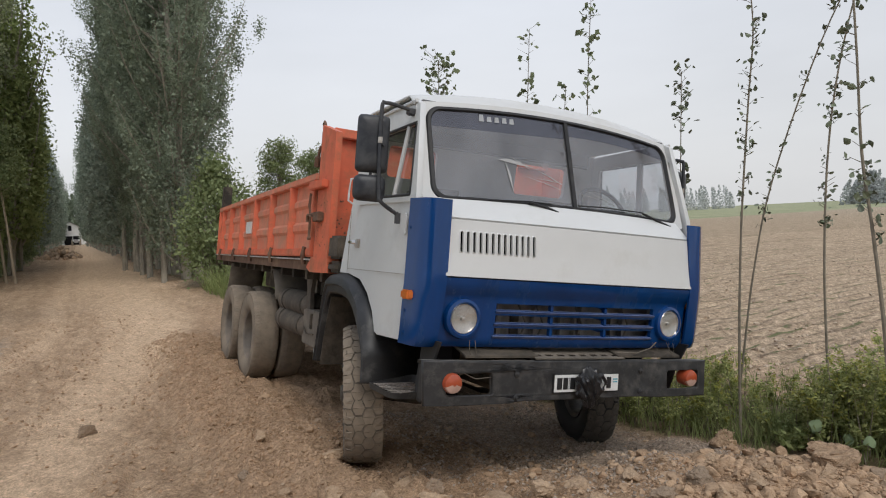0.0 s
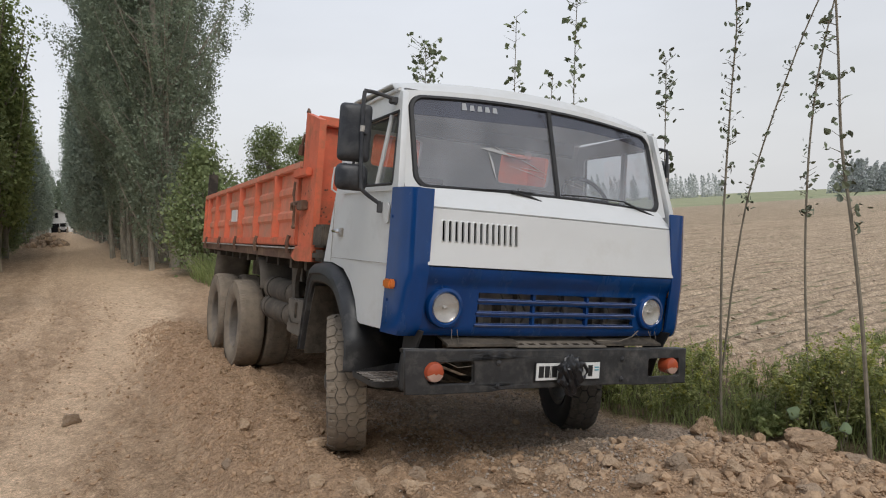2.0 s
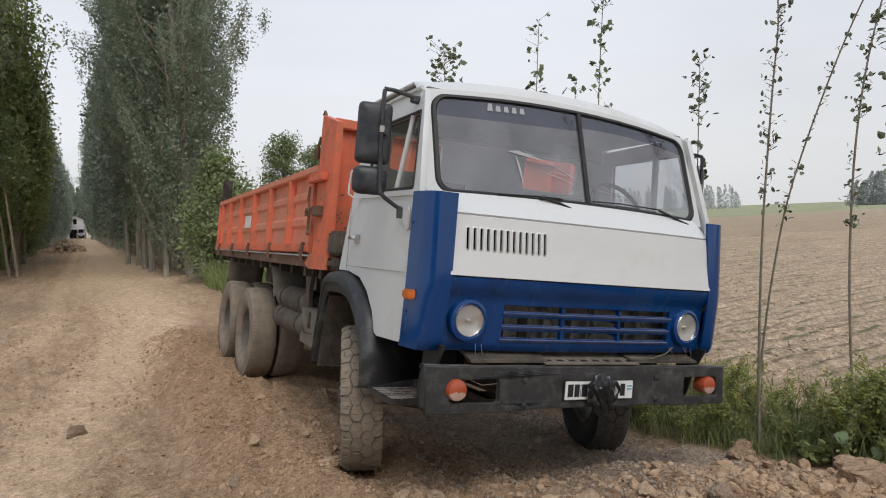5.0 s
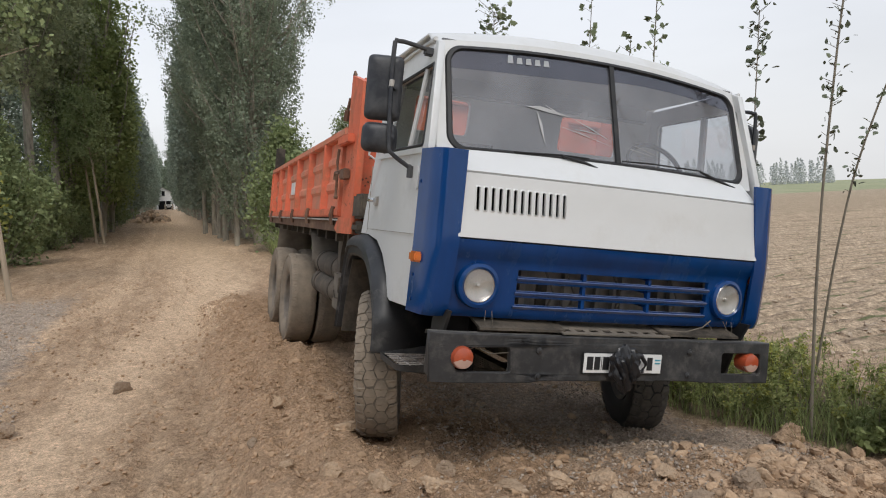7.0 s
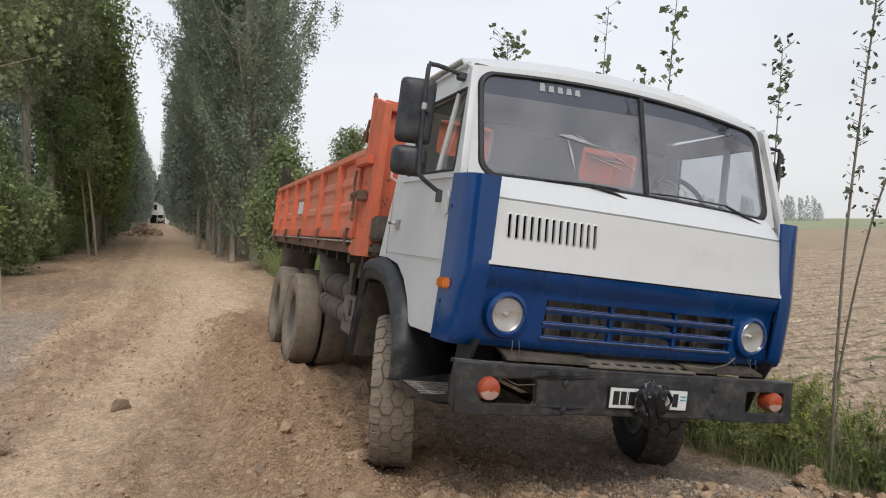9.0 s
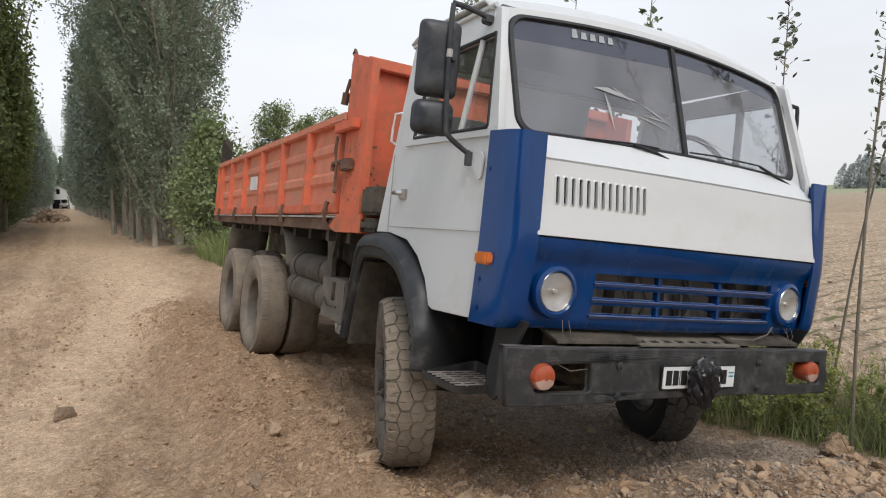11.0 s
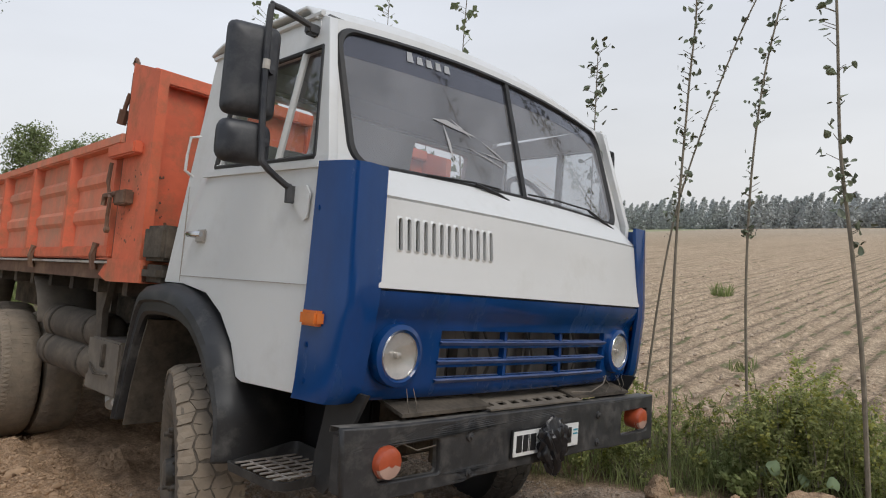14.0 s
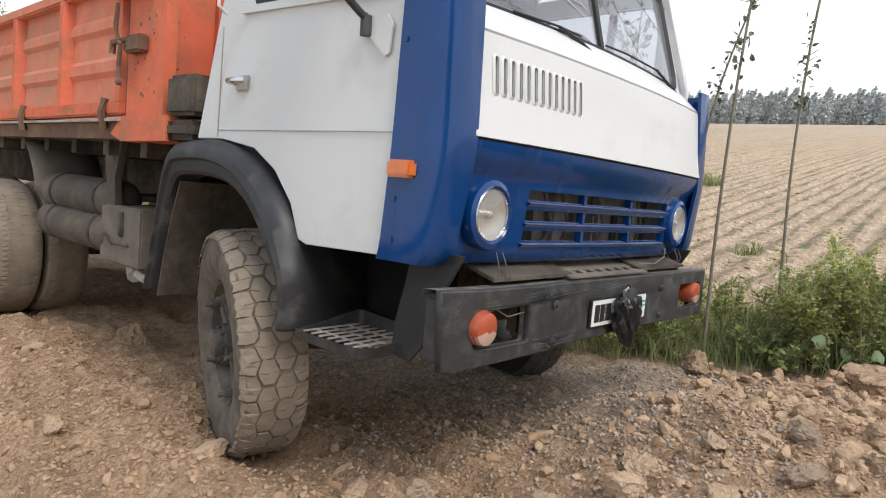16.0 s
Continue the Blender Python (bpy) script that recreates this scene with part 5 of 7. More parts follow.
def rough_z(x, y):
    """Unevenness added to the smooth land."""
    bank = float(np.interp(x, [0.5, 0.95, 1.8, 4.6, 5.2], [0.15, 1.0, 0.8, 1.0, 0.5])) * float(np.interp(y, [-3, 0, 11, 14], [1, 1, 1, 0.15]))
    r = 0.022 * fbm(x, y, 0.9, 3) + 0.065 * bank * fbm(x, y, 1.9, 6, 3.1)
    if -3 < x < 2 and y > -2:
        # wheel ruts along the road
        c = -0.4 + 0.5 * math.sin(y * 0.09)
        for off in (-0.75, 0.75):
            r -= 0.035 * math.exp(-((x - c - off) / 0.22) ** 2)
    if -3.2 < x < 3.0:
        q = x - track_x(y)
        loose = 1 - 0.75 * math.exp(-(q / 0.42) ** 2)
        r += loose * (0.05 * noise.noise((q * 4.0, y * 0.55, 9.0)) + 0.04 * noise.noise((q * 9.0, y * 1.8, 4.0)) + 0.03 * fbm(x, y, 5.0, 3, 1.0)) - 0.03 * math.exp(-(q / 0.4) ** 2)
    if 0.7 < x < 4.9 and 0.8 < y < 13.0:
        # embedded clods: domes about scattered centres, coarse on the heap and finer on the bank
        heap = math.exp(-((x - 3.9) / 0.75) ** 2 - ((y - 2.2) / 0.75) ** 2)
        side = min(1.0, max(0.0, (x - 0.7) / 0.4)) * max(0.0, 1 - max(0.0, x - 1.9) / 0.8)
        for f, q in ((5.0, 0.02 + 0.055 * heap + 0.012 * side), (11.0, 0.010 + 0.022 * heap + 0.012 * side)):
            d = noise.voronoi(Vector((x * f + 0.4 * noise.noise((x * f, y * f, 1.0)), y * f, 0.3)))[0]
            keep = max(0.0, noise.noise((x * f * 0.31, y * f * 0.31, 8.0)) + 0.28)
            r += q * keep * max(0.0, 1 - d[0] / 0.52) ** 0.7
    if x > 6.5:
        m = float(field_mask(x, y))
        if -40 < y < 70:
            w = math.sin(2 * math.pi * (y + 0.06 * noise.noise((x * 0.7, y * 0.7, 2.0))) / 0.37)
            r += m * (0.02 * (w - 0.35 * w * w) + 0.05 * fbm(x, y, 2.6, 5, 7.0))
    return r


gxs = axis_steps([(-3.6, -1.6, 0.1), (-1.6, 0.6, 0.05), (0.6, 4.9, 0.03), (4.9, 9.0, 0.14)], 1.11, 2500)
gys = axis_steps([(-6.0, 0.5, 0.12), (0.5, 1.5, 0.06), (1.5, 7.0, 0.03), (7.0, 12.0, 0.06), (12.0, 26.0, 0.12)], 1.09, 2500)
GX, GY = np.meshgrid(gxs, gys, indexing="ij")
GZ = ground_z(GX, GY)
for i, x in enumerate(gxs):
    for j, y in enumerate(gys):
        if -60 < x < 130 and -60 < y < 200:
            GZ[i, j] += rough_z(float(x), float(y))
nx, ny = len(gxs), len(gys)
verts = np.stack([GX, GY, GZ], -1).reshape(-1, 3)
ii, jj = np.meshgrid(np.arange(nx - 1), np.arange(ny - 1), indexing="ij")
q0 = (ii * ny + jj).ravel()
faces = np.stack([q0, q0 + ny, q0 + ny + 1, q0 + 1], -1)
me = bpy.data.meshes.new("ground")
me.from_pydata(verts.tolist(), [], faces.tolist())
for p in me.polygons:
    p.use_smooth = True


def height(x, y):
    """The ground's height at a place, from the finished sheet."""
    i = int(np.clip(np.searchsorted(gxs, x) - 1, 0, nx - 2))
    j = int(np.clip(np.searchsorted(gys, y) - 1, 0, ny - 2))
    u, v = (x - gxs[i]) / (gxs[i + 1] - gxs[i]), (y - gys[j]) / (gys[j + 1] - gys[j])
    return float((GZ[i, j] * (1 - u) + GZ[i + 1, j] * u) * (1 - v) + (GZ[i, j + 1] * (1 - u) + GZ[i + 1, j + 1] * u) * v)


def ground_material():
    m = bpy.data.materials.new("earth")
    m.use_nodes = True
    n, l = m.node_tree.nodes, m.node_tree.links
    b = n["Principled BSDF"]
    b.inputs["Roughness"].default_value = 0.95
    b.inputs["Specular IOR Level"].default_value = 0.15
    co = n.new("ShaderNodeTexCoord")
    sep = n.new("ShaderNodeSeparateXYZ")
    l.new(co.outputs["Object"], sep.inputs[0])

    def tex(scale, detail=6.0, rough=0.6, stretch=None):
        t = n.new("ShaderNodeTexNoise")
        t.inputs["Scale"].default_value, t.inputs["Detail"].default_value, t.inputs["Roughness"].default_value = scale, detail, rough
        if stretch:
            mp = n.new("ShaderNodeMapping")
            mp.inputs["Scale"].default_value = stretch
            l.new(co.outputs["Object"], mp.inputs[0])
            l.new(mp.outputs[0], t.inputs["Vector"])
        else:
            l.new(co.outputs["Object"], t.inputs["Vector"])
        return t.outputs["Fac"]

    def rng(s, a, b_, c=0.0, d=1.0):
        r = n.new("ShaderNodeMapRange")
        r.interpolation_type = "SMOOTHSTEP"
        r.inputs[1].default_value, r.inputs[2].default_value, r.inputs[3].default_value, r.inputs[4].default_value = a, b_, c, d
        l.new(s, r.inputs[0])
        return r.outputs[0]

    def mixc(f, a, c, mode="MIX"):
        x = n.new("ShaderNodeMixRGB")
        x.blend_type = mode
        for k, s in ((0, f), (1, a), (2, c)):
            if isinstance(s, (int, float)):
                x.inputs[k].default_value = s
            elif isinstance(s, tuple):
                x.inputs[k].default_value = (*s, 1)
            else:
                l.new(s, x.inputs[k])
        return x.outputs[0]

    def op(kind, a, c):
        x = n.new("ShaderNodeMath")
        x.operation = kind
        for k, s in ((0, a), (1, c)):
            if isinstance(s, (int, float)):
                x.inputs[k].default_value = s
            else:
                l.new(s, x.inputs[k])
        return x.outputs[0]

    X, Y = sep.outputs["X"], sep.outputs["Y"]
    wob = op("MULTIPLY", op("SUBTRACT", tex(0.35, 3.0), 0.5), 2.4)
    xw = op("ADD", X, wob)
    # packed pale road with darker loose edges
    road = mixc(rng(tex(2.6, 9.0, 0.72, (1.0, 0.22, 1.0)), 0.36, 0.62), (0.52, 0.374, 0.247), (0.395, 0.273, 0.174))
    road = mixc(op("MULTIPLY", rng(tex(5.0, 9.0, 0.8, (1.0, 0.5, 1.0)), 0.5, 0.6), 0.5), road, (0.27, 0.18, 0.114))
    road = mixc(op("MULTIPLY", rng(tex(4.2, 9.0, 0.75, (1.0, 0.35, 1.0)), 0.55, 0.66), 0.7), road, (0.58, 0.424, 0.286))
    trk = op("SUBTRACT", op("ADD", X, op("MULTIPLY", op("SUBTRACT", tex(1.1, 6.0), 0.5), 0.7)), op("SUBTRACT", op("MULTIPLY", op("MINIMUM", Y, 14.5), 0.2), 1.7))
    pale = rng(op("DIVIDE", op("ABSOLUTE", trk, 0.0), rng(Y, 6.0, 17.0, 0.62, 1.35)), 1.2, 0.1)
    pale2 = op("MULTIPLY", rng(op("ABSOLUTE", op("ADD", trk, 1.9), 0.0), 0.5, 0.1), 0.6)
    far = op("MULTIPLY", rng(Y, 14.0, 30.0), op("MULTIPLY", rng(X, -1.0, 0.2), rng(X, 3.2, 2.4)))
    pale = op("MAXIMUM", op("MAXIMUM", pale, pale2), op("MULTIPLY", far, 0.95))
    packed = mixc(rng(tex(3.0, 8.0, 0.7, (1.0, 0.3, 1.0)), 0.35, 0.7), (0.71, 0.522, 0.354), (0.58, 0.418, 0.277))
    road = mixc(op("MULTIPLY", pale, 0.9), road, packed)
    soil = mixc(rng(tex(2.3, 8.0, 0.7), 0.35, 0.7), (0.45, 0.305, 0.194), (0.335, 0.225, 0.141))
    soil = mixc(rng(tex(11.0, 8.0, 0.75), 0.5, 0.66), soil, (0.5, 0.348, 0.227))
    ragged = op("ADD", op("ADD", X, op("MULTIPLY", wob, 0.22)), op("MULTIPLY", op("SUBTRACT", tex(6.0, 8.0, 0.7), 0.5), 0.5))
    edge = op("MULTIPLY", rng(op("SUBTRACT", ragged, op("MULTIPLY", op("MAXIMUM", op("SUBTRACT", Y, 8.5), 0.0), 0.2)), 0.68, 0.9), rng(Y, 20.0, 12.0))
    col = mixc(edge, road, soil)
    # grey gravel beside the road and under the truck's nose
    grav = mixc(rng(tex(38.0, 3.0, 0.6), 0.4, 0.65), (0.3, 0.252, 0.208), (0.48, 0.41, 0.34))
    g1 = op("MULTIPLY", rng(op("ADD", op("ADD", X, op("MULTIPLY", wob, 0.5)), op("MULTIPLY", op("SUBTRACT", tex(5.0, 8.0, 0.7), 0.5), 0.9)), -1.2, -1.6), op("MULTIPLY", rng(Y, 6.4, 8.0), rng(Y, 16.5, 13.5)))
    g2 = op("MULTIPLY", op("MULTIPLY", rng(xw, 2.3, 3.1), rng(xw, 4.9, 4.2)), op("MULTIPLY", rng(Y, 2.9, 3.5), rng(Y, 7.0, 5.0)))
    col = mixc(op("MULTIPLY", g1, 0.75), col, grav)
    col = mixc(op("MULTIPLY", g2, 0.65), col, grav)
    # verge under the left and right trees, darker and littered
    litter = mixc(rng(tex(1.7, 8.0), 0.4, 0.65), (0.24, 0.185, 0.12), (0.15, 0.15, 0.08))
    v1 = op("MAXIMUM", rng(xw, -3.7, -5.2), op("MULTIPLY", rng(xw, 3.0, 3.9), op("MULTIPLY", rng(xw, 7.2, 6.0), rng(Y, 13.0, 19.0))))
    col = mixc(op("MULTIPLY", v1, 0.9), col, litter)
    weeds = mixc(rng(tex(3.0, 6.0), 0.4, 0.65), (0.06, 0.075, 0.03), (0.14, 0.11, 0.07))
    v2 = op("MULTIPLY", op("MULTIPLY", rng(xw, 4.4, 4.9), rng(xw, 7.0, 6.2)), rng(Y, 20.0, 12.0))
    col = mixc(op("MULTIPLY", v2, 0.85), col, weeds)
    # ploughed field: rows run away from the road
    field = mixc(rng(tex(1.1, 8.0, 0.7), 0.35, 0.68), (0.475, 0.362, 0.254), (0.374, 0.282, 0.196))
    row = op("SINE", op("ADD", op("MULTIPLY", Y, 2 * math.pi / 0.37), op("MULTIPLY", tex(0.9, 6.0), 4.0)), 0.0)
    # furrow bottoms darkened and crests paled: relief shading put into the colour
    field = mixc(op("MULTIPLY", op("MULTIPLY", rng(row, -0.1, -0.9), 0.8), rng(tex(2.2, 6.0), 0.32, 0.58)), field, (0.25, 0.19, 0.135))
    field = mixc(op("MULTIPLY", rng(row, 0.3, 1.0), 0.35), field, (0.535, 0.428, 0.308))
    field = mixc(1.0, field, mixc(rng(tex(16.0, 9.0, 0.8), 0.34, 0.66), (0.56, 0.55, 0.53), (1.4, 1.4, 1.4)), "MULTIPLY")
    field = mixc(1.0, field, mixc(rng(tex(5.5, 9.0, 0.8), 0.36, 0.64), (0.74, 0.73, 0.71), (1.2, 1.2, 1.2)), "MULTIPLY")
    sprout = op("MULTIPLY", rng(row, -0.4, -0.9), rng(tex(1.9, 5.0), 0.47, 0.6))
    field = mixc(op("MULTIPLY", sprout, 0.85), field, (0.14, 0.165, 0.07))
    field = mixc(op("MULTIPLY", rng(X, 40.0, 200.0), 0.5), field, (0.43, 0.37, 0.29))
    col = mixc(rng(xw, 6.2, 7.6), col, field)
    crop = mixc(rng(tex(0.08, 5.0), 0.4, 0.6), (0.28, 0.30, 0.17), (0.35, 0.35, 0.22))
    col = mixc(op("MULTIPLY", rng(X, 20.0, 30.0), rng(op("SUBTRACT", Y, op("MULTIPLY", X, 0.085)), 66.0, 68.0)), col, crop)
    col = mixc(rng(X, -5.5, -8.0), col, (0.08, 0.10, 0.045))
    # pebbles and clods in the small
    vor = n.new("ShaderNodeTexVoronoi")
    vor.inputs["Scale"].default_value = 26.0
    l.new(co.outputs["Object"], vor.inputs["Vector"])
    fine = tex(60.0, 8.0, 0.75)
    col = mixc(1.0, col, mixc(rng(fine, 0.3, 0.72), (0.66, 0.655, 0.65), (1.32, 1.32, 1.32)), "MULTIPLY")
    # loose crumbs and packed patches on road, bank and verge
    loose = rng(xw, 6.6, 6.0)
    patch = mixc(rng(tex(18.0, 9.0, 0.85), 0.36, 0.64), (0.72, 0.71, 0.70), (1.26, 1.26, 1.26))
    patch = mixc(1.0, patch, mixc(rng(tex(5.0, 9.0, 0.85), 0.34, 0.66), (0.8, 0.79, 0.78), (1.16, 1.16, 1.16)), "MULTIPLY")
    col = mixc(1.0, col, mixc(loose, (1.0, 1.0, 1.0), patch), "MULTIPLY")
    l.new(col, b.inputs["Base Color"])
    hgt = op("ADD", op("ADD", op("MULTIPLY", fine, 0.4), op("ADD", op("MULTIPLY", tex(14.0, 8.0, 0.75), 1.0), op("MULTIPLY", tex(32.0, 8.0, 0.8), 0.4))), op("MULTIPLY", rng(vor.outputs["Distance"], 0.0, 0.5, 1.0, 0.0), 0.4))
    bp = n.new("ShaderNodeBump")
    bp.inputs["Strength"].default_value = 1.0
    bp.inputs["Distance"].default_value = 0.024
    l.new(hgt, bp.inputs["Height"])
    l.new(bp.outputs[0], b.inputs["Normal"])
    return m


me.materials.append(ground_material())
ground = tagged(new("ground", me), "dusty dirt road, soil bank and ploughed field", "ground", kind="structure")


# ---- plants ----
def leaf_material(name, c1, c2, rough=0.6, through=0.3):
    m = bpy.data.materials.new(name)
    m.use_nodes = True
    n, l = m.node_tree.nodes, m.node_tree.links
    b = n["Principled BSDF"]
    o = n["Material Output"]
    g = n.new("ShaderNodeNewGeometry")
    r = n.new("ShaderNodeValToRGB")
    r.color_ramp.elements[0].color = (*c1, 1)
    r.color_ramp.elements[1].color = (*c2, 1)
    l.new(g.outputs["Random Per Island"], r.inputs[0])
    no = n.new("ShaderNodeTexNoise")
    no.inputs["Scale"].default_value = 1.1
    co = n.new("ShaderNodeTexCoord")
    l.new(co.outputs["Object"], no.inputs["Vector"])
    mr = n.new("ShaderNodeMapRange")
    mr.inputs[1].default_value, mr.inputs[2].default_value, mr.inputs[3].default_value, mr.inputs[4].default_value = 0.3, 0.7, 0.75, 1.3
    l.new(no.outputs["Fac"], mr.inputs[0])
    x = n.new("ShaderNodeMixRGB")
    x.blend_type = "MULTIPLY"
    x.inputs[0].default_value = 1.0
    l.new(r.outputs[0], x.inputs[1])
    l.new(mr.outputs[0], x.inputs[2])
    l.new(x.outputs[0], b.inputs["Base Color"])
    b.inputs["Roughness"].default_value = rough
    b.inputs["Specular IOR Level"].default_value = 0.12
    t = n.new("ShaderNodeBsdfTranslucent")
    l.new(x.outputs[0], t.inputs[0])
    mx = n.new("ShaderNodeMixShader")
    mx.inputs[0].default_value = through
    l.new(b.outputs[0], mx.inputs[1])
    l.new(t.outputs[0], mx.inputs[2])
    l.new(mx.outputs[0], o.inputs[0])
    return m


# poplar green lightened and evened out to carry haze in its colour
M_POPLAR = leaf_material("poplar_leaves", (0.235, 0.275, 0.2), (0.29, 0.335, 0.245), 0.8, 0.4)
# greyer and paler poplar green, with the far row's haze mixed in
M_POPLAR_HAZE = leaf_material("far_poplar_leaves", (0.23, 0.275, 0.22), (0.33, 0.375, 0.3))
M_POPLAR_L = leaf_material("pale_poplar_leaves", (0.32, 0.355, 0.215), (0.41, 0.445, 0.275), 0.8, 0.45)
M_WILLOW = leaf_material("light_leaves", (0.21, 0.255, 0.1), (0.36, 0.41, 0.18), 0.7, 0.4)
M_SHRUB = leaf_material("shrub_leaves", (0.19, 0.235, 0.11), (0.3, 0.345, 0.17), 0.7, 0.35)
M_SHRUB_Y = leaf_material("yellowish_shrub_leaves", (0.22, 0.235, 0.05), (0.44, 0.42, 0.12), through=0.4)
M_SAPLING = leaf_material("sapling_leaves", (0.12, 0.145, 0.085), (0.27, 0.31, 0.18))
M_WEED = leaf_material("weed_leaves", (0.2, 0.235, 0.085), (0.46, 0.475, 0.2), through=0.45)
M_GRASS = leaf_material("grass_blades", (0.17, 0.215, 0.075), (0.33, 0.365, 0.16), through=0.4)
M_SAPLING_LEAF = material("sapling_leaf", (0.15, 0.175, 0.11), 0.55, vary=0.15, scale=20.0, obrand=0.4)
M_BIGLEAF = leaf_material("broad_leaves", (0.2, 0.26, 0.14), (0.27, 0.33, 0.19))
# near-white green: distance haze is put into the leaf colour
M_FAR_HAZE = leaf_material("distant_leaves", (0.5, 0.52, 0.51), (0.54, 0.56, 0.55))
M_BARK = material("poplar_bark", (0.33, 0.3, 0.245), 0.9, vary=0.3, scale=8.0, bump=0.4, bump_scale=25, stretch=(1, 1, 0.3), dirt=(0.1, 0.085, 0.065), dirt_amount=0.4)
M_STEM = material("sapling_bark", (0.22, 0.19, 0.145), 0.85, vary=0.35, scale=14.0, bump=0.3, bump_scale=40, dirt=(0.24, 0.21, 0.15), dirt_amount=0.35, dirt_scale=6.0)
M_POLE = material("weathered_pole", (0.36, 0.29, 0.21), 0.85, vary=0.2, scale=9.0, stretch=(1, 1, 0.2))


def leaves(centers, size, rng, aspect=0.7, droop=0.0, level=1.0):
    """Arrays of one bent rhomb per leaf."""
    c = np.asarray(centers, float)
    n = len(c)
    d = rng.normal(size=(n, 3))
    d[:, 2] = d[:, 2] * level - droop
    d /= np.linalg.norm(d, axis=1)[:, None]
    w = np.cross(d, rng.normal(size=(n, 3)) * np.array([level, level, 1.0]))
    w /= np.linalg.norm(w, axis=1)[:, None] + 1e-9
    s = (size * rng.uniform(0.6, 1.35, n))[:, None]
    a, b = d * s * 0.5, w * s * 0.5 * aspect
    v = np.stack([c - a, c + b - a * 0.15, c + a, c - b - a * 0.15], 1).reshape(-1, 3)
    f = np.arange(4 * n).reshape(-1, 4)
    return v, f


def leaf_object(name, chunks, mat, parent=None, kind="", label=""):
    vs, fs, k = [], [], 0
    for v, f in chunks:
        vs.append(v)
        fs.append(f + k)
        k += len(v)
    me = bpy.data.meshes.new(name)
    v, f = np.concatenate(vs), np.concatenate(fs)
    me.vertices.add(len(v))
    me.vertices.foreach_set("co", v.astype(np.float32).ravel())
    me.loops.add(f.size)
    me.loops.foreach_set("vertex_index", f.astype(np.int32).ravel())
    me.polygons.add(len(f))
    me.polygons.foreach_set("loop_start", np.arange(0, f.size, 4, dtype=np.int32))
    me.update(calc_edges=True)
    me.validate()
    me.materials.append(mat)
    ob = new(name, me)
    if parent is not None:
        ob.parent = parent
    if kind or label:
        tagged(ob, label, kind=kind)
    return ob


def poplar(seed, h, r, z0, plumes, per, size, mat, label, trunk_r=0.2, fill=30, stems=0):
    """A column-shaped poplar: trunk and rising limbs, each carrying a plume of leaves with gaps between."""
    rng = np.random.default_rng(seed)
    rnd = random.Random(seed)
    t = thing("poplar_tree", Matrix(), label, "tree", "poplars along the road")
    bm = bmesh.new()
    pts = [(0.12 * math.sin(k * 1.3 + seed), 0.12 * math.cos(k * 0.9 + seed), h * 0.95 * k / 8 - 0.2 * (k == 0)) for k in range(9)]
    tube(bm, pts, trunk_r, 9, 0.03)
    part("trunk", bm, M_BARK, t, smooth=True)
    for k in range(stems):
        a, d = rnd.uniform(0, 2 * math.pi), rnd.uniform(0.7, 1.5)
        x, y = d * math.cos(a), d * math.sin(a)
        bm = bmesh.new()
        tube(bm, [(x, y, -0.2), (x * 0.98, y * 0.95, 1.6), (x * 0.85, y * 0.9, 4.0), (x * 0.7, y * 0.7, 7.0)], trunk_r * rnd.uniform(0.5, 0.8), 8, 0.04)
        part("stem", bm, M_BARK, t, smooth=True)
    bm = bmesh.new()
    pos = []
    for k in range(plumes):
        u = (k + rnd.random()) / plumes
        zb = z0 - 0.4 + (h - z0) * 0.86 * u
        prof = min(1.0, 0.55 + 1.3 * u) * (1 - max(0.0, (u - 0.6) / 0.4) ** 1.6 * 0.85)
        a = rnd.uniform(0, 2 * math.pi)
        reach = r * prof * rnd.uniform(0.3, 1.0) ** 0.6 * (1.22 if rnd.random() < 0.14 else 1.0)
        ln = rnd.uniform(2.2, 4.4) * (0.6 + 0.4 * prof)
        ca, sa = math.cos(a), math.sin(a)

        def along(q):
            return np.stack([ca * reach * q ** 0.6, sa * reach * q ** 0.6, zb + ln * q ** 1.2], -1)

        line = along(np.array([0.02, 0.35, 0.7, 1.0]))
        if k % 2 == 0:
            tube(bm, [tuple(p) for p in line], 0.05, 5, 0.008)
        # side sprays along the limb, each a tight tuft of leaves
        tufts = max(5, per // 30)
        tq = 0.2 + 0.82 * rng.random(tufts) ** 0.75
        w = rnd.uniform(0.2, 0.4) * (1.15 - 0.95 * np.clip(tq, 0, 1))
        tc = along(np.clip(tq, 0.02, 1.08)) + np.clip(rng.normal(size=(tufts, 3)), -1.5, 1.5) * w[:, None] * np.array([1, 1, 1.1])
        m = per // tufts
        off = np.clip(rng.normal(size=(tufts * m, 3)), -1.7, 1.7) * np.array([0.14, 0.14, 0.3]) * (size / 0.12) ** 0.7
        pos.append(np.repeat(tc, m, 0) + off)
    part("limb", bm, M_BARK, t)
    p = np.concatenate(pos)
    p[:, 2] = np.maximum(p[:, 2], 0.5)
    # larger, sparser growth close to the trunk
    m = plumes * fill
    u = rng.random(m)
    a = rng.uniform(0, 2 * np.pi, m)
    rr = r * 0.8 * np.sqrt(rng.random(m)) * np.minimum(1.0, 0.5 + 1.3 * u) * (1 - np.clip((u - 0.55) / 0.45, 0, 1) ** 1.5 * 0.9)
    core = np.stack([rr * np.cos(a), rr * np.sin(a), z0 + 0.2 + (h - z0 - 0.6) * u], 1)
    leaf_object("crown", [leaves(p, size, rng), leaves(core, max(0.15, size * 1.4), rng)], mat, t)
    return t


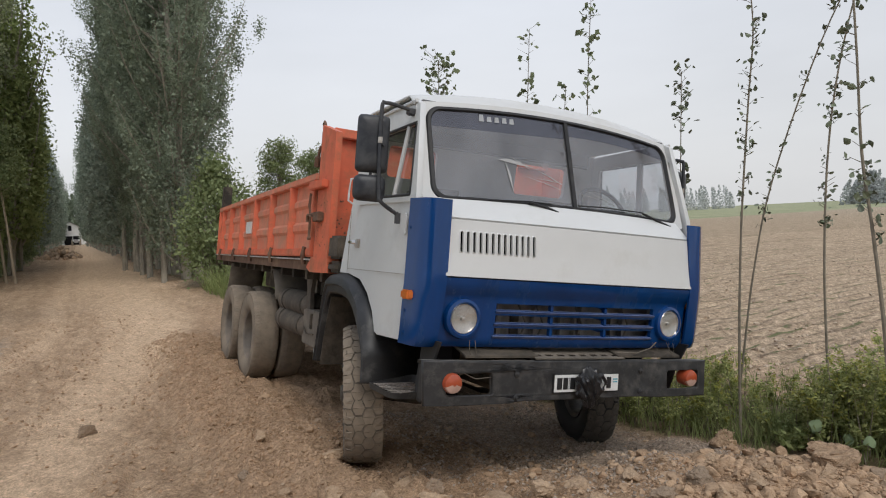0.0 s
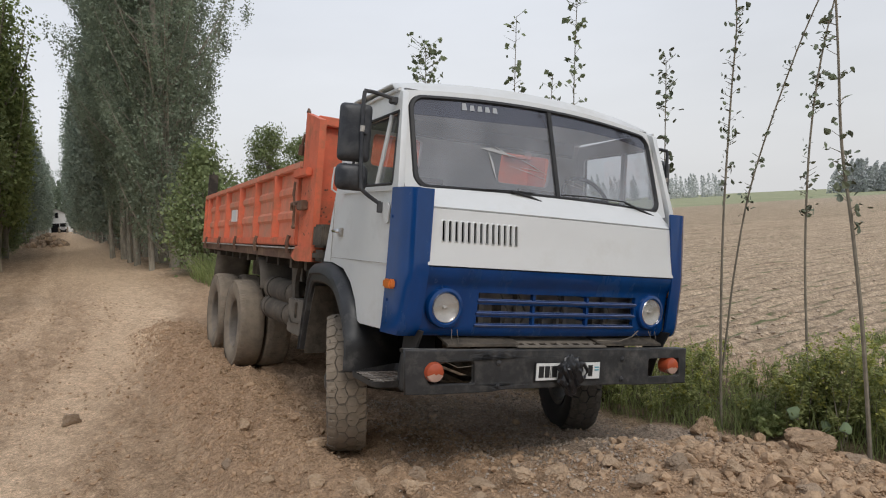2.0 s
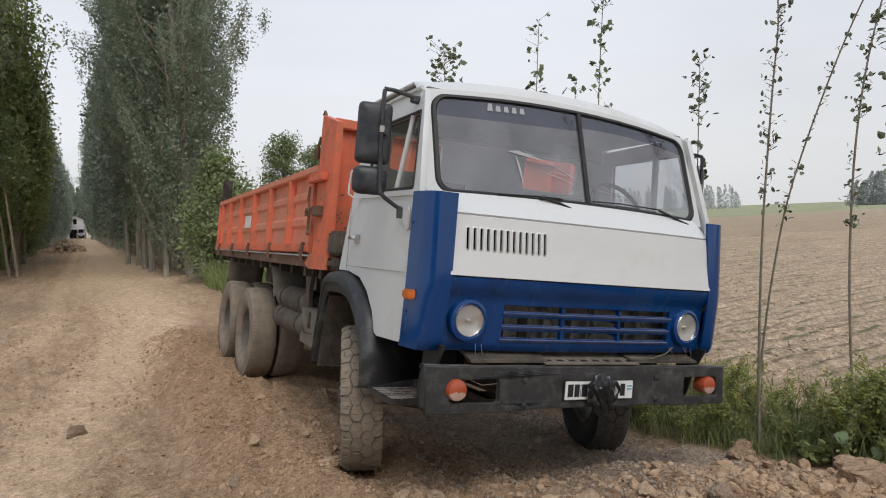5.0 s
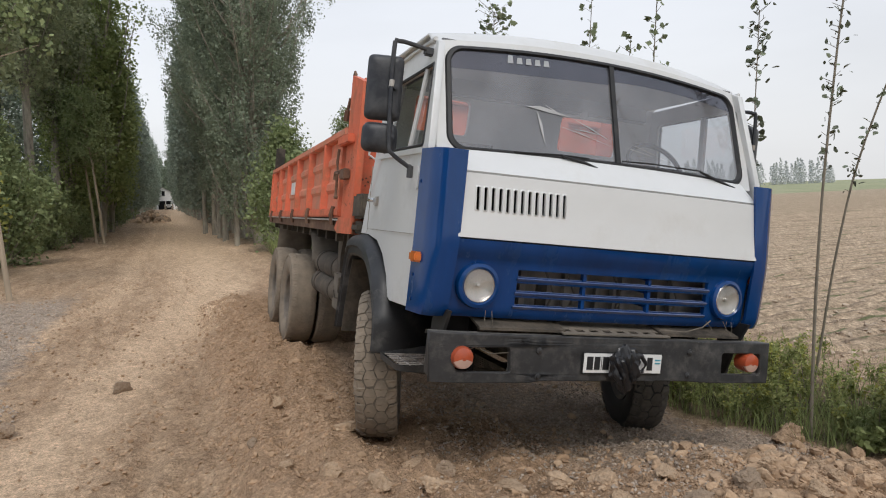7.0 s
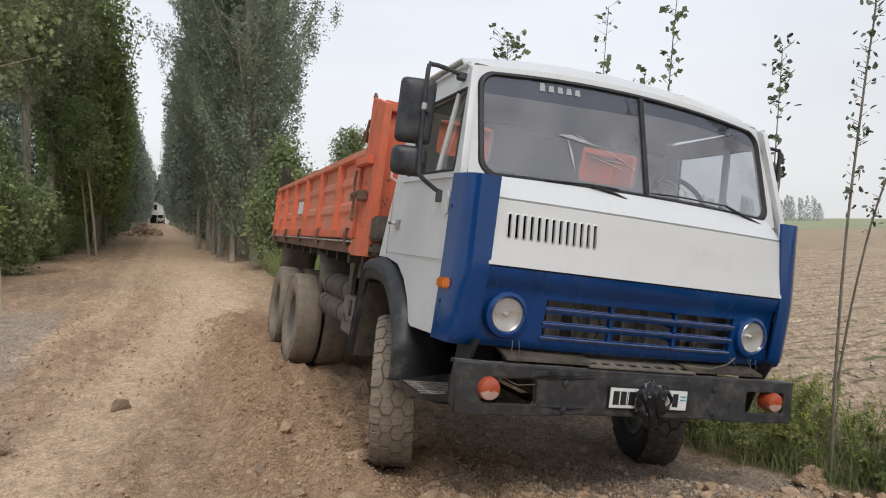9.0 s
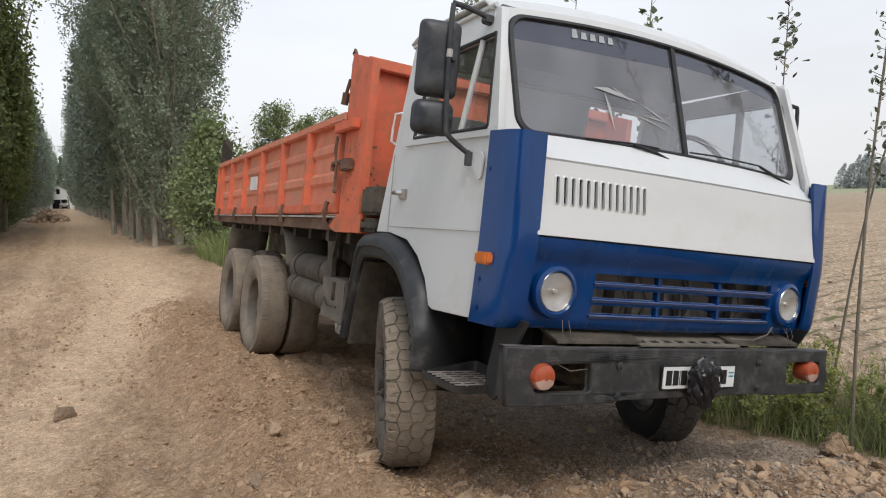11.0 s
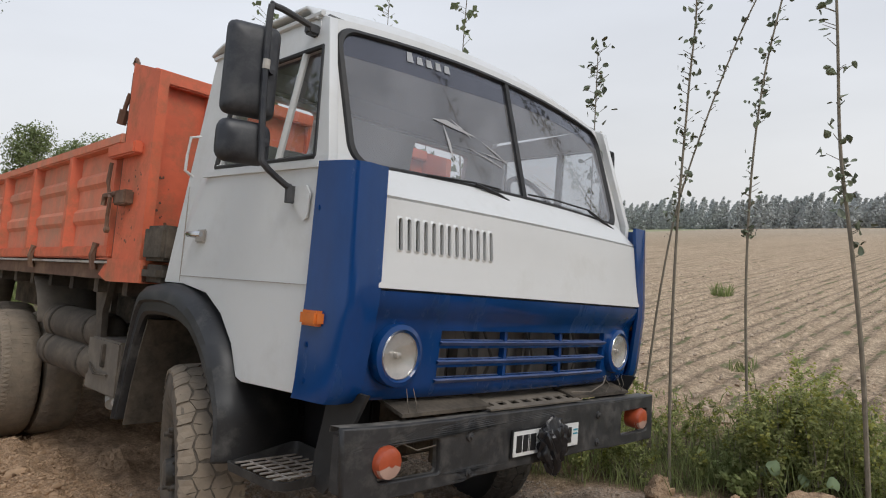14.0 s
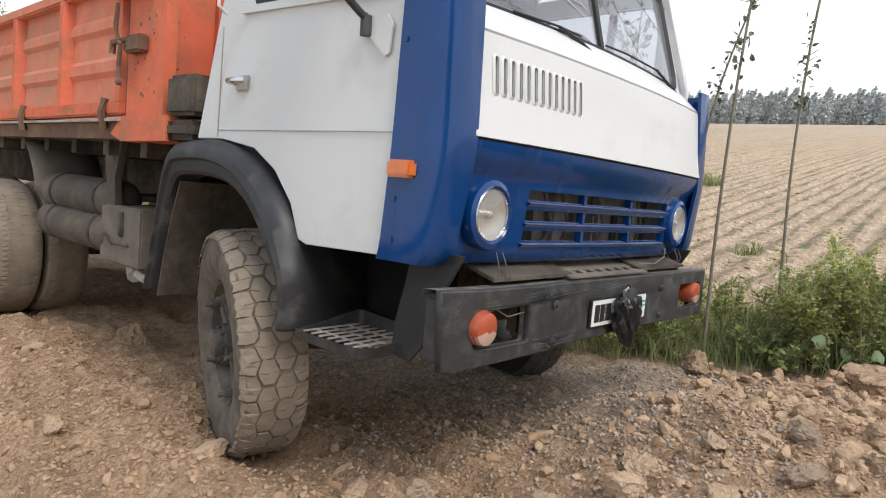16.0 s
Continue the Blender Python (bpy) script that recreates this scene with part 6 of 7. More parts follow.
def shrub(seed, h, r, n_clump, per, size, mat, label, group=""):
    rng = np.random.default_rng(seed)
    rnd = random.Random(seed)
    t = thing("shrub", Matrix(), label, "shrub", group)
    bm = bmesh.new()
    centers = []
    for k in range(n_clump):
        a = rnd.uniform(0, 2 * math.pi)
        u = rnd.random() ** 0.8
        rr = r * (0.35 + 0.65 * rnd.random()) * math.sin(math.pi * min(0.97, 0.2 + 0.75 * u)) * (0.75 + 0.5 * noise.noise((math.cos(a) * 1.5 + seed, math.sin(a) * 1.5, u * 3)))
        c = (rr * math.cos(a), rr * math.sin(a), 0.1 + h * u)
        centers.append(c)
        if k % 4 == 0:
            tube(bm, [(c[0] * 0.15, c[1] * 0.15, 0), (c[0] * 0.6, c[1] * 0.6, c[2] * 0.55), c], 0.022, 5, 0.006)
    part("branch", bm, M_STEM, t)
    c = np.repeat(np.array(centers), per, 0)
    off = rng.normal(size=(len(c), 3)) * np.array([0.2, 0.2, 0.26]) * (h / 4) ** 0.4
    p = c + off
    p[:, 2] = np.maximum(p[:, 2], 0.03)
    leaf_object("foliage", [leaves(p, size, rng)], mat, t)
    return t


DARK_POP = "tall dark green poplar with upright limbs beside the road"
pop_near = [poplar(11, 20, 3.2, 0.9, 250, 370, 0.088, M_POPLAR, DARK_POP, fill=22, stems=4), poplar(12, 18.5, 2.8, 1.0, 210, 340, 0.088, M_POPLAR, DARK_POP, fill=22, stems=4), poplar(18, 19, 2.5, 1.1, 170, 340, 0.088, M_POPLAR, DARK_POP, fill=22, stems=4)]
pop_far = [poplar(13, 18.5, 2.4, 1.0, 90, 70, 0.25, M_POPLAR_HAZE, DARK_POP), poplar(14, 17, 2.3, 1.1, 85, 70, 0.25, M_POPLAR_HAZE, DARK_POP)]
pop_tall = [poplar(15, 18, 2.5, 7.0, 120, 190, 0.14, M_POPLAR_L, "tall poplar with a bare pale trunk below", 0.24, fill=22), poplar(16, 17, 2.4, 5.4, 120, 190, 0.14, M_POPLAR_L, "tall poplar with a bare pale trunk below", 0.22, fill=22)]
pop_light = poplar(17, 8.0, 1.5, 1.0, 80, 160, 0.12, M_WILLOW, "light green feathery young poplar beside the road", 0.12)


def stand(ob, x, y, turn=0.0, k=1.0, sink=0.05):
    m = Matrix.Translation((x, y, height(x, y) - sink)) @ Matrix.Rotation(radians(turn), 4, "Z")
    ob.matrix_world = m
    ob.scale = (k, k, k)


def put(ob, used, x, y, turn, k=1.0):
    """Place the first tree itself, the following ones as copies."""
    if ob.name in used:
        m = Matrix.Translation((x, y, height(x, y) - 0.05)) @ Matrix.Rotation(radians(turn), 4, "Z")
        c = copy_thing(ob, m)
        c.scale = (k, k, k)
        return c
    used.add(ob.name)
    stand(ob, x, y, turn, k)
    return ob


rnd = random.Random(21)
used = set()
y = 27.5
k = 0
while y < 170:
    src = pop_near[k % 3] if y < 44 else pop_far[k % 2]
    put(src, used, 3.7 - 0.018 * (y - 28) + rnd.uniform(-0.25, 0.3), y, rnd.uniform(0, 360), rnd.uniform(0.92, 1.06))
    y += rnd.uniform(2.8, 3.8) if y < 60 else rnd.uniform(3.8, 5.2) if y < 100 else rnd.uniform(6, 8)
    k += 1
for y, x, s in ((25.5, -5.1, 1.0), (30.5, -4.7, 0.92), (35.5, -4.5, 1.06), (40.0, -4.8, 0.84), (45.0, -4.4, 1.02), (50.5, -4.5, 0.86)):
    put(pop_tall[k % 2], used, x, y, rnd.uniform(0, 360), s)
    k += 1
# unseen poplars behind the camera, added to darken reflections and block some sky
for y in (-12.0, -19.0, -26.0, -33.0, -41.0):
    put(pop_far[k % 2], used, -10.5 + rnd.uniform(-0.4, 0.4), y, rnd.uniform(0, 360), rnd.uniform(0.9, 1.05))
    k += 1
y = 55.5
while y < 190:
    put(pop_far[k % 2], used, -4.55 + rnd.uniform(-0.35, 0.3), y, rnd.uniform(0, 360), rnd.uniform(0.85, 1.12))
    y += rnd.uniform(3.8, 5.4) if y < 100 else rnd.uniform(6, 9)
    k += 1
for x, y, s in ((-3.3, 42.0, 1.75), (-3.5, 48.0, 1.6), (-4.1, 53.0, 1.5), (-4.1, 60.0, 1.35), (-4.0, 68.0, 1.4), (-4.0, 36.5, 1.15)):
    put(pop_light, used, x, y, rnd.uniform(0, 360), s)
# a second row behind the left one
for x, y, s in ((-8.6, 29.0, 0.62), (-9.0, 34.0, 0.7), (-8.4, 39.0, 0.66), (-8.8, 45.0, 0.75), (-8.2, 51.0, 0.7), (-10.5, 25.0, 0.55)):
    put(pop_far[k % 2], used, x, y, rnd.uniform(0, 360), s)
    k += 1
# shrubs
sh_r = shrub(31, 4.1, 1.6, 150, 60, 0.13, M_SHRUB, "dense light green shrub at the roadside")
stand(sh_r, 4.2, 23.2)
sh_r2 = shrub(32, 2.2, 1.3, 60, 45, 0.14, M_SHRUB, "low green roadside shrub", "low shrubs")
stand(sh_r2, 4.6, 19.6)
sh_l = shrub(33, 4.3, 2.0, 170, 60, 0.14, M_SHRUB, "large leafy shrub under the trees", "large shrubs")
sh_y = shrub(34, 3.6, 1.8, 130, 60, 0.12, M_SHRUB_Y, "yellow-green shrub at the road's edge", "large shrubs")
stand(sh_y, -5.0, 20.0)
stand(sh_l, -4.7, 23.6)
for ob, x, y, s in ((sh_l, -6.6, 21.5, 0.8), (sh_l, -5.3, 28.5, 0.95), (sh_y, -7.4, 17.5, 0.9), (sh_l, -5.4, 33.0, 0.8), (sh_y, -5.6, 38.0, 0.7), (sh_l, -8.0, 26.0, 0.75), (sh_y, -6.2, 16.6, 0.9)):
    c = copy_thing(ob, Matrix.Translation((x, y, height(x, y) - 0.05)) @ Matrix.Rotation(rnd.uniform(0, 6), 4, "Z"))
    c.scale = (s, s, s)
for x, y, s in ((-4.4, 31.0, 0.7), (-4.2, 36.0, 0.6), (-4.3, 41.0, 0.7), (-4.2, 47.0, 0.65), (-4.2, 54.0, 0.75), (-4.3, 62.0, 0.8)):
    c = copy_thing(sh_r, Matrix.Translation((x, y, height(x, y) - 0.05)) @ Matrix.Rotation(rnd.uniform(0, 6), 4, "Z"))
    c.scale = (s, s, s)
# low growth at the foot of the tree rows
for k in range(16):
    y = 30 + 4.2 * k
    for x in (-4.9, 4.7):
        c = copy_thing(sh_r2, Matrix.Translation((x + rnd.uniform(-0.3, 0.3), y + rnd.uniform(-1, 1), height(x, y) - 0.05)) @ Matrix.Rotation(rnd.uniform(0, 6), 4, "Z"))
        s = rnd.uniform(0.5, 0.85)
        c.scale = (s, s, s)
# bushy trees beyond the tipper
def bushy_tree(seed, h, r, lobes):
    """A round-headed tree: a short trunk, spreading limbs and a crown of uneven lobes."""
    rng = np.random.default_rng(seed)
    t = thing("bushy_tree", Matrix(), "round-headed bushy green tree beyond the field's edge", "tree", "bushy trees")
    bm = bmesh.new()
    tube(bm, [(0, 0, -0.2), (0.05, 0.04, h * 0.3), (0, 0.1, h * 0.75)], 0.15, 8, 0.05)
    part("trunk", bm, M_BARK, t, smooth=True)
    bm = bmesh.new()
    pos = []
    for k in range(lobes):
        a, u = rng.uniform(0, 2 * np.pi), rng.uniform(0.25, 0.93)
        d = r * math.sin(math.pi * (0.18 + 0.78 * u)) ** 0.7 * rng.uniform(0.25, 0.9)
        c = np.array([d * math.cos(a), d * math.sin(a), h * u])
        tube(bm, [(0, 0, h * (0.15 + 0.5 * u)), tuple(c * np.array([0.6, 0.6, 0.92])), tuple(c)], 0.04, 5, 0.008)
        w = rng.uniform(0.22, 0.5)
        pos.append(c + np.clip(rng.normal(size=(240, 3)), -1.6, 1.6) * np.array([w, w, w * 0.8]))
    part("limb", bm, M_BARK, t)
    leaf_object("crown", [leaves(np.concatenate(pos), 0.13, rng)], M_SHRUB, t)
    return t


for x, y, h, r, s in ((11.6, 42.0, 7.9, 1.5, 41), (13.9, 43.0, 7.4, 1.6, 42), (15.9, 44.0, 7.9, 1.5, 43)):
    stand(bushy_tree(s, h, r, 46), x, y)


LEAF_SHAPES = []
for k in range(5):
    bm = bmesh.new()
    rnd = random.Random(k)
    out = [bm.verts.new((x * 0.5, y * rnd.uniform(0.8, 1.15) * 0.5, 0.08 * abs(y) + 0.1 * x * x * rnd.uniform(-1, 1))) for x, y in ((-1, 0), (-0.75, 0.5), (-0.2, 0.72), (0.45, 0.4), (1, 0), (0.45, -0.4), (-0.2, -0.72), (-0.75, -0.5))]
    mid = [bm.verts.new((x, 0, -0.05)) for x in (-0.35, 0.1)]
    for i, j, c in ((0, 1, 0), (1, 2, 0), (2, 3, 1), (3, 4, 1), (4, 5, 1), (5, 6, 1), (6, 7, 0), (7, 0, 0)):
        bm.faces.new((out[i], out[j], mid[c]))
    bm.faces.new((out[2], mid[1], mid[0]))
    bm.faces.new((out[6], mid[0], mid[1]))
    me = bpy.data.meshes.new("leaf")
    bm.to_mesh(me)
    bm.free()
    me.materials.append(M_SAPLING_LEAF)
    LEAF_SHAPES.append(me)


def slender(seed, pts, r, foliage, label, size=0.12, spread=0.1, mat=None, n=60, single=False):
    """A thin young tree along given points, with leaves about its upper part."""
    rng = np.random.default_rng(seed)
    t = thing("sapling", Matrix.Translation(pts[0]), label, "sapling", "young trees by the field")
    rel = [tuple(np.subtract(p, pts[0])) for p in pts]
    line = []
    for i in range(len(rel) - 1):
        p0, p1, p2, p3 = (Vector(rel[max(0, min(len(rel) - 1, i + k))]) for k in (-1, 0, 1, 2))
        for j in range(5):
            u = j / 5
            line.append(0.5 * ((2 * p1) + (p2 - p0) * u + (2 * p0 - 5 * p1 + 4 * p2 - p3) * u * u + (3 * p1 - p0 - 3 * p2 + p3) * u ** 3))
    line.append(Vector(rel[-1]))
    line[0] -= Vector((0, 0, 0.08))
    bm = bmesh.new()
    tube(bm, line, r * 0.82, 7, r * 0.25)
    part("stem", bm, M_STEM, t, smooth=True)
    bm = bmesh.new()
    vs = []
    for k in range(n):
        u = foliage + (1 - foliage) * rng.random()
        q = u * (len(line) - 1)
        i = min(int(q), len(line) - 2)
        p = line[i].lerp(line[i + 1], q - i)
        a = rng.uniform(0, 2 * math.pi)
        ln = spread * rng.uniform(0.4, 1.2)
        e = p + Vector((math.cos(a) * ln, math.sin(a) * ln, ln * 0.6))
        tube(bm, [p, e], 0.003, 4, 0.002)
        for _ in range(rng.integers(1, 4)):
            vs.append(tuple(e + Vector(rng.normal(size=3) * 0.022)))
    tagged(part("twig", bm, M_STEM, t), kind="stuff")
    if single:
        for v in vs:
            ob = new("leaf", LEAF_SHAPES[int(rng.integers(5))])
            ob.parent = t
            k = size * rng.uniform(0.55, 1.2)
            ob.matrix_local = Matrix.Translation(v) @ Euler(rng.normal(size=3) * (0.9, 0.9, 3.0)).to_matrix().to_4x4() @ Matrix.Diagonal((k, k, k, 1))
    else:
        leaf_object("leaf", [leaves(vs, size, rng, 0.85, 0.5)], mat or M_SAPLING, t, kind="stuff")
    return t
YOUNG = "slender young poplar with sparse leaves"
slender(51, [(4.85, 3.55, -0.06), (4.86, 3.54, 0.9), (4.87, 3.5, 1.85), (4.9, 3.43, 2.84), (4.92, 3.38, 3.5), (4.88, 3.42, 4.15)], 0.016, 0.42, YOUNG + " beside the truck's nose", n=75, spread=0.06, size=0.052, single=True)
slender(52, [(5.64, 4.16, -0.05), (5.65, 4.08, 0.5), (5.69, 3.97, 1.36), (5.76, 3.8, 2.23), (5.91, 3.4, 3.44), (6.05, 3.0, 4.3), (6.1, 2.5, 5.3)], 0.015, 0.42, YOUNG + " leaning far over the weeds", n=90, spread=0.06, size=0.052, single=True)
slender(53, [(5.65, 3.24, -0.02), (5.65, 3.25, 0.5), (5.65, 3.26, 1.47), (5.66, 3.21, 2.48), (5.70, 3.09, 3.33), (5.78, 2.84, 4.3), (5.8, 2.45, 5.2)], 0.016, 0.38, YOUNG + " standing straight in the weeds", n=95, spread=0.06, size=0.052, single=True)
slender(54, [(4.78, 2.3, 0.1), (4.76, 2.34, 1.04), (4.75, 2.4, 1.74), (4.74, 2.46, 2.31), (4.74, 2.48, 2.95), (4.72, 2.5, 4.1), (4.68, 2.4, 5.1)], 0.019, 0.30, YOUNG + " by the rubble", n=60, spread=0.075, size=0.06, single=True)
slender(55, [(5.15, 4.5, -0.1), (5.12, 4.4, 1.0), (5.08, 4.3, 2.2), (5.05, 4.22, 3.3)], 0.013, 0.35, YOUNG + " behind the mirror", n=80, spread=0.08, size=0.062, single=True)
for k, (x, y, h, n, sp) in enumerate(((4.75, 8.5, 4.36, 110, 0.22), (5.6, 7.4, 4.6, 60, 0.11), (5.65, 6.2, 4.75, 60, 0.11), (5.7, 6.8, 3.7, 50, 0.11), (5.3, 9.6, 3.4, 40, 0.12), (5.8, 8.9, 3.3, 40, 0.1))):
    z = height(x, y)
    slender(60 + k, [(x, y, z), (x + 0.02, y, z + h * 0.35), (x + 0.06, y + 0.05, z + h * 0.7), (x + 0.02, y - 0.15, h)], 0.015, 0.45 if k else 0.7, YOUNG + " behind the truck", n=n, spread=sp, size=0.078)
for k, (x, y) in enumerate(((6.2, 1.0), (6.4, -0.6), (6.0, 10.8), (6.2, 12.4))):
    z = height(x, y)
    slender(70 + k, [(x, y, z), (x, y, z + 1.4), (x + 0.1, y, z + 2.8), (x + 0.2, y - 0.2, z + 3.9)], 0.015, 0.4, YOUNG + " at the field's edge", n=50, size=0.09)

# thin trees on the left verge
for k, (x, y, h, r, top) in enumerate(((-2.62, 15.3, 8.2, 0.055, 0.62), (-2.65, 34.2, 7.0, 0.07, 0.62), (-3.1, 35.6, 6.5, 0.07, 0.6))):
    z = height(x, y)
    rng = np.random.default_rng(80 + k)
    t = thing("young_tree", Matrix.Translation((x, y, z)), "thin young tree with a pale bare stem", "tree", "thin trees by the road")
    bm = bmesh.new()
    sway = -0.07 * h
    line = [(0, 0, -0.1), (sway * 0.25, 0.05, h * 0.3), (sway * 0.6, 0.1, h * 0.62), (sway, 0.0, h)]
    tube(bm, line, r, 8, r * 0.35)
    part("trunk", bm, M_POLE, t, smooth=True)
    cs = []
    for _ in range(120):
        u = top + (1 - top) * rng.random()
        a, rr = rng.uniform(0, 6.28), rng.uniform(0.1, 1.35) * (1.0 if k == 0 else 0.7)
        cs.append((sway * u + rr * math.cos(a), rr * math.sin(a), h * u + rng.normal() * 0.25))
    bm = bmesh.new()
    for c in cs[::5]:
        tube(bm, [(sway * c[2] / h * 0.9, 0, c[2] - 0.5), c], 0.02, 5, 0.006)
    part("limb", bm, M_POLE, t)
    c = np.repeat(np.array(cs), 45, 0)
    leaf_object("crown", [leaves(c + rng.normal(size=c.shape) * 0.2, 0.12, rng)], M_SHRUB, t)

# ---- weeds in the ditch ----
rng = np.random.default_rng(90)
stem_bm = bmesh.new()
chunks_d, chunks_y = [], []
count = 0


def clump_at(x, y):
    """How thickly the weeds stand at a place: bushes with gaps between."""
    return 0.5 + 0.9 * noise.noise((x * 1.25 + 0.7, y * 1.25, 5.0))


def weed_density(x, y):
    d = math.exp(-((x - (5.3 + 0.12 * math.sin(y))) / 0.5) ** 2)
    return d * min(1.0, max(0.12, clump_at(x, y)))


while count < 620:
    x, y = rng.uniform(4.35, 6.4), rng.uniform(-1.5, 12.5)
    if y < 4.0 and x < 4.9:
        if not (x > 4.72 and y > 2.6):
            continue
    if rng.random() > weed_density(x, y):
        continue
    if x < 4.62 and 3.2 < y:
        continue
    count += 1
    z = height(x, y)
    h = rng.uniform(0.7, 1.1) * (1.25 if rng.random() < 0.12 else 1.0) * (0.2 + 0.46 * min(1.0, max(0.0, clump_at(x, y)))) * (0.8 if x < 4.95 else 1.0)
    lx, ly = rng.normal() * 0.14 * h, rng.normal() * 0.14 * h
    tube(stem_bm, [(x, y, z - 0.02), (x + lx * 0.5, y + ly * 0.5, z + h * 0.5), (x + lx, y + ly, z + h)], 0.006, 4, 0.002)
    # side shoots, each with leaves along it and a paler tip
    for q in range(int(9 * h / 0.5) + 3):
        u0, a, ln = rng.uniform(0.12, 0.95), rng.uniform(0, 2 * np.pi), rng.uniform(0.06, 0.17) * (0.6 + h)
        base = np.array([x + lx * u0, y + ly * u0, z + h * u0])
        end = base + np.array([math.cos(a) * ln * 0.7, math.sin(a) * ln * 0.7, ln * 0.8])
        m = 24
        u = rng.random(m)
        p = base + (end - base) * u[:, None] + rng.normal(size=(m, 3)) * 0.014
        tip = (u > 0.62) & (u0 > 0.45)
        chunks_d.append(leaves(p[~tip], 0.034, rng, 0.5, level=0.6))
        (chunks_y if rng.random() < 0.55 else chunks_d).append(leaves(p[tip], 0.029, rng, 0.6, level=0.5))
part_ob = part("weed_stems", stem_bm, M_STEM)
tagged(part_ob, "thin stems of the ditch weeds", "weeds", kind="stuff")
tagged(leaf_object("weeds", chunks_d, M_WEED), "thick green weeds in the ditch beside the field", "weeds", kind="stuff")
tagged(leaf_object("weed_tips", chunks_y, M_SHRUB_Y), "yellow-green tips of the ditch weeds", "weeds", kind="stuff")


def blade_patch(n, xs, ys, hmin, hmax, rng, w=0.007):
    v, f = [], []
    for k in range(n):
        x, y = rng.uniform(*xs), rng.uniform(*ys)
        z, h, a = height(x, y), rng.uniform(hmin, hmax), rng.uniform(0, 6.28)
        dx, dy, bx, by = w * math.cos(a), w * math.sin(a), rng.normal() * 0.35 * h, rng.normal() * 0.35 * h
        i = len(v)
        v += [(x - dx, y - dy, z - 0.01), (x + dx, y + dy, z - 0.01), (x + bx * 0.4 + dx * 0.8, y + by * 0.4 + dy * 0.8, z + h * 0.6), (x + bx * 0.4 - dx * 0.8, y + by * 0.4 - dy * 0.8, z + h * 0.6),
              (x + bx + dx * 0.1, y + by + dy * 0.1, z + h), (x + bx - dx * 0.1, y + by - dy * 0.1, z + h)]
        f += [(i, i + 1, i + 2, i + 3), (i + 3, i + 2, i + 4, i + 5)]
    return np.array(v), np.array(f)


rng = np.random.default_rng(91)
grass = [blade_patch(2600, (4.55, 5.5), (3.1, 10.5), 0.08, 0.3, rng, 0.0035), blade_patch(1500, (4.85, 6.2), (1.2, 3.6), 0.08, 0.3, rng, 0.0035), blade_patch(420, (4.8, 6.0), (1.2, 5.5), 0.25, 0.55, rng, 0.004), blade_patch(300, (4.9, 5.9), (5.5, 10.0), 0.25, 0.5, rng, 0.005), blade_patch(900, (3.3, 4.8), (17.5, 22.0), 0.3, 0.9, rng, 0.012),
         blade_patch(350, (6.2, 7.4), (0, 10), 0.04, 0.14, rng), blade_patch(110, (17.85, 18.3), (7.35, 7.8), 0.15, 0.38, rng, 0.012), blade_patch(60, (9.0, 9.3), (4.2, 4.5), 0.06, 0.2, rng)]
tagged(leaf_object("grass", grass, M_GRASS), "green grass blades in the ditch and verge", "grass", kind="stuff")

# broad-leaved plant and a fern-like weed at the ditch's edge
t = thing("broad_leaf_plant", Matrix.Translation((4.72, 2.72, height(4.72, 2.72))), "low plant with large pale green leaves", "plant")
for k, (dx, dy, dz, s, a) in enumerate(((-0.02, 0.1, 0.24, 0.06, 0.3), (0.12, -0.22, 0.16, 0.05, 1.2), (0.2, -0.05, 0.12, 0.05, 2.5), (0.15, 0.2, 0.15, 0.045, 4.0))):
    bm = bmesh.new()
    ring = []
    for j in range(14):
        b = 2 * math.pi * j / 14
        q = s * (0.75 + 0.25 * math.cos(b)) * (1 + 0.08 * math.sin(5 * b))
        ring.append(bm.verts.new(Vector((dx, dy, dz)) + q * (math.cos(b + a) * Vector((0.64, -0.77, 0)) + math.sin(b + a) * Vector((0.5, 0.42, 0.76))) + Vector((0, 0, 0.012 * math.cos(2 * b)))))
    c = bm.verts.new((dx + 0.008, dy + 0.006, dz - 0.008))
    for j in range(14):
        bm.faces.new((c, ring[j], ring[(j + 1) % 14]))
    solid(part("broad_leaf", bm, M_BIGLEAF, t, smooth=True), 0.003)
    bm = bmesh.new()
    tube(bm, [(0.05, 0, 0), (dx * 0.6, dy * 0.6, dz * 0.7), (dx, dy, dz)], 0.006, 5, 0.004)
    part("leaf_stalk", bm, M_GRASS, t)
for k, (x, y) in enumerate(((4.72, 3.05), (4.9, 3.2))):
    rng = np.random.default_rng(95 + k)
    t = thing("green_weed", Matrix.Translation((x, y, height(x, y))), "bright green feathery weed at the ditch's edge", "weed", "feathery weeds")
    bm = bmesh.new()
    cs = []
    for j in range(9):
        a = rng.uniform(0, 6.28)
        e = (0.13 * math.cos(a), 0.13 * math.sin(a), rng.uniform(0.1, 0.24))
        tube(bm, [(0, 0, -0.01), (e[0] * 0.4, e[1] * 0.4, e[2] * 0.7), e], 0.004, 4, 0.002)
        for u in np.linspace(0.3, 1, 9):
            cs += [(e[0] * u + rng.normal() * 0.02, e[1] * u + rng.normal() * 0.02, e[2] * (0.4 + 0.6 * u)) for _ in range(3)]
    part("stalk", bm, M_GRASS, t)
    leaf_object("leaf", [leaves(cs, 0.045, rng, 0.6)], M_GRASS, t)

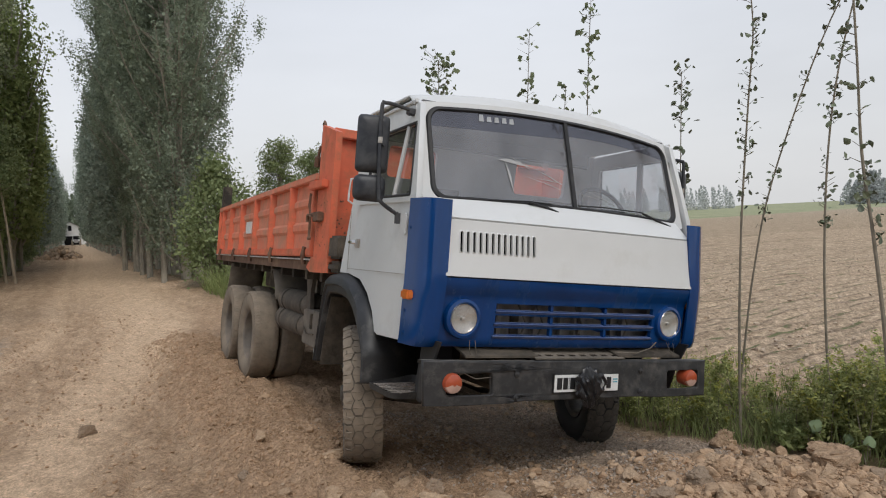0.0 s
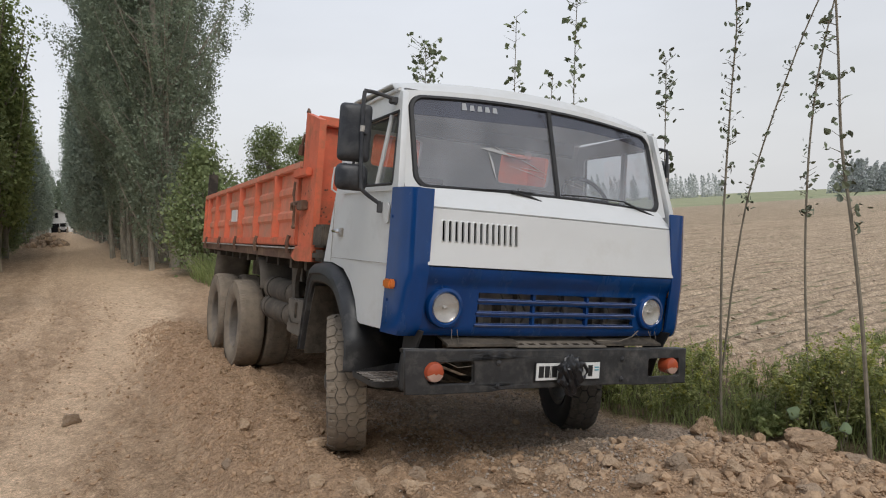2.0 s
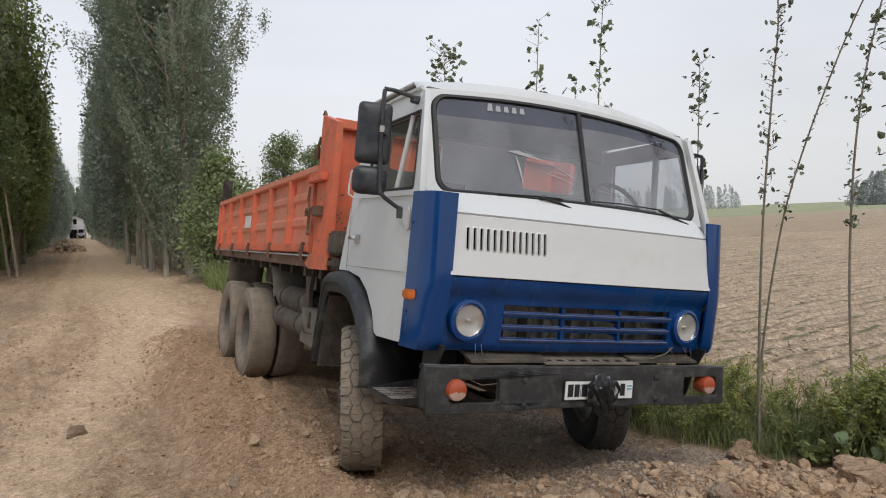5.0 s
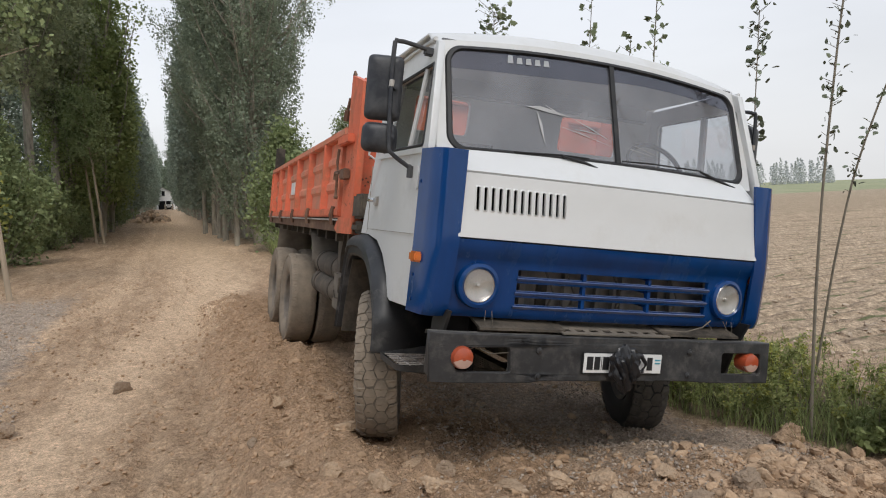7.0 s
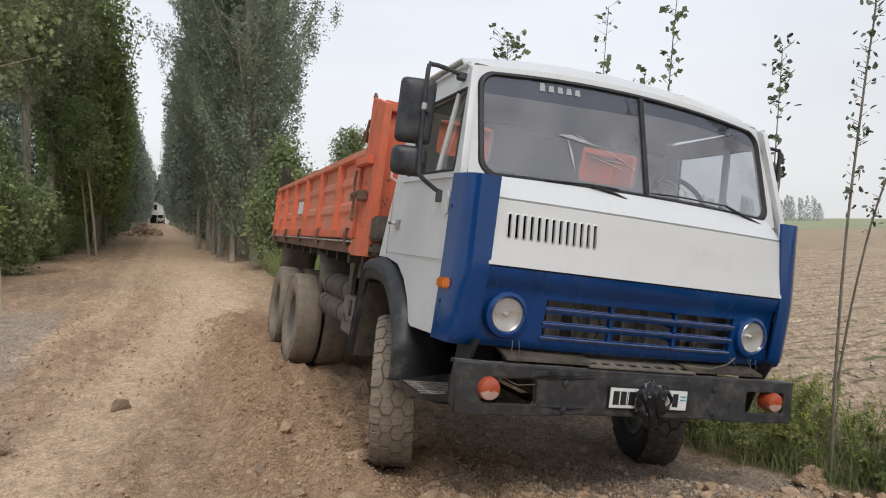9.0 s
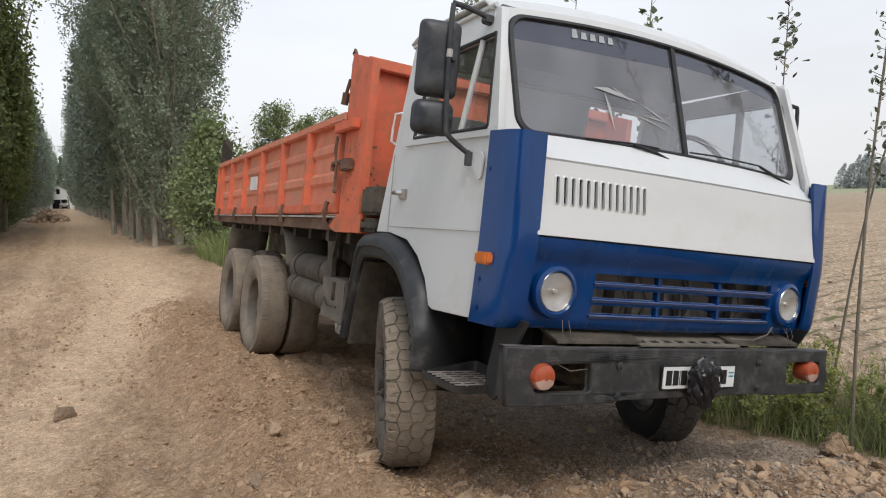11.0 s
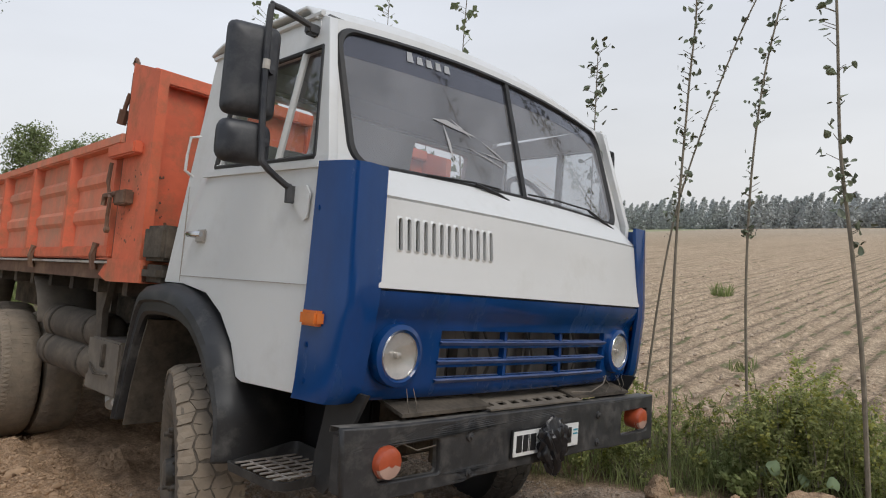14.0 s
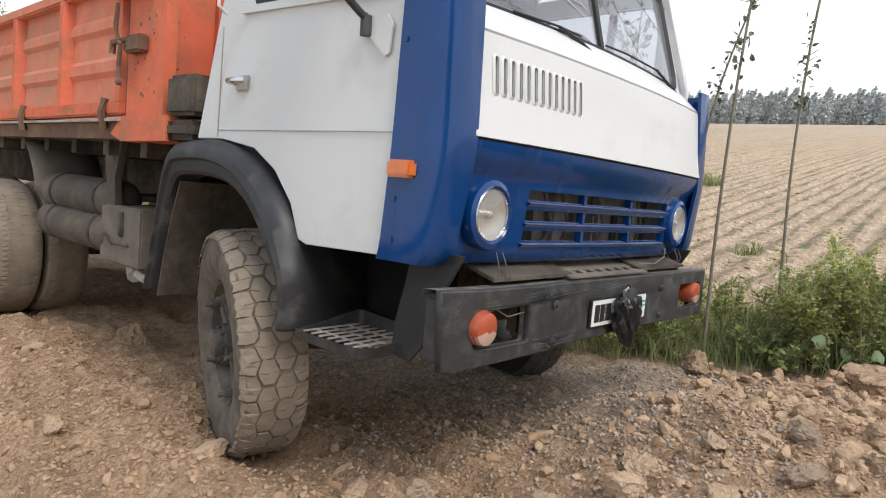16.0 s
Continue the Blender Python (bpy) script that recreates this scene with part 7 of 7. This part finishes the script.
# ---- stones and clods ----
M_STONE = material("dusty_stone", (0.42, 0.30, 0.197), 0.95, vary=0.3, scale=9.0, bump=1.0, bump_scale=16, obrand=0.15, dirt=(0.45, 0.34, 0.24), dirt_amount=0.45, dirt_scale=3, spec=0.12)
M_STONE_GREY = material("grey_stone", (0.3, 0.225, 0.16), 0.95, vary=0.25, scale=14.0, bump=0.5, bump_scale=30, obrand=0.15, spec=0.1)
M_CLOD = material("soil_clod", (0.42, 0.29, 0.186), 0.96, vary=0.35, scale=14.0, bump=0.9, bump_scale=45, bump_dist=0.02, island=0.2, dirt=(0.5, 0.355, 0.235), dirt_amount=0.4, dirt_scale=7.0, spec=0.12)
M_CRUMB = material("bank_crumb", (0.385, 0.262, 0.166), 0.96, vary=0.2, scale=20.0, island=0.15, spec=0.12)
M_GRAVEL = material("gravel_chips", (0.39, 0.322, 0.258), 0.95, vary=0.15, scale=30.0, island=0.18, spec=0.1)


def rock_bm(seed, sub=2, flat=0.7, rough=0.3):
    """A broken lump: a rough ball cut by random planes."""
    bm = bmesh.new()
    bmesh.ops.create_icosphere(bm, subdivisions=sub, radius=0.5)
    o = Vector((seed * 3.7, seed * 1.3, seed * 0.7))
    rnd = random.Random(seed)
    planes = [(Vector((rnd.gauss(0, 1), rnd.gauss(0, 1), rnd.gauss(0, 0.8))).normalized(), rnd.uniform(0.2, 0.36)) for _ in range(11)]
    for v in bm.verts:
        p = v.co * (1 + rough * noise.noise(v.co * 2.2 + o) + 0.16 * noise.noise(v.co * 7 + o))
        for nrm, d in planes:
            e = p.dot(nrm) - d
            if e > 0:
                p -= nrm * e * 0.93
        p += Vector((noise.noise(p * 9 + o), noise.noise(p * 9 - o), noise.noise(p * 9 + o * 2))) * 0.06
        p += Vector((noise.noise(p * 19 + o), noise.noise(p * 19 - o), noise.noise(p * 19 + o * 2))) * 0.03
        v.co = Vector((p.x * 1.25, p.y * 0.95, p.z * flat * 1.2))
    return bm


def stone(seed, x, y, size, flat=0.7, turn=0.0, mat=None, label="dusty tan stone lying on the soil", sink=0.3, sub=4):
    s = part("stone", rock_bm(seed, sub, flat), mat or M_STONE, None)
    s.matrix_world = Matrix.Translation((x, y, height(x, y) + size * flat * (0.5 - sink))) @ Matrix.Rotation(radians(turn), 4, "Z") @ Matrix.Diagonal((size, size, size, 1))
    return tagged(s, label, "stone", "loose stones")


stone(1, -0.06, 7.42, 0.16, 0.8, 20, M_STONE_GREY, "fist-sized grey stone on the packed road", 0.2)
stone(2, -0.88, 6.45, 0.17, 0.75, 50, M_STONE_GREY, "grey-brown stone at the road's edge", 0.25)
stone(3, 1.57, 4.66, 0.18, 0.4, 15, None, "flat pale stone beside the front wheel", 0.25)
stone(4, 2.18, 6.7, 0.30, 0.9, 70, M_CLOD, "upright boulder of soil behind the front wheel", 0.6)
stone(5, 4.36, 2.46, 0.42, 0.5, -20, M_CLOD, "large flat slab on the rubble heap", 0.15)
stone(66, 4.55, 3.5, 0.3, 0.42, 30, M_CLOD, "rounded boulder at the ditch's edge", 0.25)
spots = [(3.16, 2.6, 0.24), (2.77, 2.55, 0.19), (2.66, 3.1, 0.27), (1.97, 3.78, 0.2), (2.33, 3.05, 0.24), (3.8, 2.1, 0.17), (2.88, 2.91, 0.18), (1.85, 4.01, 0.18), (1.2, 5.43, 0.17), (1.85, 5.84, 0.14), (4.07, 3.2, 0.16), (2.16, 3.27, 0.2),
         (4.1, 2.62, 0.2), (4.25, 2.8, 0.15), (3.5, 2.75, 0.16), (3.35, 2.35, 0.2), (3.62, 2.45, 0.14), (4.0, 2.3, 0.18), (3.9, 2.75, 0.13), (3.0, 2.3, 0.22), (2.5, 2.75, 0.15), (4.55, 2.25, 0.2), (4.3, 2.1, 0.16), (3.3, 3.0, 0.13), (3.7, 3.05, 0.14),
         (1.75, 3.4, 0.2), (1.5, 3.55, 0.18), (1.3, 3.9, 0.16), (1.65, 3.05, 0.17), (1.1, 4.3, 0.14), (1.95, 3.0, 0.15), (1.4, 3.2, 0.13), (0.95, 4.9, 0.13), (2.05, 2.7, 0.2), (1.7, 2.65, 0.16), (3.45, 1.95, 0.18), (2.8, 2.1, 0.2), (2.3, 2.3, 0.17), (1.2, 3.0, 0.14)]
rnd = random.Random(33)
for k, (x, y, s) in enumerate(spots):
    stone(20 + k, x, y, s * 0.8, rnd.uniform(0.5, 0.85), rnd.uniform(0, 360), M_STONE if rnd.random() < 0.8 else M_STONE_GREY, sink=rnd.uniform(0.25, 0.42))


def crumb_bm(seed):
    """A small angular crumb."""
    rnd = random.Random(seed)
    bm = bmesh.new()
    pts = []
    for _ in range(12):
        d = Vector((rnd.gauss(0, 1), rnd.gauss(0, 1), rnd.gauss(0, 1))).normalized() * rnd.uniform(0.4, 0.52)
        pts.append(bm.verts.new((d.x * 1.15, d.y * 0.95, d.z * 0.85)))
    r = bmesh.ops.convex_hull(bm, input=pts)
    bmesh.ops.delete(bm, geom=list({v for v in r["geom_interior"] + r["geom_unused"] if isinstance(v, bmesh.types.BMVert)}), context="VERTS")
    return bm


def scatter(name, n, place, smin, smax, mat, label, seed, power=2.5, variants=7, lumps=False):
    """Many small stones as one mesh: no two alike in turn and size."""
    rng = np.random.default_rng(seed)
    protos = []
    for k in range(variants):
        bm = rock_bm(600 + seed * 10 + k, 2, 0.75, 0.4) if lumps else crumb_bm(200 + seed * 10 + k)
        bm.verts.ensure_lookup_table()
        protos.append((np.array([v.co[:] for v in bm.verts]), np.array([[v.index for v in f.verts] for f in bm.faces])))
        bm.free()
    vs, fs, k = [], [], 0
    while n:
        p = place(rng)
        if p is None:
            continue
        n -= 1
        v, f = protos[rng.integers(variants)]
        s = smin + (smax - smin) * rng.random() ** power
        a = rng.uniform(0, 2 * np.pi)
        c, sn = np.cos(a), np.sin(a)
        sc = s * rng.uniform(0.75, 1.25, 3)
        w = v * sc
        w = np.stack([w[:, 0] * c - w[:, 1] * sn, w[:, 0] * sn + w[:, 1] * c, w[:, 2]], 1)
        vs.append(w + np.array([p[0], p[1], height(p[0], p[1]) + s * (rng.uniform(-0.1, 0.2) if lumps else rng.uniform(0.05, 0.3))]))
        fs.append(f + k)
        k += len(v)
    me = bpy.data.meshes.new(name)
    v, f = np.concatenate(vs), np.concatenate(fs)
    me.vertices.add(len(v))
    me.vertices.foreach_set("co", v.astype(np.float32).ravel())
    me.loops.add(f.size)
    me.loops.foreach_set("vertex_index", f.astype(np.int32).ravel())
    me.polygons.add(len(f))
    me.polygons.foreach_set("loop_start", np.arange(0, f.size, 3, dtype=np.int32))
    me.update(calc_edges=True)
    me.validate()
    if lumps:
        me.shade_smooth()
        me.set_sharp_from_angle(angle=radians(42))
    else:
        me.shade_flat()
    me.materials.append(mat)
    return tagged(new(name, me), label, "stones", kind="stuff")


def on_bank(rng):
    y = rng.uniform(2.2, 12.5)
    x = rng.uniform(0.75, 2.0) if y > 4.6 else rng.uniform(0.3, 3.2)
    return (x, y) if rng.random() < (1.0 if x > 1.0 else 0.35) else None


def on_heap(rng):
    x, y = rng.normal(3.9, 0.62), rng.normal(2.3, 0.52)
    return (x, y) if 2.0 < x < 4.75 and y < 3.5 and not (x > 4.6 and y > 2.9) else None


def by_nose(rng):
    x, y = rng.uniform(1.6, 4.5), rng.uniform(2.6, 6.0)
    return (x, y) if rng.random() < min(1.0, max(0.08, (x - 1.9) / 0.8)) else None


def left_gravel(rng):
    x, y = rng.uniform(-3.6, -0.9), rng.uniform(6.8, 15.0)
    return (x, y) if x < -1.15 - 0.06 * (y - 7) + 0.25 * math.sin(y * 2) else None


def on_road(rng):
    return (rng.uniform(-2.6, 1.2), rng.uniform(2.5, 26.0))


scatter("soil_crumbs", 26000, on_bank, 0.006, 0.032, M_CRUMB, "reddish-brown soil crumbs on the bank", 1, 3.0)
scatter("soil_clods", 1800, on_bank, 0.012, 0.085, M_CRUMB, "reddish-brown soil clods on the bank", 11, 5.0, lumps=True)
scatter("heap_crumbs", 16000, on_heap, 0.006, 0.032, M_CLOD, "tan crumbs of soil on the rubble heap", 2, 3.0)
scatter("heap_clods", 3600, on_heap, 0.012, 0.12, M_CLOD, "tan clods and broken lumps on the rubble heap", 12, 7.0, lumps=True, variants=12)
scatter("pale_pebbles", 450, by_nose, 0.01, 0.07, M_STONE, "pale pebbles in front of the truck", 3, 3.5, lumps=True)
scatter("gravel", 9000, by_nose, 0.006, 0.03, M_GRAVEL, "grey gravel under the truck's nose", 4, 2.0)
scatter("gravel_spill", 5200, left_gravel, 0.012, 0.045, M_GRAVEL, "grey gravel spilled beside the road", 5, 1.5)
scatter("road_pebbles", 5000, on_road, 0.006, 0.035, M_STONE, "small stones scattered on the dirt road", 6, 4.0)


def loose_road(rng):
    x, y = rng.uniform(-3.2, 1.6), 3.0 + 16 * rng.random() ** 1.4
    q = x - track_x(y)
    return (x, y) if rng.random() < (1 - 0.9 * math.exp(-(q / 0.45) ** 2)) * (0.5 + 0.9 * noise.noise((q * 2.0, y * 0.5, 3.0))) else None


scatter("road_crumbs", 8500, loose_road, 0.006, 0.05, M_CRUMB, "loose crumbs of soil on the dirt road", 8, 4.0)


def in_field(rng):
    return (6.5 + 22 * rng.random() ** 1.9, rng.uniform(-4, 20))


scatter("field_clods", 7500, in_field, 0.012, 0.09, material("field_clod", (0.46, 0.365, 0.275), 0.95, vary=0.15, scale=20.0, island=0.2), "dry clods on the ploughed field", 7, 3.0)


# rubble pile far along the road
rng = np.random.default_rng(7)
for k in range(90):
    r, a = rng.random() ** 0.6, rng.uniform(0, 6.28)
    x, y = -1.8 + 1.9 * r * math.cos(a), 72 + 5 * r * math.sin(a)
    s = part("stone", rock_bm(400 + k % 8, 1, 0.75), M_STONE_GREY if k % 3 else M_STONE, None)
    s.matrix_world = Matrix.Translation((x, y, height(x, y) + 1.2 * (1 - r) * rng.uniform(0.3, 1.0) + 0.05)) @ Matrix.Rotation(a, 4, "Z") @ Matrix.Diagonal((0.6, 0.6, 0.6, 1))
    tagged(s, "grey rubble stone in a roadside pile", "stone", "rubble pile")

# ---- far things ----
M_PLASTER = material("white_plaster", (0.62, 0.62, 0.61), 0.85, vary=0.1, scale=0.8)
M_TIN = material("grey_roof_sheet", (0.32, 0.31, 0.3), 0.7, vary=0.15, scale=1.5)
hx, hy = -1.5, 192.0
hz = height(hx, hy)
house = thing("house", Matrix.Translation((hx, hy, hz)), "small white plastered house with a gabled attic", "house")
bm = bmesh.new()
prof = [(-3.2, -0.2), (3.6, -0.2), (3.6, 4.3), (0.6, 6.0), (-1.0, 6.9), (-3.2, 6.2)]
a = [bm.verts.new((x, 0, z)) for x, z in prof]
b = [bm.verts.new((x, 9, z)) for x, z in prof]
bm.faces.new(a)
bm.faces.new(b[::-1])
for i in range(len(prof)):
    bm.faces.new((a[i], b[i], b[(i + 1) % len(prof)], a[(i + 1) % len(prof)]))
part("wall", bm, M_PLASTER, house)
bm = bmesh.new()
for (x0, z0), (x1, z1) in (((3.9, 4.2), (-1.0, 7.02)), ((-1.0, 7.02), (-3.5, 6.15))):
    q = [bm.verts.new(p) for p in ((x0, -0.3, z0), (x1, -0.3, z1), (x1, 9.3, z1), (x0, 9.3, z0))]
    bm.faces.new(q)
solid(part("roof", bm, M_TIN, house), 0.12)
for x0, x1, z0, z1 in ((-1.4, -0.5, 4.3, 5.9), (-2.6, 1.6, 0.0, 2.7)):
    bm = bmesh.new()
    box(bm, x0, x1, -0.06, 0.03, z0, z1)
    w = part("window", bm, M_DARK, house)
    bm = bmesh.new()
    box(bm, x0 - 0.12, x0, -0.1, 0.0, z0, z1)
    box(bm, x1, x1 + 0.12, -0.1, 0.0, z0, z1)
    box(bm, x0 - 0.12, x1 + 0.12, -0.1, 0.0, z1, z1 + 0.12)
    part("frame", bm, M_PLASTER, w)
house.scale = (0.86, 0.86, 0.86)
tz = height(-1.2, 178.0)
trac = thing("tractor", Matrix.Translation((-1.0, 178.0, tz)), "small parked tractor seen from the front", "tractor")
bm = bmesh.new()
box(bm, -0.45, 0.45, -1.2, 0.8, 0.7, 1.5, 0.08)
part("bonnet", bm, M_TIN, trac)
bm = bmesh.new()
box(bm, -0.75, 0.75, 0.8, 2.2, 1.0, 1.5, 0.05)
for x in (-0.7, 0.7):
    for y in (0.85, 2.15):
        box(bm, x - 0.05, x + 0.05, y - 0.05, y + 0.05, 1.5, 2.5)
box(bm, -0.85, 0.85, 0.7, 2.3, 2.5, 2.6, 0.03)
part("cabin", bm, M_PLASTER, trac)
for x, y, r in ((-0.75, -0.9, 0.4), (0.75, -0.9, 0.4), (-0.9, 1.6, 0.75), (0.9, 1.6, 0.75)):
    bm = bmesh.new()
    lathe(bm, [(r * 0.5, -0.14), (r * 0.9, -0.17), (r, -0.1), (r, 0.1), (r * 0.9, 0.17), (r * 0.5, 0.14)], 20, pose(x, y, r), close=True)
    wl_ = part("wheel", bm, M_TYRE, trac, smooth=True)
    bm = bmesh.new()
    lathe(bm, [(r * 0.5, -0.1), (r * 0.2, -0.05), (0.0012, -0.05)], 16, pose(x, y, r))
    part("rim", bm, M_PLASTER, wl_)


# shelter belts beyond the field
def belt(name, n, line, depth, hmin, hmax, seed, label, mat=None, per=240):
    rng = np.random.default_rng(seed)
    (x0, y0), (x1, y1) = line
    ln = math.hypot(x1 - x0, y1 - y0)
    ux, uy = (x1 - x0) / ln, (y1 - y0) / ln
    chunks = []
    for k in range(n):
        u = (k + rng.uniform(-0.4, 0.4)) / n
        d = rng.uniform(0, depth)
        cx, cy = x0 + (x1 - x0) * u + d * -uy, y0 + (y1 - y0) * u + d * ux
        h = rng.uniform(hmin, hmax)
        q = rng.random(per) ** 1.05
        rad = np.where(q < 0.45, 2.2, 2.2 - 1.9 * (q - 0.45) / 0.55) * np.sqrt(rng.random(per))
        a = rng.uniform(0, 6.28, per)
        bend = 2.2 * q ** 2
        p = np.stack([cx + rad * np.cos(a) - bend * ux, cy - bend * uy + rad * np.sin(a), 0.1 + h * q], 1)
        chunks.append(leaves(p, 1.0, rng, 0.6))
    return tagged(leaf_object(name, chunks, mat or M_FAR_HAZE), label, "trees", kind="stuff")


# these two belts take the haze-paled leaves
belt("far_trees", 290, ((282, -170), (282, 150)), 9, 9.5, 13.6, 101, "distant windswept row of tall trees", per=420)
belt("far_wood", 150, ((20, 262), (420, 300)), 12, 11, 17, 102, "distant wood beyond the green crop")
belt("left_wood", 30, ((-70, 150), (-12, 190)), 6, 4, 7, 103, "trees behind the left row", M_POPLAR)
belt("far_end_wood", 60, ((-40, 235), (34, 240)), 8, 12, 17, 104, "trees closing the end of the road", M_POPLAR, 700)
